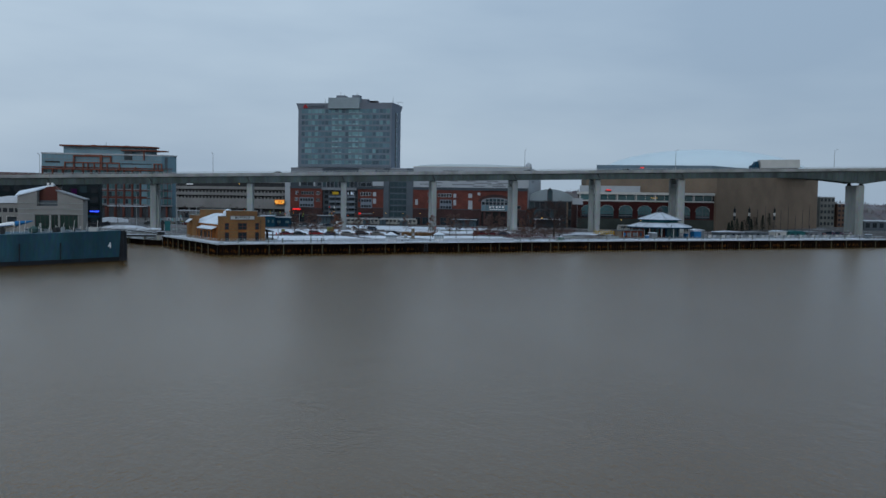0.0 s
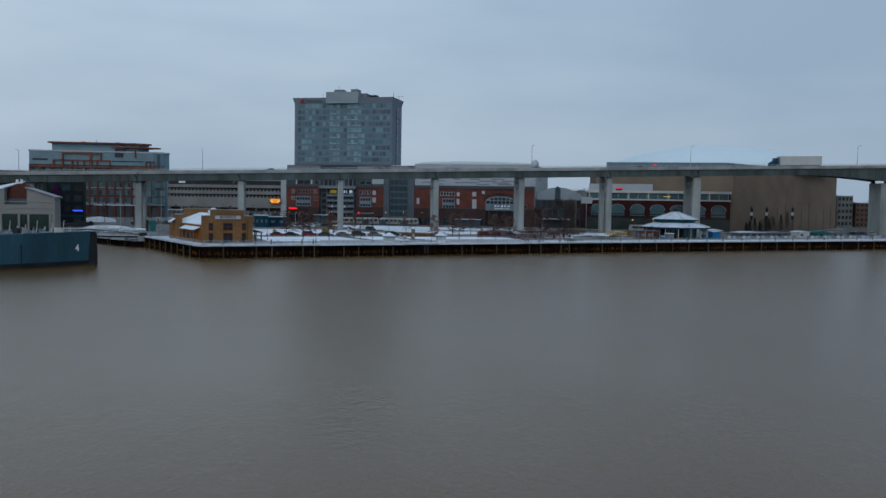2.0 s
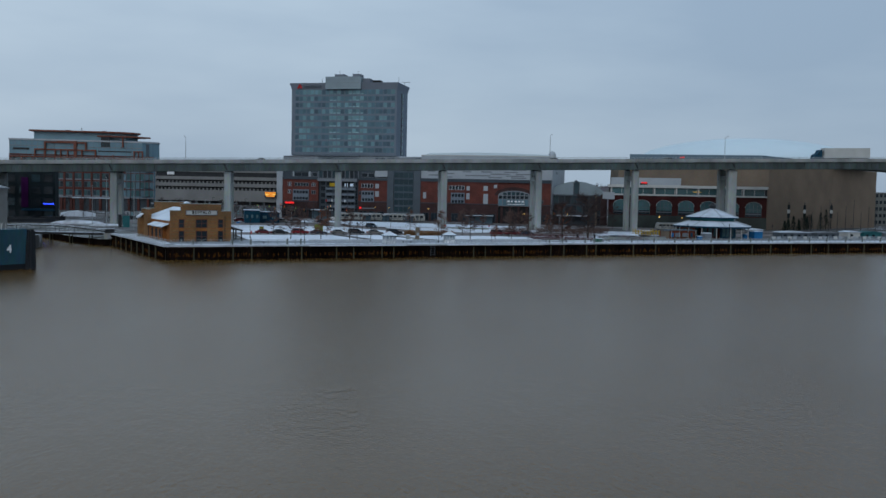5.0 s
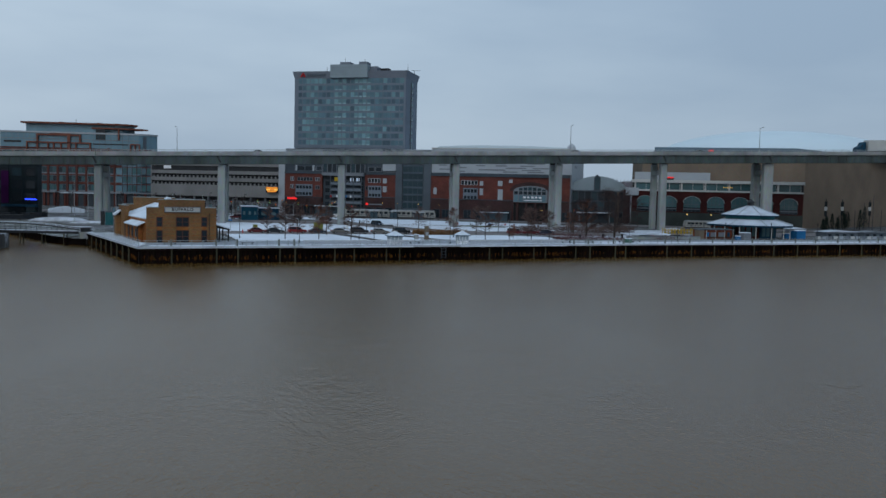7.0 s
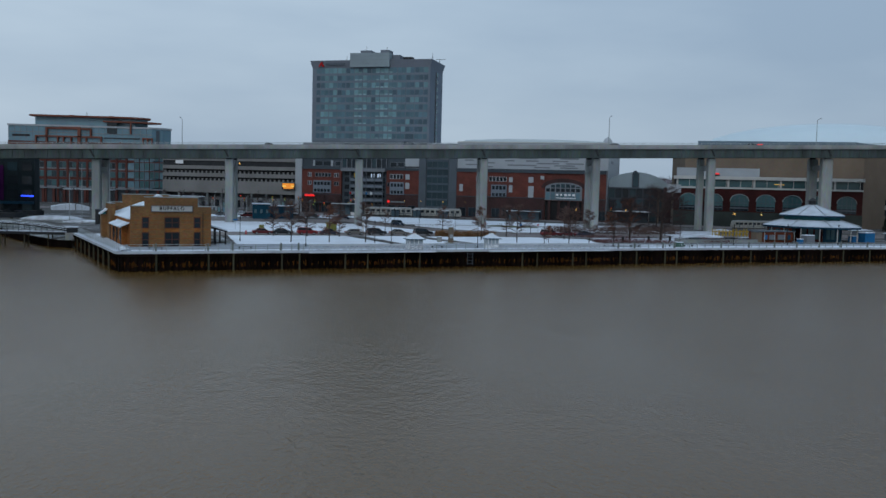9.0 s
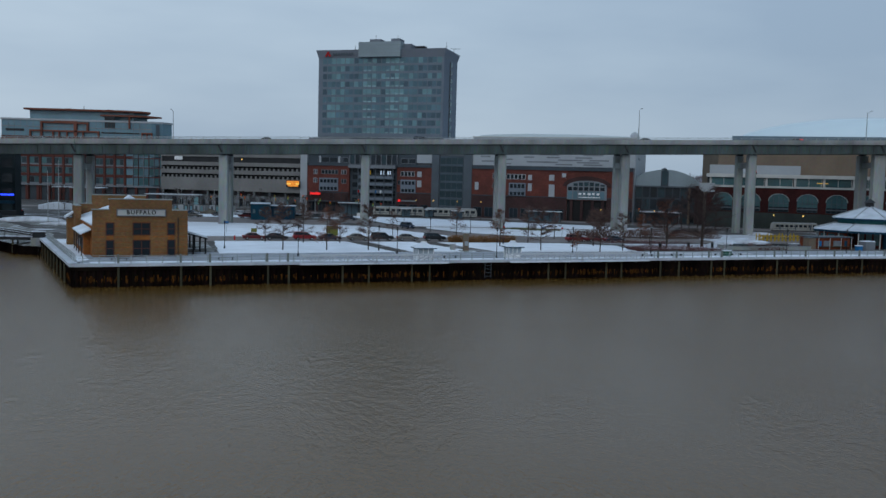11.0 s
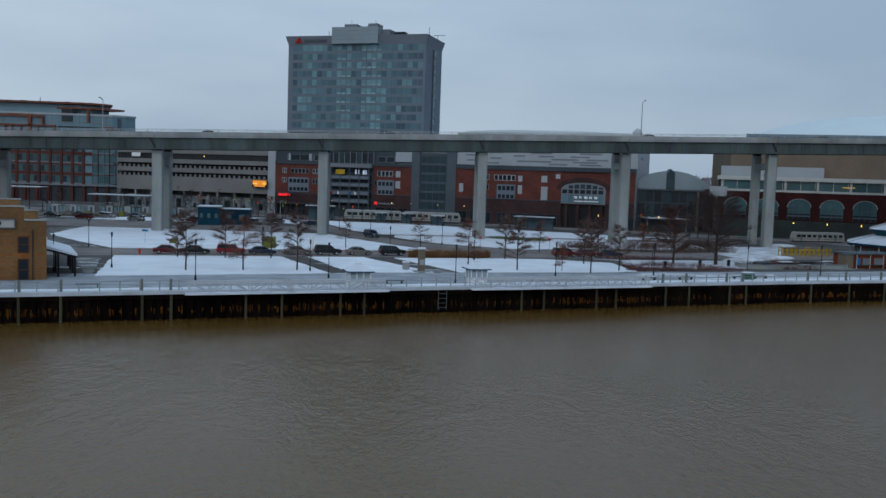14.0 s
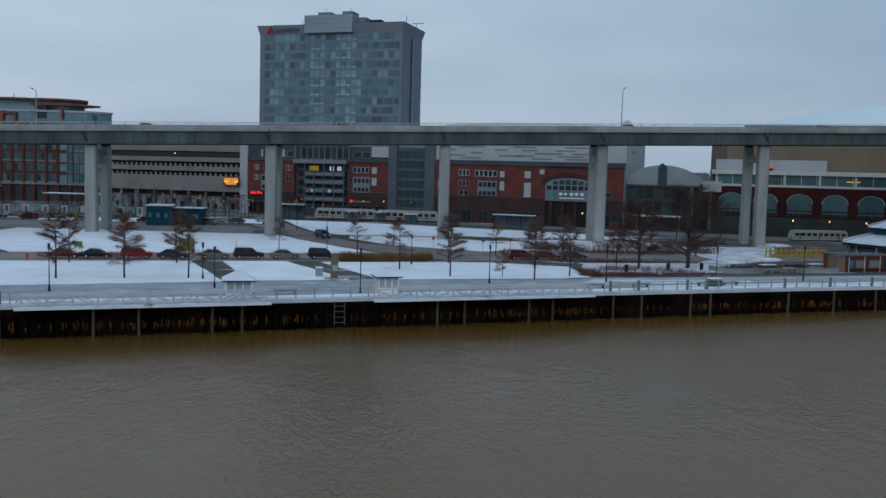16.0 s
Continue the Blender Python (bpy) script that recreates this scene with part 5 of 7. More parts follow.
def museum():
    """Stucco block on the near bank."""
    t = thing("museum", "beige stucco museum with a sloped snowy roof and red gable", "museum", pose(-62.4, 270, GZ, 0, 0, 3))
    part("main_wall", Shape().profile([(-15.6, 0), (1.5, 0), (1.5, 11.4), (-5.2, 13.5), (-5.2, 8.8), (-10.6, 8.8), (-10.6, 13.5), (-15.6, 12.0)], 0, 6), MUSEUM, t, "beige stucco front")
    part("terrace_back", Shape().span(-10.5, -5.3, 2.2, 2.6, 8.8, 10.9), SLATE, t, "grey wall behind the terrace")
    part("gable_wall", Shape().profile([(-10.55, 10.8), (-5.25, 10.8), (-5.25, 13.9), (-6.6, 14.9), (-8.4, 14.7), (-10.55, 13.4)], 2.4, 5.8), ORANGE, t, "red gable wall behind the terrace")
    part("roof", Shape().profile([(-5.6, 13.6), (2.0, 11.2), (2.0, 11.5), (-5.6, 13.95)], -0.4, 6.3), MID_PANEL, t, "grey sloped roof")
    sr = Shape()
    sr.add([(-16.2, -0.3, 11.9), (-10.6, -0.3, 13.5), (-7.4, 7.0, 15.3), (-17.0, 7.0, 13.2), (-16.2, -0.3, 12.2), (-10.6, -0.3, 13.8), (-7.4, 7.0, 15.6), (-17.0, 7.0, 13.5)],
           [(3, 2, 1, 0), (4, 5, 6, 7), (0, 1, 5, 4), (1, 2, 6, 5), (2, 3, 7, 6), (3, 0, 4, 7)])
    part("roof", sr, SNOW_ROOF, t, "snow-covered sloped roof")
    part("parapet", Shape().span(-10.7, -5.1, -0.1, 0.2, 8.6, 9.4), MUSEUM, t)
    for z in (7.1, 8.5, 10.1):
        part("band", Shape().span(-15.7, 1.6, -0.12, 0.0, z, z + 0.16), CONCRETE, t)
    for x, w, n in ((-9.1, 3.6, 3), (-5.95, 1.7, 2), (-2.2, 4.5, 4)):
        window(t, x, 1.6, w, 5.2, GLASS_G, DARK, 0.0, bars=(n, 2))
    for x in (-11.4, -7.1, -4.8, 0.4):
        part("pilaster", Shape().span(x - 0.25, x + 0.25, -0.3, 0, 0, 7.0), MUSEUM, t)
    for x in (-8.6, -7.5):
        part("roof_vent", Shape().box(x, 4, 14.4, 0.5, 0.5, 1.5), WHITE, t)
    for x in (-6.9, -6.1):
        part("roof_plant", Shape().box(x, 3.4, 9.4, 0.5, 0.6, 2.2), DARK, t)
    w = thing("museum_wing", "low beige wing with snow on its roof", "building", pose(-78.7, 276, GZ, 0, 0, 3))
    part("wing_wall", Shape().span(-14, 0, 0, 12, 0, 10.0), MUSEUM, w)
    s = Shape()
    s.profile([(-14.4, 10.0), (0, 10.0), (0, 11.6), (-4, 12.0), (-14.4, 10.3)], -0.4, 12.4)
    part("wing_roof", s, SNOW_ROOF, w)
    for x in (-11, -7, -3):
        window(w, x, 3.0, 2.6, 3.2, GLASS_D, OFFWHITE, 0.0)
    for k in range(8):
        window(w, -12.8 + 1.6 * k, 7.4, 1.2, 1.2, GLASS_D, None, 0.0)


museum()


def station():
    """The long brick building with stepped gable ends on the quay's corner."""
    t = thing("brick_station", "tan brick waterfront building with stepped gables and snowy roofs", "building", pose(-23.7, 268.6, GZ, 0, 0, 23.5))
    W, D, H = 13.9, 27.0, 7.1
    for y0, nm in ((0.0, "front_wall"), (D, "rear_wall")):
        s = Shape()
        s.profile([(0, 0), (W, 0), (W, H), (W - 2.4, H), (W - 2.4, H + 1.6), (2.35, H + 1.6), (2.35, H), (0, H)], y0, y0 + 0.5)
        part(nm, s, TAN_BRICK, t, "stepped tan brick gable wall")
        c = Shape()
        for x0, x1, z in ((-0.1, 2.35, H), (W - 2.4, W + 0.1, H), (2.25, W - 2.3, H + 1.6)):
            c.span(x0, x1, y0 - 0.08, y0 + 0.58, z, z + 0.16)
        part("coping", c, CONCRETE, t, "grey stone coping")
    for x in (0.0, W - 0.4):
        part("side_wall", Shape().span(x, x + 0.4, 0.5, D, 0, 4.72), TAN_BAND, t, "orange brick side wall")
    for x0, x1 in ((-0.15, W / 2), (W + 0.15, W / 2)):
        s = Shape()
        lo, hi = min(x0, x1), max(x0, x1)
        if x0 < x1:
            s.profile([(x0, 4.75), (x1, 7.35), (x1, 7.6), (x0, 4.95)], 0.5, D)
        else:
            s.profile([(x1, 7.35), (x0, 4.75), (x0, 4.95), (x1, 7.6)], 0.5, D)
        part("roof_slope", s, SNOW_ROOF, t, "snow-covered roof slope")
    part("roof_vent", Shape().profile([(5.6, 7.2), (8.1, 7.2), (8.1, 8.2), (6.85, 9.1), (5.6, 8.2)], 11.4, 13.9), SNOW_ROOF, t, "small snowy ridge vent")
    # rear, slightly wider cross wing
    part("rear_wing", Shape().span(-0.9, 0.0, D - 7.5, D - 0.2, 0, 7.0), TAN_BRICK, t, "taller brick cross wing")
    part("wing_coping", Shape().span(-1.0, 0.0, D - 7.6, D - 0.1, 7.0, 7.12), CONCRETE, t)
    part("rear_lean_to", Shape().span(-1.9, -0.9, D - 2.6, D - 0.3, 0, 4.7), TAN_BRICK, t)
    part("rear_lean_to_roof", Shape().profile([(-2.2, 4.7), (-0.9, 5.6), (-0.9, 5.9), (-2.2, 5.0)], D - 3.0, D), SNOW_ROOF, t, "snowy lean-to roof at the rear")
    # lean-to roof along the west side
    s = Shape()
    s.profile([(-1.6, 3.3), (0.0, 4.0), (0.0, 4.2), (-1.6, 3.5)], 1.6, 16.5)
    part("porch_roof", s, SNOW_ROOF, t, "snowy lean-to roof")
    part("porch_wall", Shape().span(-0.9, 0.0, 4.2, D - 7.6, 0, 3.5), TAN_BAND, t)
    for y in (2.0, 7, 11.6, 16.0):
        part("porch_post", Shape().span(-1.45, -1.3, y, y + 0.25, 0, 3.35), DARK, t)
    for y in (5.5, 9.5, 13.5):
        part("side_window", Shape().span(-0.98, -0.88, y, y + 1.4, 0.9, 2.7), GLASS_D, t)
    # east porch on posts
    s = Shape()
    s.profile([(W, 3.6), (W + 3.6, 2.6), (W + 3.6, 2.85), (W, 3.9)], 2.5, 16)
    part("porch_roof", s, SNOW_ROOF, t)
    s = Shape()
    s.profile([(W, 3.35), (W + 3.6, 2.35), (W + 3.6, 2.6), (W, 3.6)], 2.4, 16.1)
    part("porch_fascia", s, BLACK, t, "dark porch fascia")
    for y in (2.7, 7.0, 11.5, 15.6):
        part("porch_post", Shape().span(W + 3.2, W + 3.45, y, y + 0.25, 0, 2.5), BLACK, t)
    for y in (2.7, 9.0):
        part("porch_post", Shape().span(W + 1.3, W + 1.55, y, y + 0.25, 0, 3.2), BLACK, t)
    # openings
    for x, w in ((2.45, 0.95), (7.0, 2.35), (11.4, 0.95)):
        for z, h in ((0.1, 2.35), (3.4, 1.7)):
            window(t, x, z, w, h, GLASS_D, FRAME, 0.0, 0.06, bars=(1 if w < 2 else 2, 2))
        part("lintel", Shape().span(x - w / 2 - 0.2, x + w / 2 + 0.2, -0.04, 0.02, 5.2, 5.36), TAN_BAND, t)
        part("brick_panel", Shape().span(x - w / 2, x + w / 2, -0.03, 0.02, 2.6, 3.28), TAN_BAND, t, "orange brick panel between windows")
    for z, d in ((0.55, 0.10), (1.35, 0.16), (2.15, 0.10), (2.95, 0.20), (3.85, 0.10), (4.6, 0.14), (5.7, 0.10)):
        for x0, x1 in ((0.05, 1.75), (3.15, 5.6), (8.6, 10.7), (12.1, W - 0.05)):
            part("brick_band", Shape().span(x0, x1, -0.02, 0.0, z, z + d), TAN_BAND, t)
    part("downpipe", Shape().tube((12.4, -0.12, 0), (12.4, -0.12, 6.0), 0.05, n=6), DARK, t)
    bd = part("name_board", Shape().span(3.5, 10.45, -0.22, 0.0, 6.3, 7.2), OFFWHITE, t, "framed pale name board")
    f = Shape()
    for a, b, c, d in ((3.4, 10.55, 6.2, 6.32), (3.4, 10.55, 7.16, 7.28), (3.4, 3.53, 6.2, 7.28), (10.42, 10.55, 6.2, 7.28)):
        f.span(a, b, -0.3, 0.0, c, d)
    part("board_frame", f, MID_PANEL, bd)
    lettering("letters", "BUFFALO", 0.84, BLACK, bd, pose(6.95, -0.25, 6.76, 90, 0, 0), "dark raised capital letters")


station()

# ---- the warship and the jet on the bank ----
def ship():
    """Hull along local x, bow at x = 0; its flank is the local -y side."""
    t = thing("warship", "grey warship with its bow and flank against the quay", "ship", pose(-43.0, 233.8, 0.3, 0, 0, 31))
    n = 26
    L, half = 95.0, 8.0
    for nm, mt, z0, z1 in (("hull", HULL, 0.7, 6.4), ("boot_topping", HULL_DARK, -2.6, 0.7)):
        s = Shape()
        secs = []
        for i in range(n + 1):
            x = -L * i / n
            k = 1 - (1 - min(1.0, i / 9.0)) ** 1.8
            top, low = half * (0.12 + 0.88 * k), half * (0.02 + 0.86 * k ** 1.2)
            rise = 0.7 * (1 - min(1, i / 12.0))
            f0, f1 = (z0 + 1) / 7.4, (z1 + 1) / 7.4
            b0, b1 = low + (top - low) * f0, low + (top - low) * f1
            zt = z1 + (rise if nm == "hull" else 0)
            xo = 0.0
            secs.append([(x + xo, -b0, z0), (x + xo, b0, z0), (x + xo * 1.5, b1, zt), (x + xo * 1.5, -b1, zt)])
        fs = [(0, 1, 2, 3)]
        for i in range(n):
            fs += [(4 * i + j, 4 * i + 4 + j, 4 * i + 4 + (j + 1) % 4, 4 * i + (j + 1) % 4) for j in range(4)]
        s.add([q for sec in secs for q in sec], fs)
        part(nm, s, mt, t, "blue-grey plated hull" if nm == "hull" else "black boot topping")
    for i in range(3, 9):
        x = -9.0 * i + 12
        k = 1 - (1 - min(1.0, -x / L * 26 / 9.0)) ** 1.8
        yy = -half * (0.10 + 0.88 * k) * 0.98
        part("fender_strake", Shape().tube((x, yy - 0.02, 0.5), (x, yy - 0.25, 4.6), 0.12, n=5), HULL_DARK, t)
    lettering("hull_number", "4", 1.9, WHITE, t, pose(-3.4, -3.33, 3.6, 90, 0, 27), "white hull number")
    rl = Shape()
    for i in range(40):
        x = -1.5 - 2.2 * i
        k = 1 - (1 - min(1.0, -x / L * 26 / 9.0)) ** 1.8
        yy = -half * (0.12 + 0.88 * k) + 0.3
        zt = 6.4 + 0.7 * (1 - min(1, -x / L * 26 / 12.0))
        rl.tube((x, yy, zt - 0.1), (x, yy, zt + 1.1), 0.04, n=4)
        rl.tube((x, -yy, zt - 0.1), (x, -yy, zt + 1.1), 0.04, n=4)
    part("deck_rail", rl, OFFWHITE, t, "thin pale deck rail stanchions")
    for x, y in ((-7, 0.6), (-10, -1.4), (-13, 1.5), (-17, -2.2), (-20, 2.5)):
        part("capstan", Shape().lathe(x, y, [(0.8, 6.3), (0.6, 7.3), (0.9, 7.6)], 10), SHIP_GREY, t)
    part("deck_dome", Shape().lathe(-20, -3.0, [(0.3, 6.3), (0.3, 6.7), (0.9, 7.0), (1.0, 7.8), (0.3, 8.3)], 12), mat("dull_green_cover", (0.05, 0.09, 0.085), 0.7), t, "dull green covered fitting")
    for x, y, h in ((-18, -1, 2.6), (-22, 1, 3.2), (-27, -1, 2.4), (-14, 2, 2.0), (-31, 2, 3.0)):
        part("mast", Shape().tube((x, y, 6.3), (x, y, 6.3 + h), 0.15, 0.08, 6), OFFWHITE, t)
    for k in range(12):
        x, y = -4.5 - 1.75 * k, (-1.6, -2.8, -0.6)[k % 3]
        w = part("davit", Shape().tube((x, y, 6.3), (x + 0.35, y, 8.2 + 0.7 * ((k * 5) % 3)), 0.10, 0.06, 5), OFFWHITE, t, "thin pale davit with a stay")
        part("stay", Shape().tube((x - 0.8, y, 6.4), (x + 0.3, y, 8.0), 0.04, n=4), OFFWHITE, w)
    for x, y, w, h in ((-12, 0, 1.8, 1.0), (-19, 0, 2.4, 1.3), (-29, -2, 2.2, 1.6), (-34, 2, 3.0, 1.8)):
        part("deck_locker", Shape().box(x, y, 6.3, w, 1.6, h, 12), SHIP_GREY, t)
    q = random.Random(4)
    for k in range(26):
        x = q.uniform(-48, -5)
        w = 6.0 * (1 - (1 - min(1.0, -x / L * 26 / 9.0)) ** 1.8)
        y = q.uniform(-w, w)
        part("deck_fitting", Shape().box(x, y, 6.3, q.uniform(0.4, 1.4), q.uniform(0.4, 1.2), q.uniform(0.5, 2.2), 90 * q.random(), q.uniform(0.4, 1)), q.choice((SHIP_GREY, OFFWHITE, SHIP_GREY, DARK)), t)
    part("deckhouse", Shape().span(-90, -70, -4.5, 4.5, 6.3, 9.4), SHIP_GREY, t)
    tu = part("gun_turret", Shape().lathe(-44, 0, [(2.6, 6.3), (2.6, 7.5), (2.0, 8.2)], 10), SHIP_GREY, t)
    for y in (-0.8, 0.8):
        part("gun_barrel", Shape().tube((-42, y, 7.4), (-36.5, y, 7.8), 0.16, 0.12, 7), SHIP_GREY, tu)
    d = thing("mooring_dolphin", "dark cluster of mooring piles at the bow", "mooring", pose(-42.1, 233.7, 0))
    for k in range(5):
        a = 2 * math.pi * k / 5
        part("timber_post", Shape().tube((0.6 * math.cos(a), 0.6 * math.sin(a), -2), (0.45 * math.cos(a), 0.45 * math.sin(a), 7.0 + 0.3 * (k % 2)), 0.42, 0.36, 8), HULL_DARK, d)


ship()


def jet():
    t = thing("jet_aircraft", "blue and white display jet mounted on a pole", "aircraft", pose(-72.0, 247, GZ + 4.6, 0, -8, -8))
    part("fuselage", Shape().tube((-7, 0, 0), (1, 0, 0.3), 0.8, 0.75, 10), WHITE, t)
    part("nose", Shape().tube((1, 0, 0.3), (5.5, 0, 0.5), 0.74, 0.08, 10), BLUE, t, "blue nose cone")
    part("wing", Shape().prism([(-4, -5.2), (-2.4, -5.2), (1.0, 0), (-4.5, 0)], 0.0, 0.16), BLUE, t)
    part("wing", Shape().prism([(-4.5, 0), (1.0, 0), (-2.4, 5.2), (-4, 5.2)], 0.0, 0.16), BLUE, t)
    part("tail_fin", Shape().profile([(-7.4, 0.5), (-4.6, 0.6), (-6.6, 3.2), (-7.9, 3.2)], -0.1, 0.1), BLUE, t)
    part("canopy", Shape().lathe(0.8, 0, [(0.5, 0.8), (0.4, 1.2), (0.1, 1.4)], 8), GLASS_D, t)
    part("pole", Shape().tube((-2, 0, -4.6), (-2, 0, -0.6), 0.3, n=8), CONCRETE, t)


jet()


# ---- pavilion with two roofs ----
def pavilion():
    t = thing("pavilion", "octagonal pavilion with two tiers of snowy roof", "pavilion", pose(134.5, 335.5, GZ, 0, 0, 17))
    n = 8
    def tier(r0, z0, r1, z1, nm, mt, th=0.28):
        s = Shape()
        s.lathe(0, 0, [(r0 - 0.4, z0 - th), (r0, z0), (r1, z1), (r1 - 0.2, z1 - th)], n, 22.5)
        part(nm, s, mt, t, "snow-covered roof tier" if mt is SNOW_GREY else "")
    tier(12.9, 3.95, 7.6, 5.5, "lower_roof", SNOW_GREY)
    tier(8.6, 6.75, 0.9, 9.4, "upper_roof", SNOW_GREY)
    part("clerestory", Shape().lathe(0, 0, [(7.3, 5.2), (7.3, 6.8)], n, 22.5), TEAL, t, "teal clerestory band")
    part("fascia", Shape().lathe(0, 0, [(12.8, 3.45), (12.95, 3.9)], n, 22.5), NAVY, t)
    part("fascia", Shape().lathe(0, 0, [(8.55, 6.35), (8.65, 6.7)], n, 22.5), NAVY, t)
    part("cupola", Shape().lathe(0, 0, [(0.95, 9.2), (0.95, 10.3), (1.3, 10.4), (0.1, 11.4)], 8), DARK, t, "small dark cupola")
    for r0, z0, r1, z1 in ((12.9, 4.05, 7.6, 5.6), (8.6, 6.85, 0.9, 9.5)):
        for i in range(n):
            a = radians(22.5 + 45 * i)
            part("roof_rib", Shape().tube((r0 * math.cos(a), r0 * math.sin(a), z0), (r1 * math.cos(a), r1 * math.sin(a), z1), 0.10, n=4), GREY_PANEL, t)
    for i in range(16):
        a = radians(22.5 * i + 11)
        part("post", Shape().tube((11.4 * math.cos(a), 11.4 * math.sin(a), 0), (11.4 * math.cos(a), 11.4 * math.sin(a), 3.8), 0.13, n=6), OFFWHITE, t)
    for i in range(n):
        a = radians(45 * i)
        s = Shape().box(7.2 * math.cos(a), 7.2 * math.sin(a), 0, 0.3, 5.7, 5.3, 45 * i)
        part("inner_wall", s, NAVY if i not in (4, 5) else ARENA_BRICK, t)
        for k in (-1.6, 0, 1.6):
            s = Shape().box(7.4 * math.cos(a) - k * math.sin(a), 7.4 * math.sin(a) + k * math.cos(a), 0.7, 0.12, 1.2, 2.6, 45 * i)
            part("window", s, GLASS_T, t)
    a = radians(180)
    part("enclosed_side", Shape().box(10.7 * math.cos(a), 10.7 * math.sin(a), 0, 0.25, 8.4, 3.5, 180), BAR_RED, t, "red timber wall under the eaves")
    for k in (-2.4, 0.4, 2.8):
        part("window", Shape().box(-10.86, k, 1.6, 0.1, 1.8, 1.4), GLASS_T, t)
    b = thing("bar_shack", "red timber bar with a flat grey roof deck by the pavilion", "kiosk", pose(114.6, 321.0, GZ, 0, 0, 17))
    part("wall", Shape().span(0, 9.5, 0, 5, 0, 2.6), BAR_RED, b)
    part("roof_deck", Shape().span(-0.3, 10, -0.5, 5.2, 2.6, 2.8), SLATE, b, "flat grey roof deck")
    for x, w, mt in ((0.9, 0.9, BLUE), (2.9, 1.9, MID_PANEL), (5.8, 2.2, MID_PANEL), (8.3, 0.8, NAVY)):
        part("hatch", Shape().span(x - w / 2, x + w / 2, -0.12, 0.0, 0.7, 1.9), mt, b)
    part("counter", Shape().span(0.2, 9.3, -0.5, 0.0, 0.55, 0.65), TIMBER, b)
    for x in (0.2, 3.4, 6.6, 9.6):
        part("post", Shape().tube((x, -0.4, 0), (x, -0.4, 2.6), 0.07, n=6), OFFWHITE, b)
    for x in (0.0, 2.4, 4.8, 7.2, 9.6):
        part("deck_post", Shape().tube((x, -0.4, 2.8), (x, -0.4, 3.7), 0.04, n=5), DARK, b)
    part("deck_rail", Shape().tube((0.0, -0.4, 3.7), (9.6, -0.4, 3.7), 0.04, n=5), DARK, b)
    c = thing("stone_bin_store", "square grey-brown masonry store by the bar", "store", pose(113.3, 321.6, GZ, 0, 0, 17))
    part("wall", Shape().span(-0.95, 0.95, -0.9, 0.9, 0, 2.5), BROWN_WALL, c)
    part("lid", Shape().span(-1.05, 1.05, -1.0, 1.0, 2.5, 2.62), SLATE, c)


pavilion()


def crate(x, y, w, d, h, mt, label, name="storage_box", rz=17, cat="box"):
    t = thing(name, label, cat, pose(x, y, GZ, 0, 0, rz))
    part("body", Shape().box(0, 0, 0, w, d, h - 0.15), mt, t)
    part("lid", Shape().box(0, 0, h - 0.15, w + 0.12, d + 0.12, 0.15, 0, 0.9), SNOW_ROOF, t)
    part("door_panel", Shape().span(-w * 0.3, w * 0.3, -d / 2 - 0.05, -d / 2, 0.15, h - 0.4), mt, t)


crate(147.5, 331.5, 3.4, 2.6, 2.6, BLUE, "bright blue portable cabin with snow on top")
crate(143.2, 330.5, 1.4, 1.4, 1.7, BLUE, "small blue storage bin on the quay")
crate(123.5, 319.6, 1.2, 1.0, 1.2, BLUE, "blue covered bin by the kiosk")
crate(126.5, 321.6, 2.6, 2.0, 2.1, MID_PANEL, "grey metal utility box")
crate(84.5, 296.3, 1.6, 1.0, 1.2, mat("green_bin_paint", (0.02, 0.09, 0.06), 0.6), "dark green bin on the promenade")


# ---- quay furniture ----
def gangway(s0, s1, v):
    """Aluminium truss gangway laid along the edge."""
    L = s1 - s0
    t = thing("gangway", "white aluminium truss gangway stored along the quay", "gangway", inland(s0, v, 2.95), "gangways on the quay")
    H = 1.3
    n = max(2, int(L / 1.9))
    for y in (-0.9, 0.9):
        part("top_chord", Shape().tube((0, y, H), (L, y, H), 0.11, n=4), ALU, t)
        part("bottom_chord", Shape().tube((-0.5, y, 0.08), (L + 0.5, y, 0.08), 0.19, n=4), SNOW_ROOF, t, "bottom chord crusted with snow")
        part("mid_rail", Shape().tube((0, y, 0.75), (L, y, 0.75), 0.035, n=4), ALU, t)
        up = Shape().tube((0, 0, 0.1), (0, 0, H), 0.085, n=4).mesh("upright", ALU)
        dg = Shape().tube((0, 0, 0.15), (L / n, 0, H - 0.05), 0.07, n=4).mesh("brace", ALU)
        dr = Shape().tube((0, 0, H - 0.05), (L / n, 0, 0.15), 0.07, n=4).mesh("brace", ALU)
        for i in range(n + 1):
            part("upright", up, None, t).matrix_basis = pose(L * i / n, y, 0)
            if i < n:
                part("brace", dg if i % 2 else dr, None, t).matrix_basis = pose(L * i / n, y, 0)
    part("walkway", Shape().span(-0.5, L + 0.5, -0.85, 0.85, 0.05, 0.14), SNOW_THIN, t, "walkway deck under thin snow")


gangway(31.6, 43.0, -0.8)
gangway(43.2, 54.6, -0.8)
gangway(66.6, 79.6, -0.8)
gangway(79.8, 92.8, -0.8)
lad = thing("quay_ladder", "steel ladder down the quay wall", "ladder", inland(62.6, -0.52, 0))
for x in (-0.55, 0.55):
    part("stile", Shape().tube((x, 0, 0.3), (x, 0, 2.9), 0.05, n=5), SLATE, lad)
for z in (0.6, 1.2, 1.8, 2.4):
    part("rung", Shape().tube((-0.55, 0, z), (0.55, 0, z), 0.04, n=5), SLATE, lad)


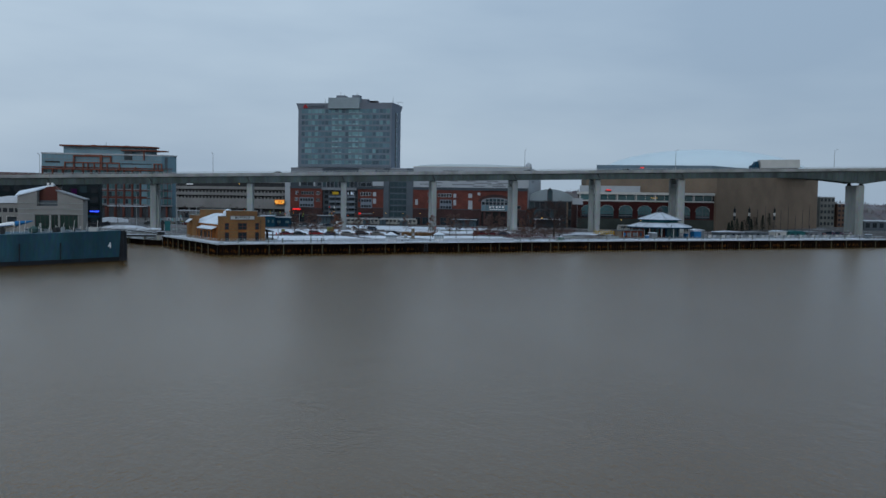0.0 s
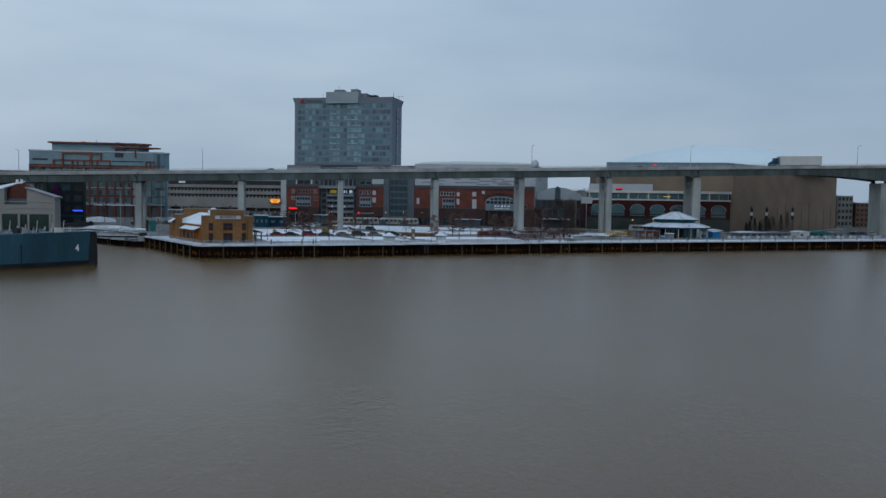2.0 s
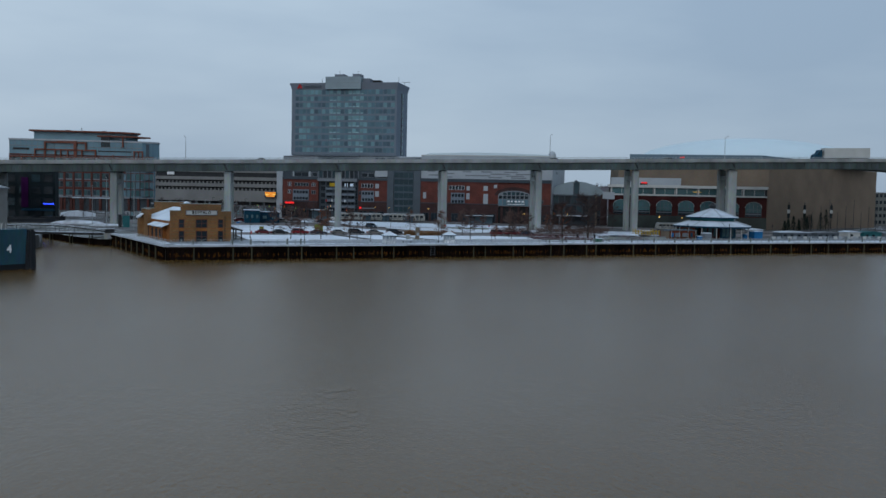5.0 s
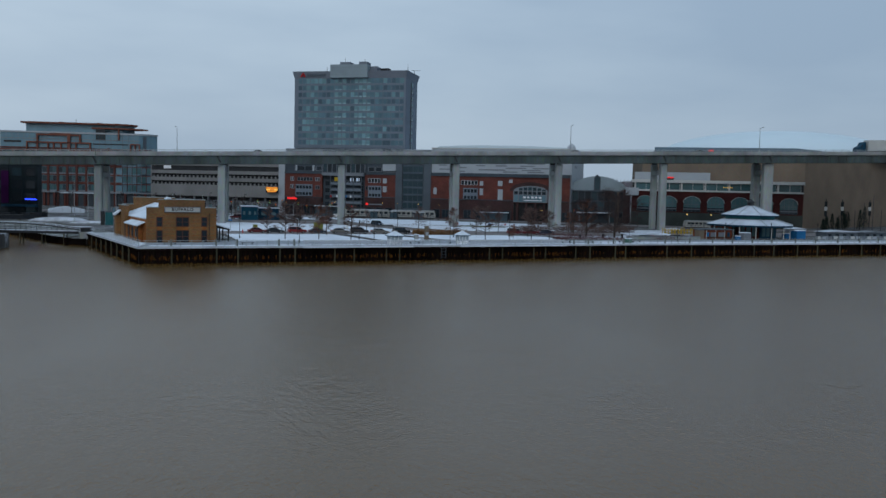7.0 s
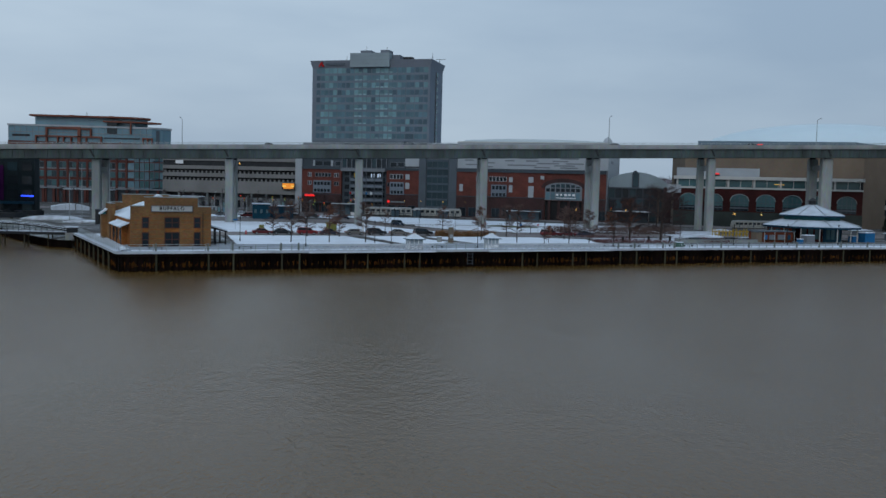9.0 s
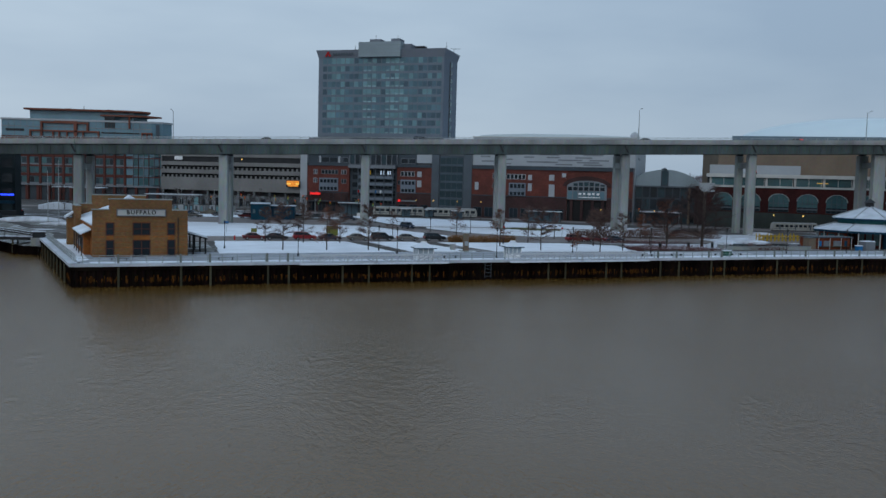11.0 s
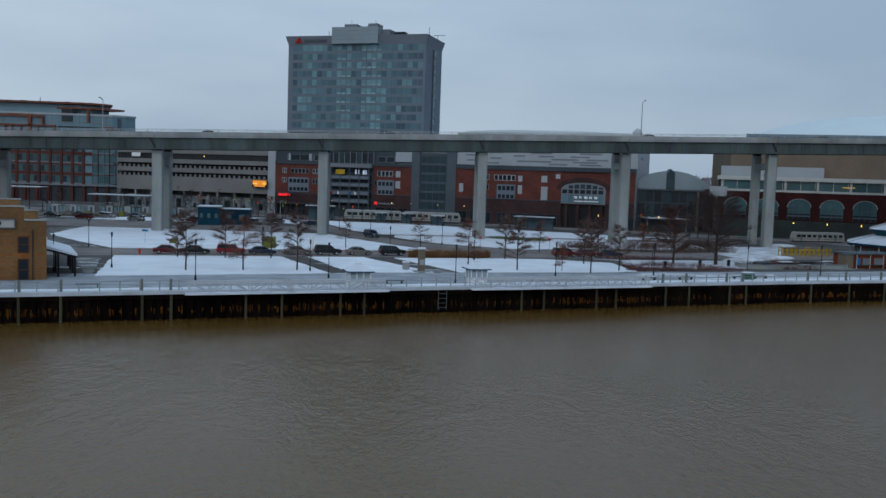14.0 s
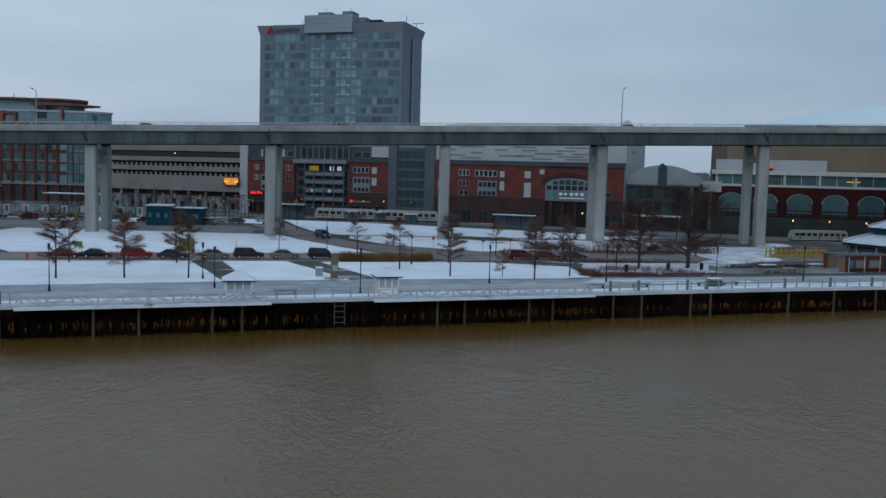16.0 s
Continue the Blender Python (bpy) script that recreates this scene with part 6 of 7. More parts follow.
def kiosk(x, y, k, rz=14):
    t = thing("booth", "small white glazed booth with a snowy hipped roof", "booth", pose(x, y, GZ, 0, 0, rz), "booths on the promenade")
    w = 2.35 * k
    part("base", Shape().box(0, 0, -0.25, w, w, 0.95), WHITE, t)
    part("glazing", Shape().box(0, 0, 0.7, w - 0.1, w - 0.1, 1.15), PALE_GLASS, t)
    for i in range(4):
        part("mullion", Shape().box((i / 3 - 0.5) * w, -w / 2, 0.7, 0.12, 0.1, 1.15), WHITE, t)
    for ax, ay in ((-0.5, 0.5), (0.5, 0.5), (0.5, 0), (-0.5, 0)):
        part("mullion", Shape().box(ax * w, ay * w, 0.7, 0.1, 0.1, 1.15), WHITE, t)
    part("eave_board", Shape().box(0, 0, 1.85, w + 0.85, w + 0.85, 0.14), NAVY, t, "dark eaves board")
    rf = part("roof", Shape().box(0, 0, 1.99, w + 0.8, w + 0.8, 0.85, 0, 0.16), SNOW_ROOF, t, "snowy hipped roof")
    part("roof_cap", Shape().box(0, 0, 2.82, 0.7, 0.7, 0.14), WHITE, rf)


kiosk(26.2, 276.2, 1.1)
kiosk(41.7, 283.0, 0.96)


def pylon(x, y):
    t = thing("information_pylon", "grey stone information pylon on the lawn", "pylon", pose(x, y, GZ, 0, 0, 14))
    part("shaft", Shape().box(0, 0, 0, 0.9, 0.8, 3.4, 0, 0.96), BROWN_WALL, t)
    part("panel", Shape().span(-0.35, 0.35, -0.45, -0.40, 1.1, 1.9), GREY_PANEL, t)
    part("cap", Shape().box(0, 0, 3.4, 1.05, 0.95, 0.25), SNOW_ROOF, t)
    part("plinth", Shape().box(0, 0, -0.05, 2.4, 1.6, 0.25), CONCRETE, t)


pylon(34.7, 294.6)
crate(32.5, 297.2, 0.9, 0.7, 1.3, CONCRETE, "squat grey utility cabinet on the snow", "utility_cabinet", 14, "cabinet")


def bench(x, y, rz=14):
    t = thing("bench", "low dark backless bench on the promenade", "bench", pose(x, y, GZ + 0.03, 0, 0, rz), "benches on the promenade")
    for ly in (-0.17, 0.0, 0.17):
        part("seat_plank", Shape().box(0, ly, 0.4, 2.6, 0.14, 0.07), SLATE, t)
    for lx in (-1.0, 1.0):
        part("leg", Shape().box(lx, 0, 0, 0.1, 0.45, 0.4), DARK, t)


for s_ in (6.0, 21.0, 57.5, 96.5, 103, 113, 117):
    m = inland(s_, 3.6)
    bench(m.translation.x, m.translation.y, 18)


def lamp_post(x, y, h=4.6, lit=False, wide=1.0):
    t = thing("street_lamp", "slim black promenade lamp post", "street lamp", pose(x, y, GZ, 0, 0, 14), "promenade lamps")
    part("base", Shape().lathe(0, 0, [(0.15, 0), (0.12, 0.5), (0.06, 0.7)], 8), BLACK, t)
    part("pole", Shape().tube((0, 0, 0.6), (0, 0, h - 0.5), 0.06, 0.045, 6), BLACK, t)
    part("lantern", Shape().lathe(0, 0, [(0.07 * wide, h - 0.5 * wide), (0.13 * wide, h - 0.35 * wide), (0.12 * wide, h)], 8), LAMP_Y if lit else DARK, t)
    part("cap", Shape().lathe(0, 0, [(0.2, h), (0.05, h + 0.2)], 8), BLACK, t)


for x, y, h in ((5.9, 277.5, 5.0), (22.0, 283.7, 4.6), (38.8, 281.6, 5.0), (54.5, 294.1, 4.8), (70.6, 298.6, 4.8), (18.8, 291.5, 4.4), (8.2, 318.2, 4.4), (-22.5, 322.4, 4.6), (30.0, 332.5, 4.4),
                (25.0, 383.0, 4.6), (41.0, 352.0, 4.4), (16.6, 395, 5.2), (86.5, 301.5, 4.8), (101, 306.5, 4.8), (116, 311, 4.8), (131, 315.5, 4.8), (147, 320, 4.8), (98, 345, 5.0),
                (44.5, 316.0, 4.4), (-8.0, 289.0, 4.8), (-13.5, 283, 4.8), (163, 326, 4.8), (180, 331, 4.8), (197, 336, 4.8)):
    lamp_post(x, y, h)
for x, y in ((146.3, 412.5), (154.8, 409.5), (163.2, 406.5), (171.5, 403.5), (92, 425), (112, 430)):
    lamp_post(x, y, 5.0, True)
for x, y in ((11, 446.5), (30, 440), (36, 437.5), (44, 434), (52, 431)):
    lamp_post(x, y, 6.4, True, 0.7)


# ---- vehicles ----
PAINT = {}


def paint(name, col, metal=0.2):
    if name not in PAINT:
        PAINT[name] = mat(name + "_car_paint", col, 0.3, metal, 0.1, 0.8)
    return PAINT[name]


WHEEL = Shape().tube((0, -0.11, 0), (0, 0.11, 0), 0.33, n=14).mesh("wheel", RUBBER)
HUB = Shape().tube((0, -0.125, 0), (0, 0.125, 0), 0.2, n=10).mesh("rim", RIM)
TAIL = glow("tail_lamp", (0.5, 0.01, 0.01), 0.15)


def car(x, y, rz, col, kind, label, snow=False, z=GZ + 0.02):
    """kind: saloon, suv or van."""
    t = thing("car", label, "car", pose(x, y, z, 0, 0, rz), "parked cars")
    if kind == "saloon":
        low = [(-2.3, 0.32), (2.25, 0.28), (2.32, 0.6), (2.15, 0.78), (0.95, 0.92), (-1.55, 0.98), (-2.25, 0.92), (-2.35, 0.6)]
        cab = [(-1.75, 0.95), (1.15, 0.9), (0.35, 1.38), (-0.95, 1.42)]
        w0, w1 = 0.9, 0.68
    elif kind == "suv":
        low = [(-2.3, 0.38), (2.25, 0.36), (2.34, 0.75), (2.2, 0.98), (1.0, 1.08), (-2.2, 1.12), (-2.36, 0.8)]
        cab = [(-2.2, 1.08), (1.25, 1.05), (0.5, 1.66), (-1.95, 1.72)]
        w0, w1 = 0.94, 0.76
    else:
        low = [(-2.6, 0.4), (2.5, 0.36), (2.6, 0.8), (2.3, 1.05), (1.6, 1.2), (-2.6, 1.3)]
        cab = [(-2.55, 1.25), (1.75, 1.18), (0.9, 2.0), (-2.5, 2.1)]
        w0, w1 = 0.98, 0.86
    s = Shape()
    n = len(low)
    vs = [(px, sy * w0 * (0.93 if (k in (0, 1)) else 1.0), pz) for sy in (-1, 1) for k, (px, pz) in enumerate(low)]
    s.add(vs, [tuple(range(n)), tuple(range(2 * n - 1, n - 1, -1))] + [(i, n + i, n + (i + 1) % n, (i + 1) % n) for i in range(n)])
    body = part("body", s, col, t)
    g = Shape()
    m = len(cab)
    vs = [(px, sy * (w0 - 0.04 if pz < 1.3 else w1), pz) for sy in (-1, 1) for px, pz in cab]
    g.add(vs, [tuple(range(m)), tuple(range(2 * m - 1, m - 1, -1))] + [(i, m + i, m + (i + 1) % m, (i + 1) % m) for i in range(m)])
    part("cabin_glass", g, GLASS_D, t, "dark glazed cabin")
    (x2, z2), (x3, z3) = cab[2], cab[3]
    r = Shape()
    r.profile([(x3 - 0.08, z3 - 0.03), (x2 + 0.1, z2 - 0.05), (x2 - 0.02, z2 + 0.04), (x3 + 0.05, z3 + 0.05)], -w1 - 0.02, w1 + 0.02)
    part("roof", r, SNOW_ROOF if snow else col, t)
    for sy in (-1, 1):
        for xa, za, xb, zb in ((cab[1][0], cab[1][1], x2, z2), (cab[0][0], cab[0][1], x3, z3), (-0.3, 1.0, -0.35, z3 - 0.02)):
            part("pillar", Shape().tube((xa, sy * (w0 - 0.03), za), (xb, sy * (w1 + 0.01), zb), 0.05, n=4), col, t)
    for wx in (-1.42, 1.42):
        for wy in (-w0 + 0.1, w0 - 0.1):
            w = part("wheel", WHEEL, None, t)
            w.matrix_basis = pose(wx, wy, 0.33)
            part("rim", HUB, None, w)
    for sy in (-0.62, 0.62):
        part("headlight", Shape().box(2.28, sy, 0.62, 0.12, 0.4, 0.16), WHITE, t)
        part("tail_light", Shape().box(-2.32, sy, 0.72, 0.1, 0.36, 0.18), TAIL, t)
    return t


RD, BK, TN, GY, NV, SV = paint("red", (0.24, 0.012, 0.015)), paint("black", (0.015, 0.017, 0.02)), paint("champagne", (0.17, 0.155, 0.14)), paint("graphite", (0.07, 0.075, 0.08)), paint("navy", (0.012, 0.03, 0.06)), paint("silver", (0.35, 0.37, 0.39))
MR = paint("maroon", (0.12, 0.012, 0.015))
for x, y, c, k, lb in ((-6.6, 313.3, MR, "saloon", "dark red saloon parked on the road"), (-2.3, 314.3, BK, "saloon", "black saloon parked on the road"), (3.3, 315.2, RD, "suv", "bright red estate car parked on the road"),
                       (8.4, 316.2, NV, "saloon", "dark blue saloon parked on the road"), (14.2, 318.2, TN, "saloon", "champagne saloon parked on the road"), (19.2, 319.2, BK, "suv", "black estate car parked on the road"),
                       (24.6, 320.6, TN, "saloon", "pale champagne saloon parked on the road"), (30.4, 321.8, BK, "suv", "black off-roader parked on the road"),
                       (62.8, 328.9, MR, "suv", "maroon estate car parked on the road"), (67.4, 330.2, MR, "saloon", "maroon saloon parked on the road"), (72.2, 331.5, NV, "saloon", "dark navy saloon parked on the road")):
    car(x, y, 14, c, k, lb)
car(25.6, 368.5, -60, NV, "suv", "dark blue car on the side road")
r = random.Random(21)
for k in range(16):
    r.uniform(-0.8, 0.8)
    car(-70 + 5.2 * k + r.uniform(-1, 1), 408 + 9 * (k % 3) + r.uniform(-2, 2), r.choice((-20, 160, 70)), r.choice((BK, GY, SV, NV, MR, TN)), r.choice(("saloon", "suv")), "car parked in the yard behind the highway", k % 4 == 0)
for k in range(7):
    car(205 + 6.2 * k, 362 + 3.2 * k, 100, r.choice((BK, GY, SV, NV)), r.choice(("saloon", "suv")), "car parked in the lot by the arena", k % 2 == 0)
for x, kind in ((-12, "saloon"), (29, "suv"), (92, "saloon"), (136, "saloon"), (-70, "saloon")):
    car(x, near_y(x) + 1.0, AY, r.choice((BK, GY, NV)), kind, "dark car on the elevated highway", False, low_z(x) + 2.76)


def tram(m, n_cars, label):
    t = thing("tram", label, "tram", m)
    for k in range(n_cars):
        x0 = 20.6 * k
        s = Shape()
        s.profile([(x0, 0.6), (x0 + 20, 0.6), (x0 + 20.2, 1.6), (x0 + 19.7, 3.5), (x0 + 0.3, 3.5), (x0 - 0.2, 1.6)], -1.3, 1.3)
        part("car_body", s, TRAM, t, "off-white tram car")
        part("roof", Shape().span(x0 + 0.5, x0 + 19.5, -1.1, 1.1, 3.5, 3.8), GREY_PANEL, t)
        part("skirt", Shape().span(x0 + 0.5, x0 + 19.5, -1.2, 1.2, 0.15, 0.6), DARK, t)
        part("stripe", Shape().span(x0 + 0.2, x0 + 19.8, -1.34, -1.3, 1.25, 1.4), NAVY, t)
        for i in range(9):
            part("window", Shape().span(x0 + 1.0 + 2.1 * i, x0 + 2.5 + 2.1 * i, -1.36, -1.28, 1.9, 2.9), GLASS_D, t)
        for i in (2.6, 9.6, 16.4):
            part("door", Shape().span(x0 + i, x0 + i + 0.5, -1.37, -1.3, 0.8, 3.0), SLATE, t)


tram(pose(15.0, 450.5, GZ, 0, 0, -6) @ Matrix.Scale(0.92, 4), 2, "two-car off-white tram standing at the street stop")
tram(pose(141.4, 402.5, GZ - 0.1, 0, 0, 6) @ Matrix.Scale(0.76, 4), 1, "off-white tram in front of the arena")

# ---- trees and shrubs ----
def tree_parts(seed, h, spread, twigs, leaves, leaf_mat, twig_mat, droop=0.1, clear=0.28, rounded=0.0, girth=1.0):
    """A tapered trunk with limbs, a cloud of fine twigs, and some clinging leaves."""
    r = random.Random(seed)
    tr, tw, lf = Shape(), Shape(), Shape()
    top = Vector((r.uniform(-0.2, 0.2), r.uniform(-0.2, 0.2), h))
    base_r = 0.0155 * h * girth
    pts = [Vector((0, 0, -0.1)), Vector((r.uniform(-0.1, 0.1), r.uniform(-0.1, 0.1), h * 0.35)), Vector((r.uniform(-0.2, 0.2), r.uniform(-0.2, 0.2), h * 0.7)), top]
    rad = [base_r, base_r * 0.75, base_r * 0.4, base_r * 0.08]
    for a, b, r0, r1 in zip(pts, pts[1:], rad, rad[1:]):
        tr.tube(a, b, r0, r1, 7, False)

    def at(k):
        k = min(0.999, k) * 3
        i = int(k)
        return pts[i].lerp(pts[i + 1], k - i)

    ends = []
    n = int(14 + h * 1.6)
    for i in range(n):
        k = clear + (1 - clear) * (i + r.random()) / n
        a = r.uniform(0, 2 * math.pi)
        q = (k - clear) / (1 - clear)
        ln = spread * ((1 - rounded) * (1.0 - 0.75 * q) + rounded * (0.35 + 0.65 * math.sin(math.pi * min(1, 0.15 + 0.85 * q)))) * r.uniform(0.65, 1.1)
        p = at(k)
        d = Vector((math.cos(a), math.sin(a), (r.uniform(0.05, 0.5) + 0.5 * k if girth > 1 or rounded else r.uniform(0.0, 0.3) + 0.35 * k) - droop)).normalized()
        mid = p + d * ln * 0.55
        e = p + Vector((d.x, d.y, d.z * 0.75)) * ln
        rr = base_r * 0.32 * (1.1 - 0.7 * k)
        tr.tube(p, mid, rr, rr * 0.6, 5, False)
        tr.tube(mid, e, rr * 0.6, rr * 0.15, 4, False)
        ends.append((p, mid, e))
    for i in range(twigs):
        p, mid, e = r.choice(ends)
        k = r.random() ** 0.6
        o = p.lerp(mid, k * 2) if k < 0.5 else mid.lerp(e, k * 2 - 1)
        d = (e - p).normalized() + Vector((r.gauss(0, 0.55), r.gauss(0, 0.55), r.gauss(0.12, 0.4)))
        q = o + d.normalized() * r.uniform(0.35, 1.1) * spread * 0.36
        tw.tube(o, q, (0.008 + 0.0008 * h) * (0.8 if girth > 1 else 0.68), 0.003, 3, False)
    for i in range(leaves):
        p, mid, e = r.choice(ends)
        o = p.lerp(e, r.uniform(0.3, 1.08)) + Vector((r.gauss(0, 0.3), r.gauss(0, 0.3), r.gauss(0, 0.22)))
        s = r.uniform(0.03, 0.065)
        a = Vector((r.gauss(0, 1), r.gauss(0, 1), r.gauss(0, 1))).normalized() * s
        b = a.orthogonal().normalized() * s * 0.8
        lf.quad(o - a, o - b, o + a, o + b)
    out = [("trunk", tr.mesh("trunk", BARK)), ("crown", tw.mesh("crown", twig_mat))]
    if leaves:
        out.append(("leaves", lf.mesh("leaves", leaf_mat)))
    return out


KIND = {
    "oak_bare": tree_parts(1, 7.8, 2.9, 2900, 500, LEAF_R, TWIG, -0.12, 0.22),
    "oak_russet": tree_parts(2, 7.6, 2.8, 1600, 4000, LEAF_O, TWIG, 0.2, 0.2),
    "thin": tree_parts(4, 5.6, 1.8, 1100, 800, LEAF_R, TWIG),
    "big": tree_parts(5, 12.6, 7.4, 3900, 700, LEAF_R, TWIG_D, -0.12, 0.16, 0.85, 1.9),
    "big_russet": tree_parts(6, 11.5, 5.4, 3800, 5200, LEAF_O, TWIG_D, -0.3, 0.18, 0.9, 1.5),
    "street": tree_parts(8, 8.8, 3.4, 1300, 0, LEAF_R, TWIG_D, -0.35, 0.2, 0.7),
}


def tree(x, y, kind, label, k=1.0, turn=0, group="young trees on the lawn"):
    t = thing("tree", label, "tree", pose(x, y, GZ, 0, 0, turn) @ Matrix.Scale(k, 4), group)
    for nm, me in KIND[kind]:
        part(nm, me, None, t)


BARE, RUSS = "young bare oak with level branches on the snow", "young oak that keeps russet leaves"
for i, (x, y, kd, k) in enumerate(((2.1, 288.6, "oak_bare", 1.0), (9.6, 290.4, "oak_russet", 1.0), (16.9, 292.0, "oak_bare", 1.0), (3.8, 307.8, "oak_bare", 0.95), (10.9, 309.0, "oak_bare", 0.9), (-3.5, 307.0, "oak_bare", 0.85), (42.8, 308.2, "oak_russet", 0.98), (49.8, 301.0, "oak_bare", 1.0),
                                   (63.4, 315.2, "oak_bare", 0.95), (61.2, 300.4, "oak_bare", 0.95), (66.7, 304.4, "oak_bare", 0.9), (35.5, 327.5, "thin", 1.25), (57.0, 302.0, "oak_russet", 0.5),
                                   (59.5, 338.0, "thin", 1.1), (72.0, 340.5, "oak_bare", 0.9), (77.5, 322, "thin", 1.1), (21.5, 335, "thin", 1.0),
                                   (82, 344, "oak_russet", 0.8), (50.3, 319.6, "oak_bare", 0.95))):
    tree(x, y, kd, RUSS if "russet" in kd else BARE, k, 37 * i)
tree(88.6, 320.4, "big", "large bare spreading tree on the snowy bank", 0.92, 10, "large trees by the promenade")
tree(80.2, 318.6, "big_russet", "broad tree with a few clinging russet leaves", 0.82, 80, "large trees by the promenade")
for i, (x, y) in enumerate(((97, 372), (110, 396), (117, 409), (92, 398), (123, 402), (104, 366), (94, 384), (131, 404))):
    tree(x, y, "street", "bare street tree behind the highway", 0.95 + 0.12 * (i % 3), 50 * i, "street trees")
for i, (x, y) in enumerate(((206, 408), (226, 436))):
    tree(x, y, "street", "bare street tree near the brown masonry wall", 0.6 + 0.1 * (i % 3), 70 * i, "street trees")
for i in range(9):
    tree(-128 + 9.5 * i, 440 + 14 * (i % 2), "street", "bare street tree in the yard", 0.85, 40 * i, "street trees")


def conifer(x, y, h, seed):
    r = random.Random(seed)
    t = thing("conifer", "dark narrow evergreen in front of the arena", "tree", pose(x, y, GZ), "evergreens")
    part("trunk", Shape().tube((0, 0, -0.1), (0, 0, h * 0.9), 0.16, 0.04, 6), BARK, t)
    s = Shape()
    for i in range(420):
        k = r.random() ** 0.8
        rad = (0.25 * h) * (1 - k) * r.uniform(0.35, 1.0) + 0.08
        a = r.uniform(0, 2 * math.pi)
        o = Vector((rad * math.cos(a), rad * math.sin(a), 0.4 + (h - 0.4) * k))
        u = Vector((math.cos(a), math.sin(a), -0.5)) * r.uniform(0.25, 0.5)
        w = Vector((-math.sin(a), math.cos(a), r.uniform(-0.3, 0.3))) * r.uniform(0.12, 0.28)
        s.quad(o - u * 0.3, o + w, o + u, o - w)
    part("crown", s, PINE, t)


for i, (x, y, h) in enumerate(((195, 398, 5.5), (199.5, 402, 6.5), (203, 404, 5.0), (210, 412, 7.5), (218, 424, 6.0), (222, 420, 8), (229, 440, 6.5), (234, 436, 9), (192.5, 396, 4.6), (240, 450, 7))):
    conifer(x, y, h, 60 + i)


def thicket(name, pts, label, cat, material, count, size, seed, z=GZ, lean=0.3):
    """Many thin stems or blades within rough patches."""
    r = random.Random(seed)
    s = Shape()
    for i in range(count):
        cx, cy, rx, ry = r.choice(pts)
        a, q = r.uniform(0, 2 * math.pi), math.sqrt(r.random())
        x, y = cx + rx * q * math.cos(a), cy + ry * q * math.sin(a)
        h = size * r.uniform(0.5, 1.15)
        lx, ly = r.gauss(0, lean) * h, r.gauss(0, lean) * h
        w = 0.016 + 0.012 * r.random()
        s.tube((x, y, z), (x + lx * 0.5, y + ly * 0.5, z + h * 0.6), w, w * 0.8, 3, False)
        s.tube((x + lx * 0.5, y + ly * 0.5, z + h * 0.6), (x + lx, y + ly, z + h), w * 0.8, w * 0.25, 3, False)
    return solo(name, s, material, label, cat, kind="stuff")


thicket("shrubs", [(76, 314.5, 3, 1.2), (82, 314.5, 5, 1.0), (99, 321, 5, 1.2), (74, 327, 6, 1.2), (84, 329, 6, 1.0), (70.5, 310, 1.6, 1.8), (101, 317, 5, 1), (108, 322, 4, 1), (103, 326, 4, 1.2)],
        "low bare red-twigged shrubs poking through snow", "shrub", SHRUB, 2000, 0.9, 31, GZ, 0.75)
thicket("shrubs", [(74, 307.5, 3.5, 1.2), (79.5, 308.6, 4, 1.2), (85.5, 310, 4, 1.3), (70, 306, 1.6, 1.6), (78, 328, 6, 1.2), (97, 316, 5, 1.0)],
        "low purplish brown shrubs along a footpath", "shrub", SHRUB, 2200, 0.7, 35, GZ, 0.8)
thicket("shrubs", [(86, 348, 10, 2), (98, 352, 7, 3), (72, 352, 6, 1.4), (90, 362, 8, 3), (106, 372, 6, 3)], "tangled bare brown bushes under the highway", "shrub", TWIG, 3600, 1.7, 32, GZ, 0.7)
thicket("dry_grass", [(36, 319.4, 2.5, 0.7), (39, 320.2, 3.0, 0.7), (43, 321.3, 3.0, 0.7), (34.4, 319.0, 1.2, 0.7), (46.5, 322.2, 1.5, 0.6)], "tall orange-brown ornamental grass by the road", "grass", STRAW, 2600, 1.4, 33, GZ + 0.05)
thicket("hedge", [(93.6, 316.6, 1.2, 0.8), (103.2, 318.6, 2.6, 0.6), (107.4, 319.8, 2.2, 0.6), (96.5, 316.2, 1.4, 0.5)], "dark clipped hedge behind the planter wall", "hedge", HEDGE, 2400, 0.9, 34)

# ---- yard clutter ----
def shed(x, y, w, d, h, rz, mt, label, windows=3):
    t = thing("site_cabin", label, "cabin", pose(x, y, GZ, 0, 0, rz), "site cabins")
    part("wall", Shape().span(0, w, 0, d, 0, h), mt, t)
    part("roof", Shape().span(-0.2, w + 0.2, -0.2, d + 0.2, h, h + 0.25), SNOW_ROOF, t)
    for i in range(windows):
        window(t, w * (i + 0.5) / windows, h * 0.4, w / windows * 0.42, h * 0.26, GLASS_L, NAVY, 0.0)


shed(-20.6, 398.5, 5.6, 9, 4.7, 8, CABIN_TEAL, "teal-blue two-storey site cabin with snowy roof")
shed(-15.4, 403.5, 7.2, 5, 4.1, 2, NAVY, "dark blue site cabin with snowy roof", 2)


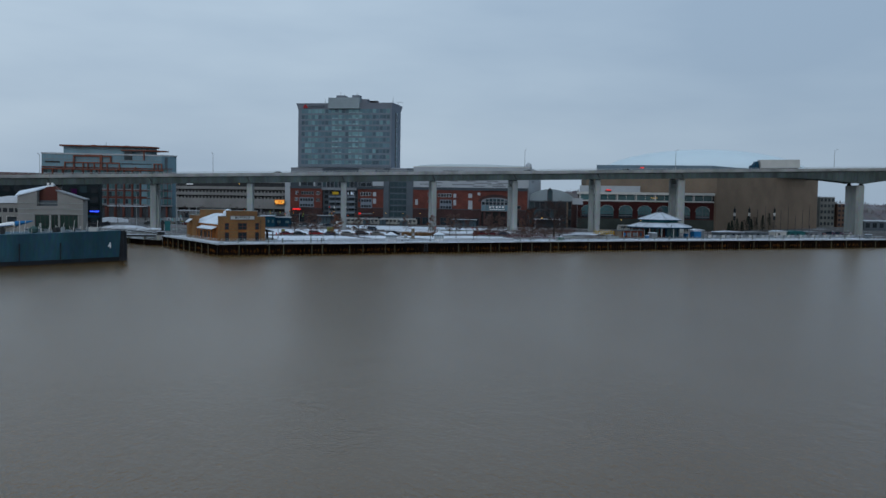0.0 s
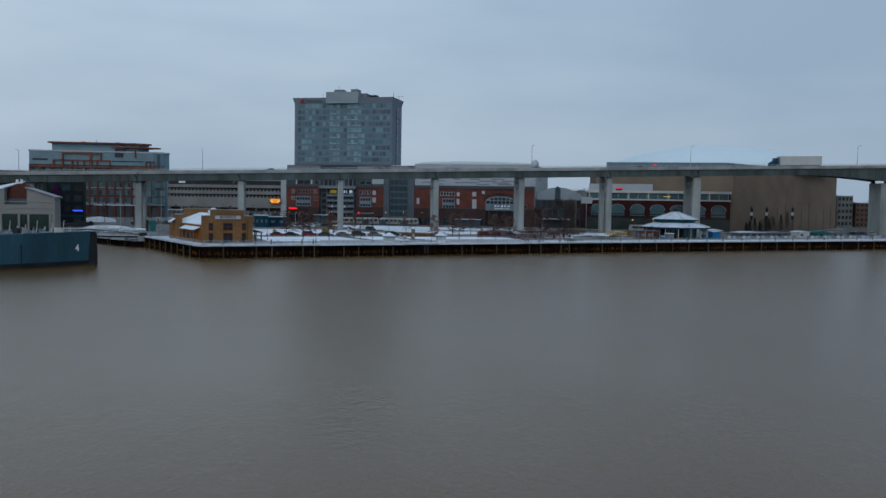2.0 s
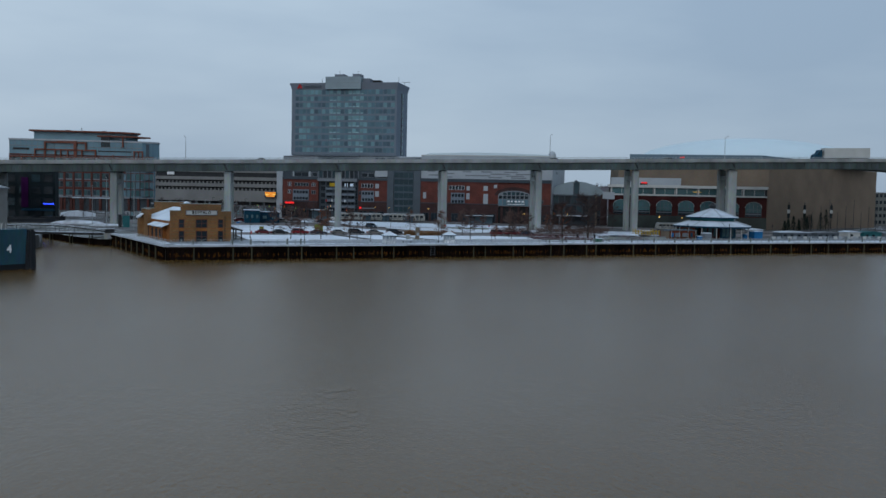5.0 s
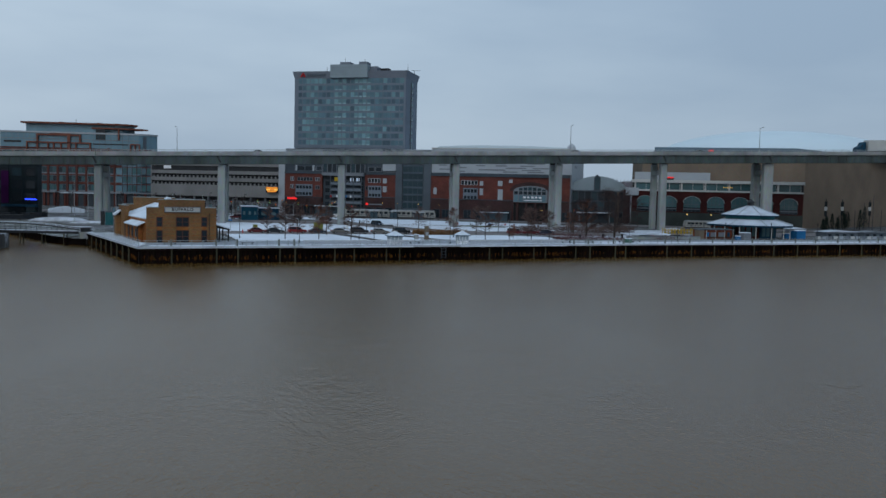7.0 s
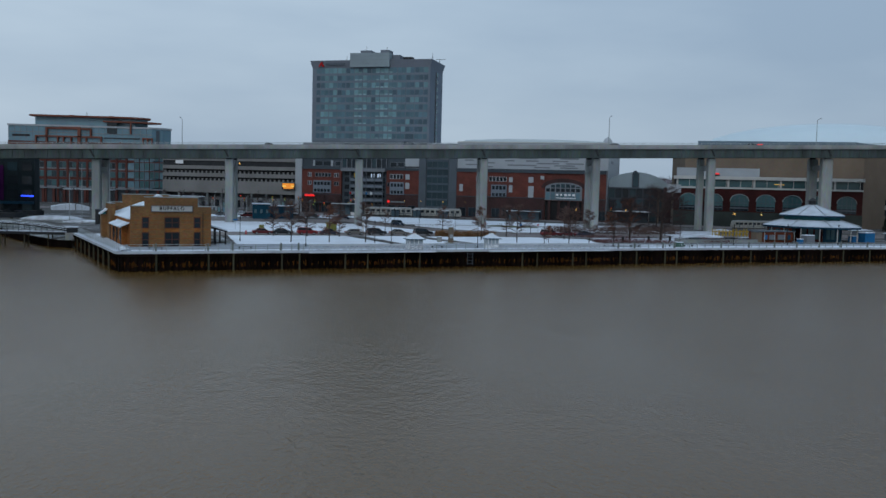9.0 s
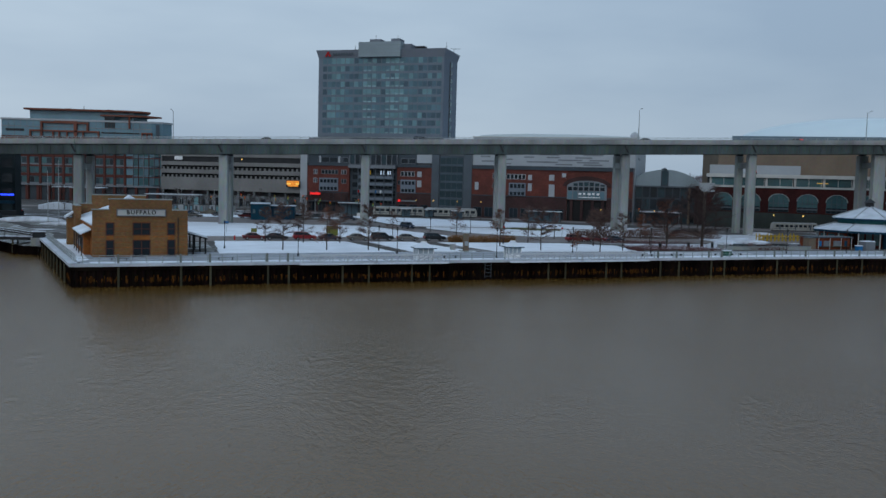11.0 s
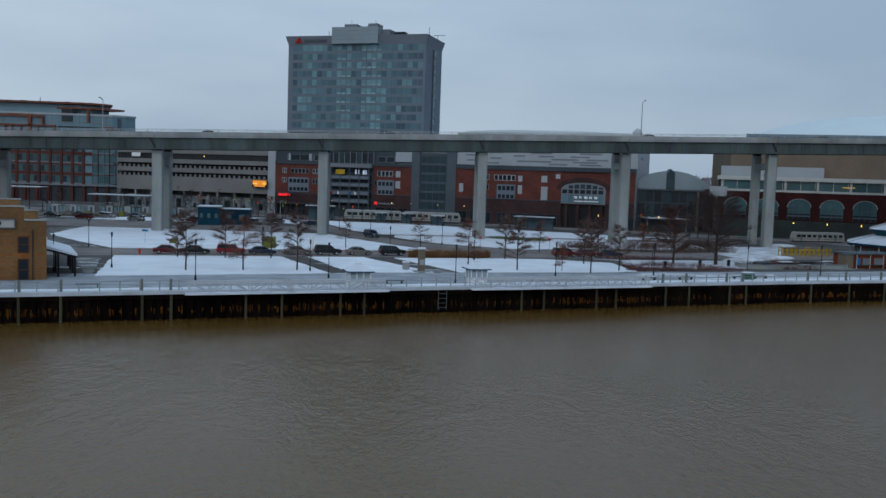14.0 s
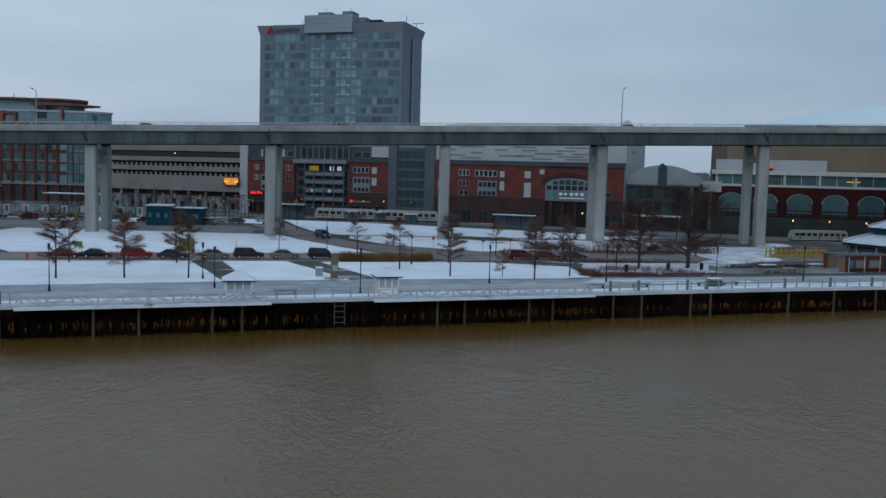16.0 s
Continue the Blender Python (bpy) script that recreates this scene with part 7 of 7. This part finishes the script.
def shelter(x, y, w, d, h, rz, label, mt=SNOW_ROOF):
    t = thing("shelter", label, "shelter", pose(x, y, GZ, 0, 0, rz), "open shelters")
    part("roof", Shape().span(0, w, 0, d, h, h + 0.2), mt, t)
    part("fascia", Shape().span(-0.05, w + 0.05, -0.08, 0.0, h - 0.1, h + 0.16), GREY_PANEL, t)
    n = max(2, int(w / 4))
    for i in range(n + 1):
        part("post", Shape().box(0.2 + (w - 0.4) * i / n, d * 0.5, 0, 0.18, 0.18, h), DARK, t)
    if w < 15:
        part("back_panel", Shape().span(0.4, w - 0.4, d - 0.15, d - 0.05, 0.3, h - 0.5), GLASS_H, t)


shelter(67.2, 429.5, 12.0, 3, 3.6, -20, "bus shelter with a snow-covered flat roof")
shelter(2.5, 446.5, 9.4, 3.2, 4.4, -4, "tram stop shelter with a snowy roof")
shelter(42.0, 430, 4.2, 2.4, 3.0, 0, "small glazed stop shelter with snow on top")
shelter(33.0, 440.5, 3.6, 2.4, 3.0, 0, "small glazed stop shelter with snow on top")
shelter(24.8, 440.0, 3.8, 2.4, 3.0, 0, "small glazed stop shelter with snow on top")
shelter(-95, 442, 17, 6, 7.6, -4, "long open canopy with a pale thin roof")
shelter(-63, 440, 18, 6, 6.0, -4, "long open canopy with a pale thin roof")



def tent(x, y, w, d, h, rz, label):
    t = thing("tent", label, "tent", pose(x, y, GZ, 0, 0, rz), "tents")
    s = Shape()
    s.profile([(0, 0), (w, 0), (w, h * 0.55), (w * 0.75, h * 0.85), (w / 2, h), (w * 0.25, h * 0.85), (0, h * 0.55)], 0, d)
    part("canvas", s, SNOW_ROOF, t)
    for i in range(4):
        part("seam", Shape().span(w * (i + 0.5) / 4 - 0.05, w * (i + 0.5) / 4 + 0.05, -0.04, 0.0, 0, h * 0.7), GREY_PANEL, t)


tent(-98, 438, 13, 6, 2.4, 20, "low white tent heaped with snow")

fence = thing("site_fence", "pale grey site hoarding with narrow blue panels", "fence", pose(-74, 436, GZ, 0, 0, 5))
for i in range(24):
    part("panel", Shape().span(1.75 * i, 1.75 * i + 1.65, 0, 0.1, 0, 2.7), (STREET_WALL, GREY_PANEL, STREET_WALL)[i % 3], fence)
    if i % 5 != 3:
        part("inset", Shape().span(1.75 * i + 0.4, 1.75 * i + 1.15, -0.05, 0.0, 0.7, 2.3), (GLASS_B, SLATE, GLASS_L)[i * 7 % 3], fence, "blue panel inset")
    part("post", Shape().span(1.75 * i - 0.1, 1.75 * i, -0.05, 0.15, 0, 2.6), RAIL, fence)
for k, (x, y, rz) in enumerate(((-64, 427, 8), (-59.5, 428.5, 3), (-55, 430, 0), (-50, 432, -4), (-45, 433.5, 10), (-40, 435, -6))):
    b = thing("debris_mound", "heap of dark building rubble", "rubble", pose(x, y, GZ, 0, 0, rz))
    s = Shape()
    rr = random.Random(k)
    s.lathe(0, 0, [(2.9, 0), (2.4 + rr.random() * 0.4, 0.5), (1.5 + rr.random() * 0.5, 0.95), (0.4, 1.2 + 0.5 * rr.random())], 11)
    part("mound", s, (mat("rubble", (0.10, 0.09, 0.075), 0.95, 0, 0.5, 3, 0.6) if k == 0 else bpy.data.materials["rubble"]), b)
    if k in (1, 3):
        part("yellow_block", Shape().box(0.6, -2.6, 0, 1.3, 0.9, 1.6), LIME, b, "yellow-green marker")


def traffic_light(x, y, h=6.2, red=False, arm=0.0):
    t = thing("traffic_light", "traffic signal with a yellow housing on a pole", "traffic light", pose(x, y, GZ), "traffic lights")
    part("pole", Shape().tube((0, 0, 0), (0, 0, h), 0.12, 0.09, 6), DARK, t)
    if arm:
        part("arm", Shape().tube((0, 0, h - 0.3), (arm, 0, h - 0.1), 0.09, 0.06, 5), DARK, t)
    b = part("signal_head", Shape().box(arm, -0.15, h - 1.25, 0.34, 0.34, 1.05), YELLOW, t, "yellow signal housing")
    for z, mt in ((0.95, SIGN_RED if red else DARK), (0.6, DARK), (0.25, DARK if red else SIGN_GREEN)):
        part("lens", Shape().tube((arm, -0.35, h - 1.3 + z), (arm, -0.42, h - 1.3 + z), 0.14, n=8), mt, b)


for k, (x, y, arm) in enumerate(((-30, 445, 0), (-24, 452, 3.5), (-13, 452, 4.0), (-8, 458, -3), (-4, 449, 0), (-38, 456, 5), (-42, 447, 0), (90, 398, 0), (100, 418, 3))):
    traffic_light(x, y, 6.0 + 0.8 * (k % 2), k % 3 != 1, arm)


q = random.Random(41)
for i in range(22):
    x = -62 + 3.4 * i + q.uniform(-1.2, 1.2)
    tree(x, 470 - 0.36 * (x + 14) + q.uniform(-14, -3), "street", "bare street tree in front of the garage", q.uniform(0.55, 0.85), 33 * i, "street trees")
for i in range(16):
    x = -58 + 4.4 * i + q.uniform(-1.5, 1.5)
    t = thing("utility_pole", "thin dark pole along the back street", "pole", pose(x, 462 - 0.36 * (x + 14) + q.uniform(-22, 0), GZ), "poles on the back street")
    h = q.uniform(5, 9)
    part("pole", Shape().tube((0, 0, 0), (0, 0, h), 0.11, 0.07, 6), DARK if i % 3 else RAIL, t)
    part("lamp_head", Shape().box(0.4, 0, h - 0.15, 1.0, 0.3, 0.15), DARK if i % 3 else RAIL, t)
for i in range(9):
    x = -20 + 5.0 * i + q.uniform(-1, 1)
    traffic_light(x, 462 - 0.36 * (x + 14) - q.uniform(2, 16), q.uniform(4.5, 6.5), i % 2 == 0, q.choice((0, 0, 3.0, -3.0)))


def sign_post(x, y, h, w, hh, mt, label, rz=0):
    t = thing("road_sign", label, "sign", pose(x, y, GZ, 0, 0, rz), "signs")
    part("pole", Shape().tube((0, 0, 0), (0, 0, h), 0.05, n=6), RAIL, t)
    part("plate", Shape().span(-w / 2, w / 2, -0.09, -0.05, h - hh, h), mt, t)


sign_post(-15.8, 333.0, 2.6, 1.1, 0.35, BLUE, "blue direction sign on a thin post")
sign_post(57.5, 341.6, 2.6, 0.6, 0.6, BLUE, "blue information sign on a post")
sign_post(48.5, 345.5, 2.4, 0.5, 0.5, RED, "red stop sign on a post")
sign_post(63.0, 346.0, 2.4, 0.5, 0.5, RED, "red road sign on a post")
sign_post(12.2, 392, 3.0, 2.0, 1.0, WHITE, "white board on a post")
sign_post(-9.5, 307.5, 1.2, 0.3, 0.9, RED, "low red marker post beside the road")
sign_post(16.0, 325.8, 2.6, 0.5, 1.9, WHITE, "narrow pale banner on a post")


def board(x, y, w, h, z, rz, mt, label):
    t = thing("sign_board", label, "sign", pose(x, y, GZ, 0, 0, rz))
    part("panel", Shape().span(-w / 2, w / 2, -0.06, 0.06, z, z + h), mt, t)
    for sx in (-w / 2 + 0.15, w / 2 - 0.15):
        part("leg", Shape().tube((sx, 0.1, 0), (sx, 0.1, z + h), 0.05, n=5), RAIL, t)



board(-8.0, 322.2, 1.2, 0.8, 1.0, 14, LIME, "yellow-green sign board on legs")
board(8.4, 324.0, 2.5, 2.1, 0.5, 14, LIME, "yellow-green board behind parked cars")

# yellow frames and low walls by the pavilion
for k in range(12):
    t = thing("barrier_frame", "bright yellow upright barrier frame", "barrier", pose(112.0 + 1.15 * k, 345.6 + 0.36 * k, GZ, 0, 0, 17), "yellow barriers")
    for sx in (-0.42, 0.42):
        part("upright", Shape().box(sx, 0, 0, 0.16, 0.16, 1.7 + 0.4 * (k % 3 == 0)), YELLOW, t)
    part("cross_bar", Shape().box(0, 0, 1.2, 0.9, 0.1, 0.22), YELLOW, t)
    if k % 2:
        part("cross_bar", Shape().box(0, 0, 0.5, 0.9, 0.1, 0.22), YELLOW, t)
for k, (x, y, c) in enumerate(((96.5, 319.0, SLATE), (101.5, 320.5, DARK), (106.5, 322.0, DARK), (111, 324, SLATE))):
    t = thing("terrace_crate", "covered terrace furniture stacked under a sheet", "furniture", pose(x, y, GZ, 0, 0, 15 + 5 * k), "covered furniture")
    part("load", Shape().box(0, 0, 0, 3.2, 1.3, 0.9, 0, 0.85), c, t)
    part("sheet", Shape().box(0, 0, 0.9, 2.9, 1.2, 0.14, 0, 0.8), SNOW_THIN if k % 2 else c, t)
low = thing("planter_wall", "long low curved grey planter wall with dark clipped planting", "wall")
curve = [(91.6, 318.6), (91.9, 316.4), (93.2, 314.9), (95.2, 314.6), (99.5, 316.0), (104.5, 317.5), (109.5, 318.9), (112.6, 319.8)]
for (ax, ay), (bx, by) in zip(curve, curve[1:]):
    d = math.hypot(bx - ax, by - ay)
    a = math.degrees(math.atan2(by - ay, bx - ax))
    part("wall_segment", Shape().box((ax + bx) / 2, (ay + by) / 2, GZ - 0.05, d + 0.15, 0.45, 0.75, a), CONCRETE, low)
    part("coping", Shape().box((ax + bx) / 2, (ay + by) / 2, GZ + 0.70, d + 0.25, 0.55, 0.10, a), MID_PANEL, low)
for k, (x, y) in enumerate(((104, 318), (109, 320.5))):
    t = thing("picnic_table", "dark timber picnic table dusted with snow", "table", pose(x, y, GZ, 0, 0, 20 + 8 * k), "picnic tables")
    part("tabletop", Shape().box(0, 0, 0.72, 2.2, 0.8, 0.07), SNOW_THIN, t)
    for sy in (-0.75, 0.75):
        part("seat", Shape().box(0, sy, 0.42, 2.2, 0.28, 0.06), TIMBER, t)
    for sx in (-0.8, 0.8):
        part("leg", Shape().box(sx, 0, 0, 0.1, 1.5, 0.42), TIMBER, t)
        part("trestle", Shape().box(sx, 0, 0.42, 0.1, 0.6, 0.3), TIMBER, t)
for x, y in ((76.6, 311.8), (84.2, 316.2), (90, 318)):
    t = thing("litter_bin", "small black litter bin on the snow", "bin", pose(x, y, GZ))
    part("drum", Shape().lathe(0, 0, [(0.28, 0), (0.3, 0.9)], 10), BLACK, t)
    part("hood", Shape().lathe(0, 0, [(0.32, 0.9), (0.3, 1.15), (0.1, 1.25)], 10), BLACK, t)

# low sheds and clutter on the quay beyond the pavilion
def low_shed(x, y, w, d, h, mt, rmt, label, rz=16):
    t = thing("quay_shed", label, "shed", pose(x, y, GZ, 0, 0, rz), "quay sheds")
    part("wall", Shape().span(0, w, 0, d, 0, h), mt, t)
    s = Shape()
    s.profile([(-0.3, h), (w + 0.3, h), (w + 0.3, h + 0.15), (w * 0.5, h + 0.55), (-0.3, h + 0.15)], -0.3, d + 0.3)
    part("roof", s, rmt, t)
    for i in range(max(1, int(w / 3))):
        window(t, 1.5 + 3 * i, h * 0.35, 1.3, h * 0.35, GLASS_D, None, 0.0)


low_shed(160, 338, 13, 4, 1.9, SLATE, SNOW_GREY, "long low grey shed with a snowy roof")
low_shed(176, 344, 10, 4, 1.7, SLATE, MID_PANEL, "low grey shed on the quay")
low_shed(188, 345, 5.5, 4, 2.1, OFFWHITE, SNOW_GREY, "small pale shed with a snowy roof")
low_shed(195, 347, 8.5, 4, 2.0, TEAL, TEAL, "low teal shed on the quay")
low_shed(205, 350, 7.5, 5, 1.8, MID_PANEL, MID_PANEL, "low grey tarpaulin-covered store")
low_shed(152, 343, 5, 3, 2.4, MID_PANEL, SNOW_GREY, "small grey cabin behind the pavilion")
for k in range(9):
    t = thing("flag_pole", "slim dark pole in front of the arena", "pole", pose(190 + 6.2 * k, 372 + 4.5 * k, GZ), "slim poles")
    part("pole", Shape().tube((0, 0, 0), (0, 0, 8.5 + 2.5 * (k % 3)), 0.11, 0.07, 6), DARK, t)
    part("base", Shape().box(0, 0, 0, 0.5, 0.5, 0.3), CONCRETE, t)
fence = thing("quay_fence", "pale low panel fence on the quay", "fence", pose(150, 325.5, GZ, 0, 0, 16.2))
for i in range(36):
    part("panel", Shape().span(2.2 * i, 2.2 * i + 1.5, 0, 0.06, 0.25, 1.15), (OFFWHITE, GREY_PANEL, MID_PANEL)[i * 7 % 3], fence)
    part("post", Shape().span(2.2 * i - 0.3, 2.2 * i - 0.2, 0, 0.1, 0, 1.3), RAIL, fence)
t = thing("marker_box", "small dark box at the end of the quay", "box", inland(258, 3.0))
part("body", Shape().box(0, 0, 0, 2.2, 1.6, 1.7), SLATE, t)
part("lid", Shape().box(0, 0, 1.7, 2.4, 1.8, 0.15), SNOW_ROOF, t)

# mounds of ploughed snow
for k, (x, y, rx, h) in enumerate(((98.5, 331, 4.5, 0.6), (107, 338, 5, 0.7), (126, 378, 5, 0.7), (-70, 362, 8, 1.3), (-58, 352, 5, 0.7))):
    s = Shape()
    rr = random.Random(90 + k)
    s.lathe(0, 0, [(rx, 0), (rx * 0.85, h * 0.5), (rx * 0.55, h * 0.85), (rx * 0.15, h)], 13)
    s.v = [(x_ * (1 + 0.25 * math.sin(3 * math.atan2(y_, x_) + k)), 0.45 * y_ * (1 + 0.2 * rr.random()), z_) for x_, y_, z_ in s.v]
    solo("snow_mound", s, SNOW_THIN, "rounded mound of ploughed snow", "snow", pose(x, y, GZ + 0.02, 0, 0, 15), "snow mounds", smooth=True)

# ---- marina corner west of the brick building ----
pier = thing("footbridge", "grey timber footbridge on piles across the inlet", "footbridge", pose(-45.6, 308.6, 0, 0, 0, 176))
part("deck", Shape().span(0, 40, -1.3, 1.3, 2.95, 3.2), PAVING, pier)
part("edge_beam", Shape().span(0, 40, 1.3, 1.5, 2.6, 3.15), DARK, pier)
part("edge_beam", Shape().span(0, 40, -1.5, -1.3, 2.6, 3.15), DARK, pier)
for i in range(17):
    for y in (-1.35, 1.35):
        part("rail_post", Shape().tube((0.5 + 2.4 * i, y, 3.1), (0.5 + 2.4 * i, y, 4.0), 0.04, n=5), SLATE, pier)
for y in (-1.35, 1.35):
    part("hand_rail", Shape().tube((0.3, y, 4.0), (39.5, y, 4.0), 0.04, n=5), SLATE, pier)
def bow(x):
    """Height of the arched chord over the deck."""
    return 3.25 + 1.75 * (1 - ((x - 20.0) / 20.0) ** 2)


for y in (-1.4, 1.4):
    ch, snow = Shape(), Shape()
    for i in range(16):
        a, b = 2.5 * i, 2.5 * (i + 1)
        ch.tube((a, y, bow(a)), (b, y, bow(b)), 0.16, n=6)
        snow.tube((a, y, bow(a) + 0.15), (b, y, bow(b) + 0.15), 0.06, n=5)
    ch_part = part("arched_chord", ch, DARK, pier, "dark arched steel chord")
    part("snow_line", snow, SNOW_ROOF, ch_part, "thin line of snow")
    for i in range(1, 16):
        part("hanger", Shape().tube((2.5 * i, y, 3.1), (2.5 * i, y, bow(2.5 * i)), 0.05, n=5), DARK, pier)
part("deck_snow", Shape().span(0.2, 39.8, -1.15, 1.15, 3.2, 3.26), SNOW_THIN, pier, "thin snow on the deck")
ab = thing("bridge_abutment", "pale concrete bridge abutment with a dark metal housing", "abutment", pose(-46.6, 306.9, 0, 0, 0, 20))
part("block", Shape().box(0, 0, -1.5, 2.6, 2.2, 4.7), CONCRETE, ab)
part("housing", Shape().box(0.1, -0.2, 3.2, 2.2, 1.6, 1.1), DARK, ab, "dark metal housing")
part("housing_roof", Shape().box(0.1, -0.2, 4.3, 2.5, 1.9, 0.12), SNOW_THIN, ab)
for i in range(8):
    for y in (-1.0, 1.0):
        part("timber_post", Shape().tube((1 + 5.2 * i, y, -1.5), (1 + 5.2 * i, y, 3.0), 0.16, n=7), TIMBER, pier)
t = thing("teal_hut", "small teal ticket hut with open side", "hut", pose(-51.6, 343, GZ, 0, 0, 10))
part("wall", Shape().span(0, 2.0, 0, 2.4, 0, 3.6), TEAL, t)
# solid dark block; its colour gives the shade of the open doorway
part("door", Shape().span(-1.2, -0.3, 0, 2.2, 0, 3.8), DARK, t, "dark block coloured as the shade of an open doorway")
part("roof", Shape().span(-1.3, 2.1, -0.2, 2.6, 3.8, 3.95), SLATE, t)
for k, (x, y) in enumerate(((-82, 327), (-90, 335), (-88, 343))):
    t = thing("boat", "small moored boat under a dark cover", "boat", pose(x, y, 0, 0, 0, -20))
    s = Shape()
    s.prism([(-3.4, -1.1), (2.0, -1.1), (3.9, 0), (2.0, 1.1), (-3.4, 1.1)], -0.2, [0.9, 1.0, 1.3, 1.0, 0.9])
    part("hull", s, WHITE, t)
    part("cover", Shape().box(-0.6, 0, 0.95, 4.6, 1.8, 0.8, 0, 0.5), NAVY, t)
b = thing("snow_bank", "sloping snowy bank beside the inlet", "bank", kind="structure")
s, foot = Shape(), Shape()
bank = [(-45.6, 304.2, -45.2, 311), (-50.2, 305.8, -49, 319.5), (-60.0, 318.0, -57, 329), (-68.6, 331.0, -65, 342), (-77.8, 345.2, -76, 358), (-103, 346.5, -103, 358)]
for (ax, ay, bx, by), (cx, cy, dx, dy) in zip(bank, bank[1:]):
    # a low dark bulkhead at the waterline and the snowy slope above it
    foot.add([(cx, cy, -0.6), (ax, ay, -0.6), (ax, ay, 1.6), (cx, cy, 1.6), (cx + 0.5, cy + 0.9, 1.6), (ax + 0.5, ay + 0.9, 1.6)], [(0, 1, 2, 3), (3, 2, 5, 4)])
    s.quad((cx + 0.5, cy + 0.9, 1.59), (ax + 0.5, ay + 0.9, 1.59), (bx, by, 3.46), (dx, dy, 3.46))
part("bank_face", s, THIN_LAWN, b)
part("bulkhead", foot, SHEET, b, "low dark bulkhead at the waterline")

for x, y, h in ((-56.8, 345, 15.5), (-65.0, 360, 13.0), (-45.2, 329.5, 14.0)):
    t = thing("flag_pole", "tall thin pale pole on the bank", "pole", pose(x, y, GZ), "pale poles")
    part("pole", Shape().tube((0, 0, 0), (0, 0, h), 0.10, 0.05, 6), RAIL, t)
    part("base", Shape().box(0, 0, 0, 0.5, 0.5, 0.25), CONCRETE, t)
for x, y, rz, w in ((-92, 376, 14, 9.5), (-84, 382, 8, 8.0), (-84, 362, 12, 13.0), (-95, 366, 4, 11.0)):
    t = thing("covered_boat", "laid-up boat under a dark tarpaulin near the inlet", "boat", pose(x, y, GZ, 0, 0, rz), "laid-up boats")
    part("hull", Shape().prism([(-w / 2, -1.2), (w * 0.3, -1.2), (w / 2, 0), (w * 0.3, 1.2), (-w / 2, 1.2)], 0.5, [1.5, 1.6, 1.9, 1.6, 1.5]), HULL_DARK, t)
    part("tarpaulin", Shape().prism([(-w / 2 - 0.1, -1.3), (w * 0.28, -1.3), (w * 0.42, 0), (w * 0.28, 1.3), (-w / 2 - 0.1, 1.3)], 1.55, [1.7, 1.8, 2.4, 1.8, 1.7]), DARK, t)
    for sx in (-w * 0.3, w * 0.2):
        part("cradle", Shape().box(sx, 0, 0, 0.3, 2.0, 0.5), TIMBER, t)
t = thing("kayak_rack", "rack of stacked red boats near the inlet", "rack", pose(-90, 400, GZ, 0, 0, 8))
for z in (0.4, 1.0):
    part("kayak", Shape().prism([(-2.4, 0), (-1.2, -0.35), (1.2, -0.35), (2.4, 0), (1.2, 0.35), (-1.2, 0.35)], z, z + 0.35), RED, t)
for x in (-1.2, 1.2):
    part("upright", Shape().span(x - 0.06, x + 0.06, 0.4, 0.5, 0, 1.5), DARK, t)
    for z in (0.36, 0.96):
        part("rack_arm", Shape().span(x - 0.05, x + 0.05, -0.4, 0.4, z - 0.06, z), DARK, t)

# ---- far to the east and the skyline ----
def block(x, y, w, d, h, rz, mt, rows, cols, label):
    t = thing("far_building", label, "building", pose(x, y, GZ, 0, 0, rz), "distant buildings")
    part("wall", Shape().span(0, w, 0, d, 0, h), mt, t)
    part("roof", Shape().span(-0.3, w + 0.3, -0.3, d, h, h + 0.5), SNOW_ROOF, t)
    for k in range(rows):
        for i in range(cols):
            window(t, w * (i + 0.5) / cols, h * (k + 0.3) / rows, w / cols * 0.6, h / rows * 0.5, GLASS_D, None, 0.0)


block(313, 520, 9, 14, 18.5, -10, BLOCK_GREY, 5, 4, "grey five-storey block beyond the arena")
block(323, 517, 15, 14, 14.5, -10, BLOCK_BROWN, 5, 6, "brown brick block beyond the arena")
block(366, 480, 60, 20, 8.0, -8, DARK_BRICK, 2, 10, "long low dark warehouse with a snowy roof")
block(300, 455, 22, 10, 5.0, -14, SLATE, 1, 6, "low grey shed beyond the highway")
block(430, 500, 60, 20, 12, -8, MID_PANEL, 2, 10, "grey warehouse far along the river")
r = random.Random(77)


def wooded_ridge(x0, x1, y, base, swell, seed, label):
    """A long belt of bare woods: a low ridge with an uneven, feathery top."""
    q = random.Random(seed)
    s = Shape()
    n = int((x1 - x0) / 3.0)
    tops = []
    h = base
    for i in range(n + 1):
        h += q.gauss(0, 0.9) - 0.12 * (h - base - swell * math.sin(i * 3.0 / 190.0 + seed))
        tops.append(max(4.0, h))
    for i in range(n):
        xa, xb = x0 + (x1 - x0) * i / n, x0 + (x1 - x0) * (i + 1) / n
        yb = y + 25 * math.sin(i * 0.05)
        s.add([(xa, yb, 0), (xb, yb, 0), (xb, yb + 30, tops[i + 1]), (xa, yb + 30, tops[i])], [(0, 1, 2, 3)])
        for k in range(3):
            x = xa + (xb - xa) * q.random()
            s.tube((x, yb + 20, tops[i] - 2), (x + q.gauss(0, 0.6), yb + 20, tops[i] + q.uniform(0.4, 3.2)), 0.5, 0.1, 3, False)
    solo("far_woods", s, WOODS, label, "woods", kind="stuff")


wooded_ridge(250, 1900, 1050, 20, 9, 1, "hazy bare woods along the far horizon")
wooded_ridge(420, 1400, 760, 13, 4, 2, "bare woods on the far river bank")
wooded_ridge(-1900, -330, 1000, 15, 4, 3, "hazy bare woods beyond the town")
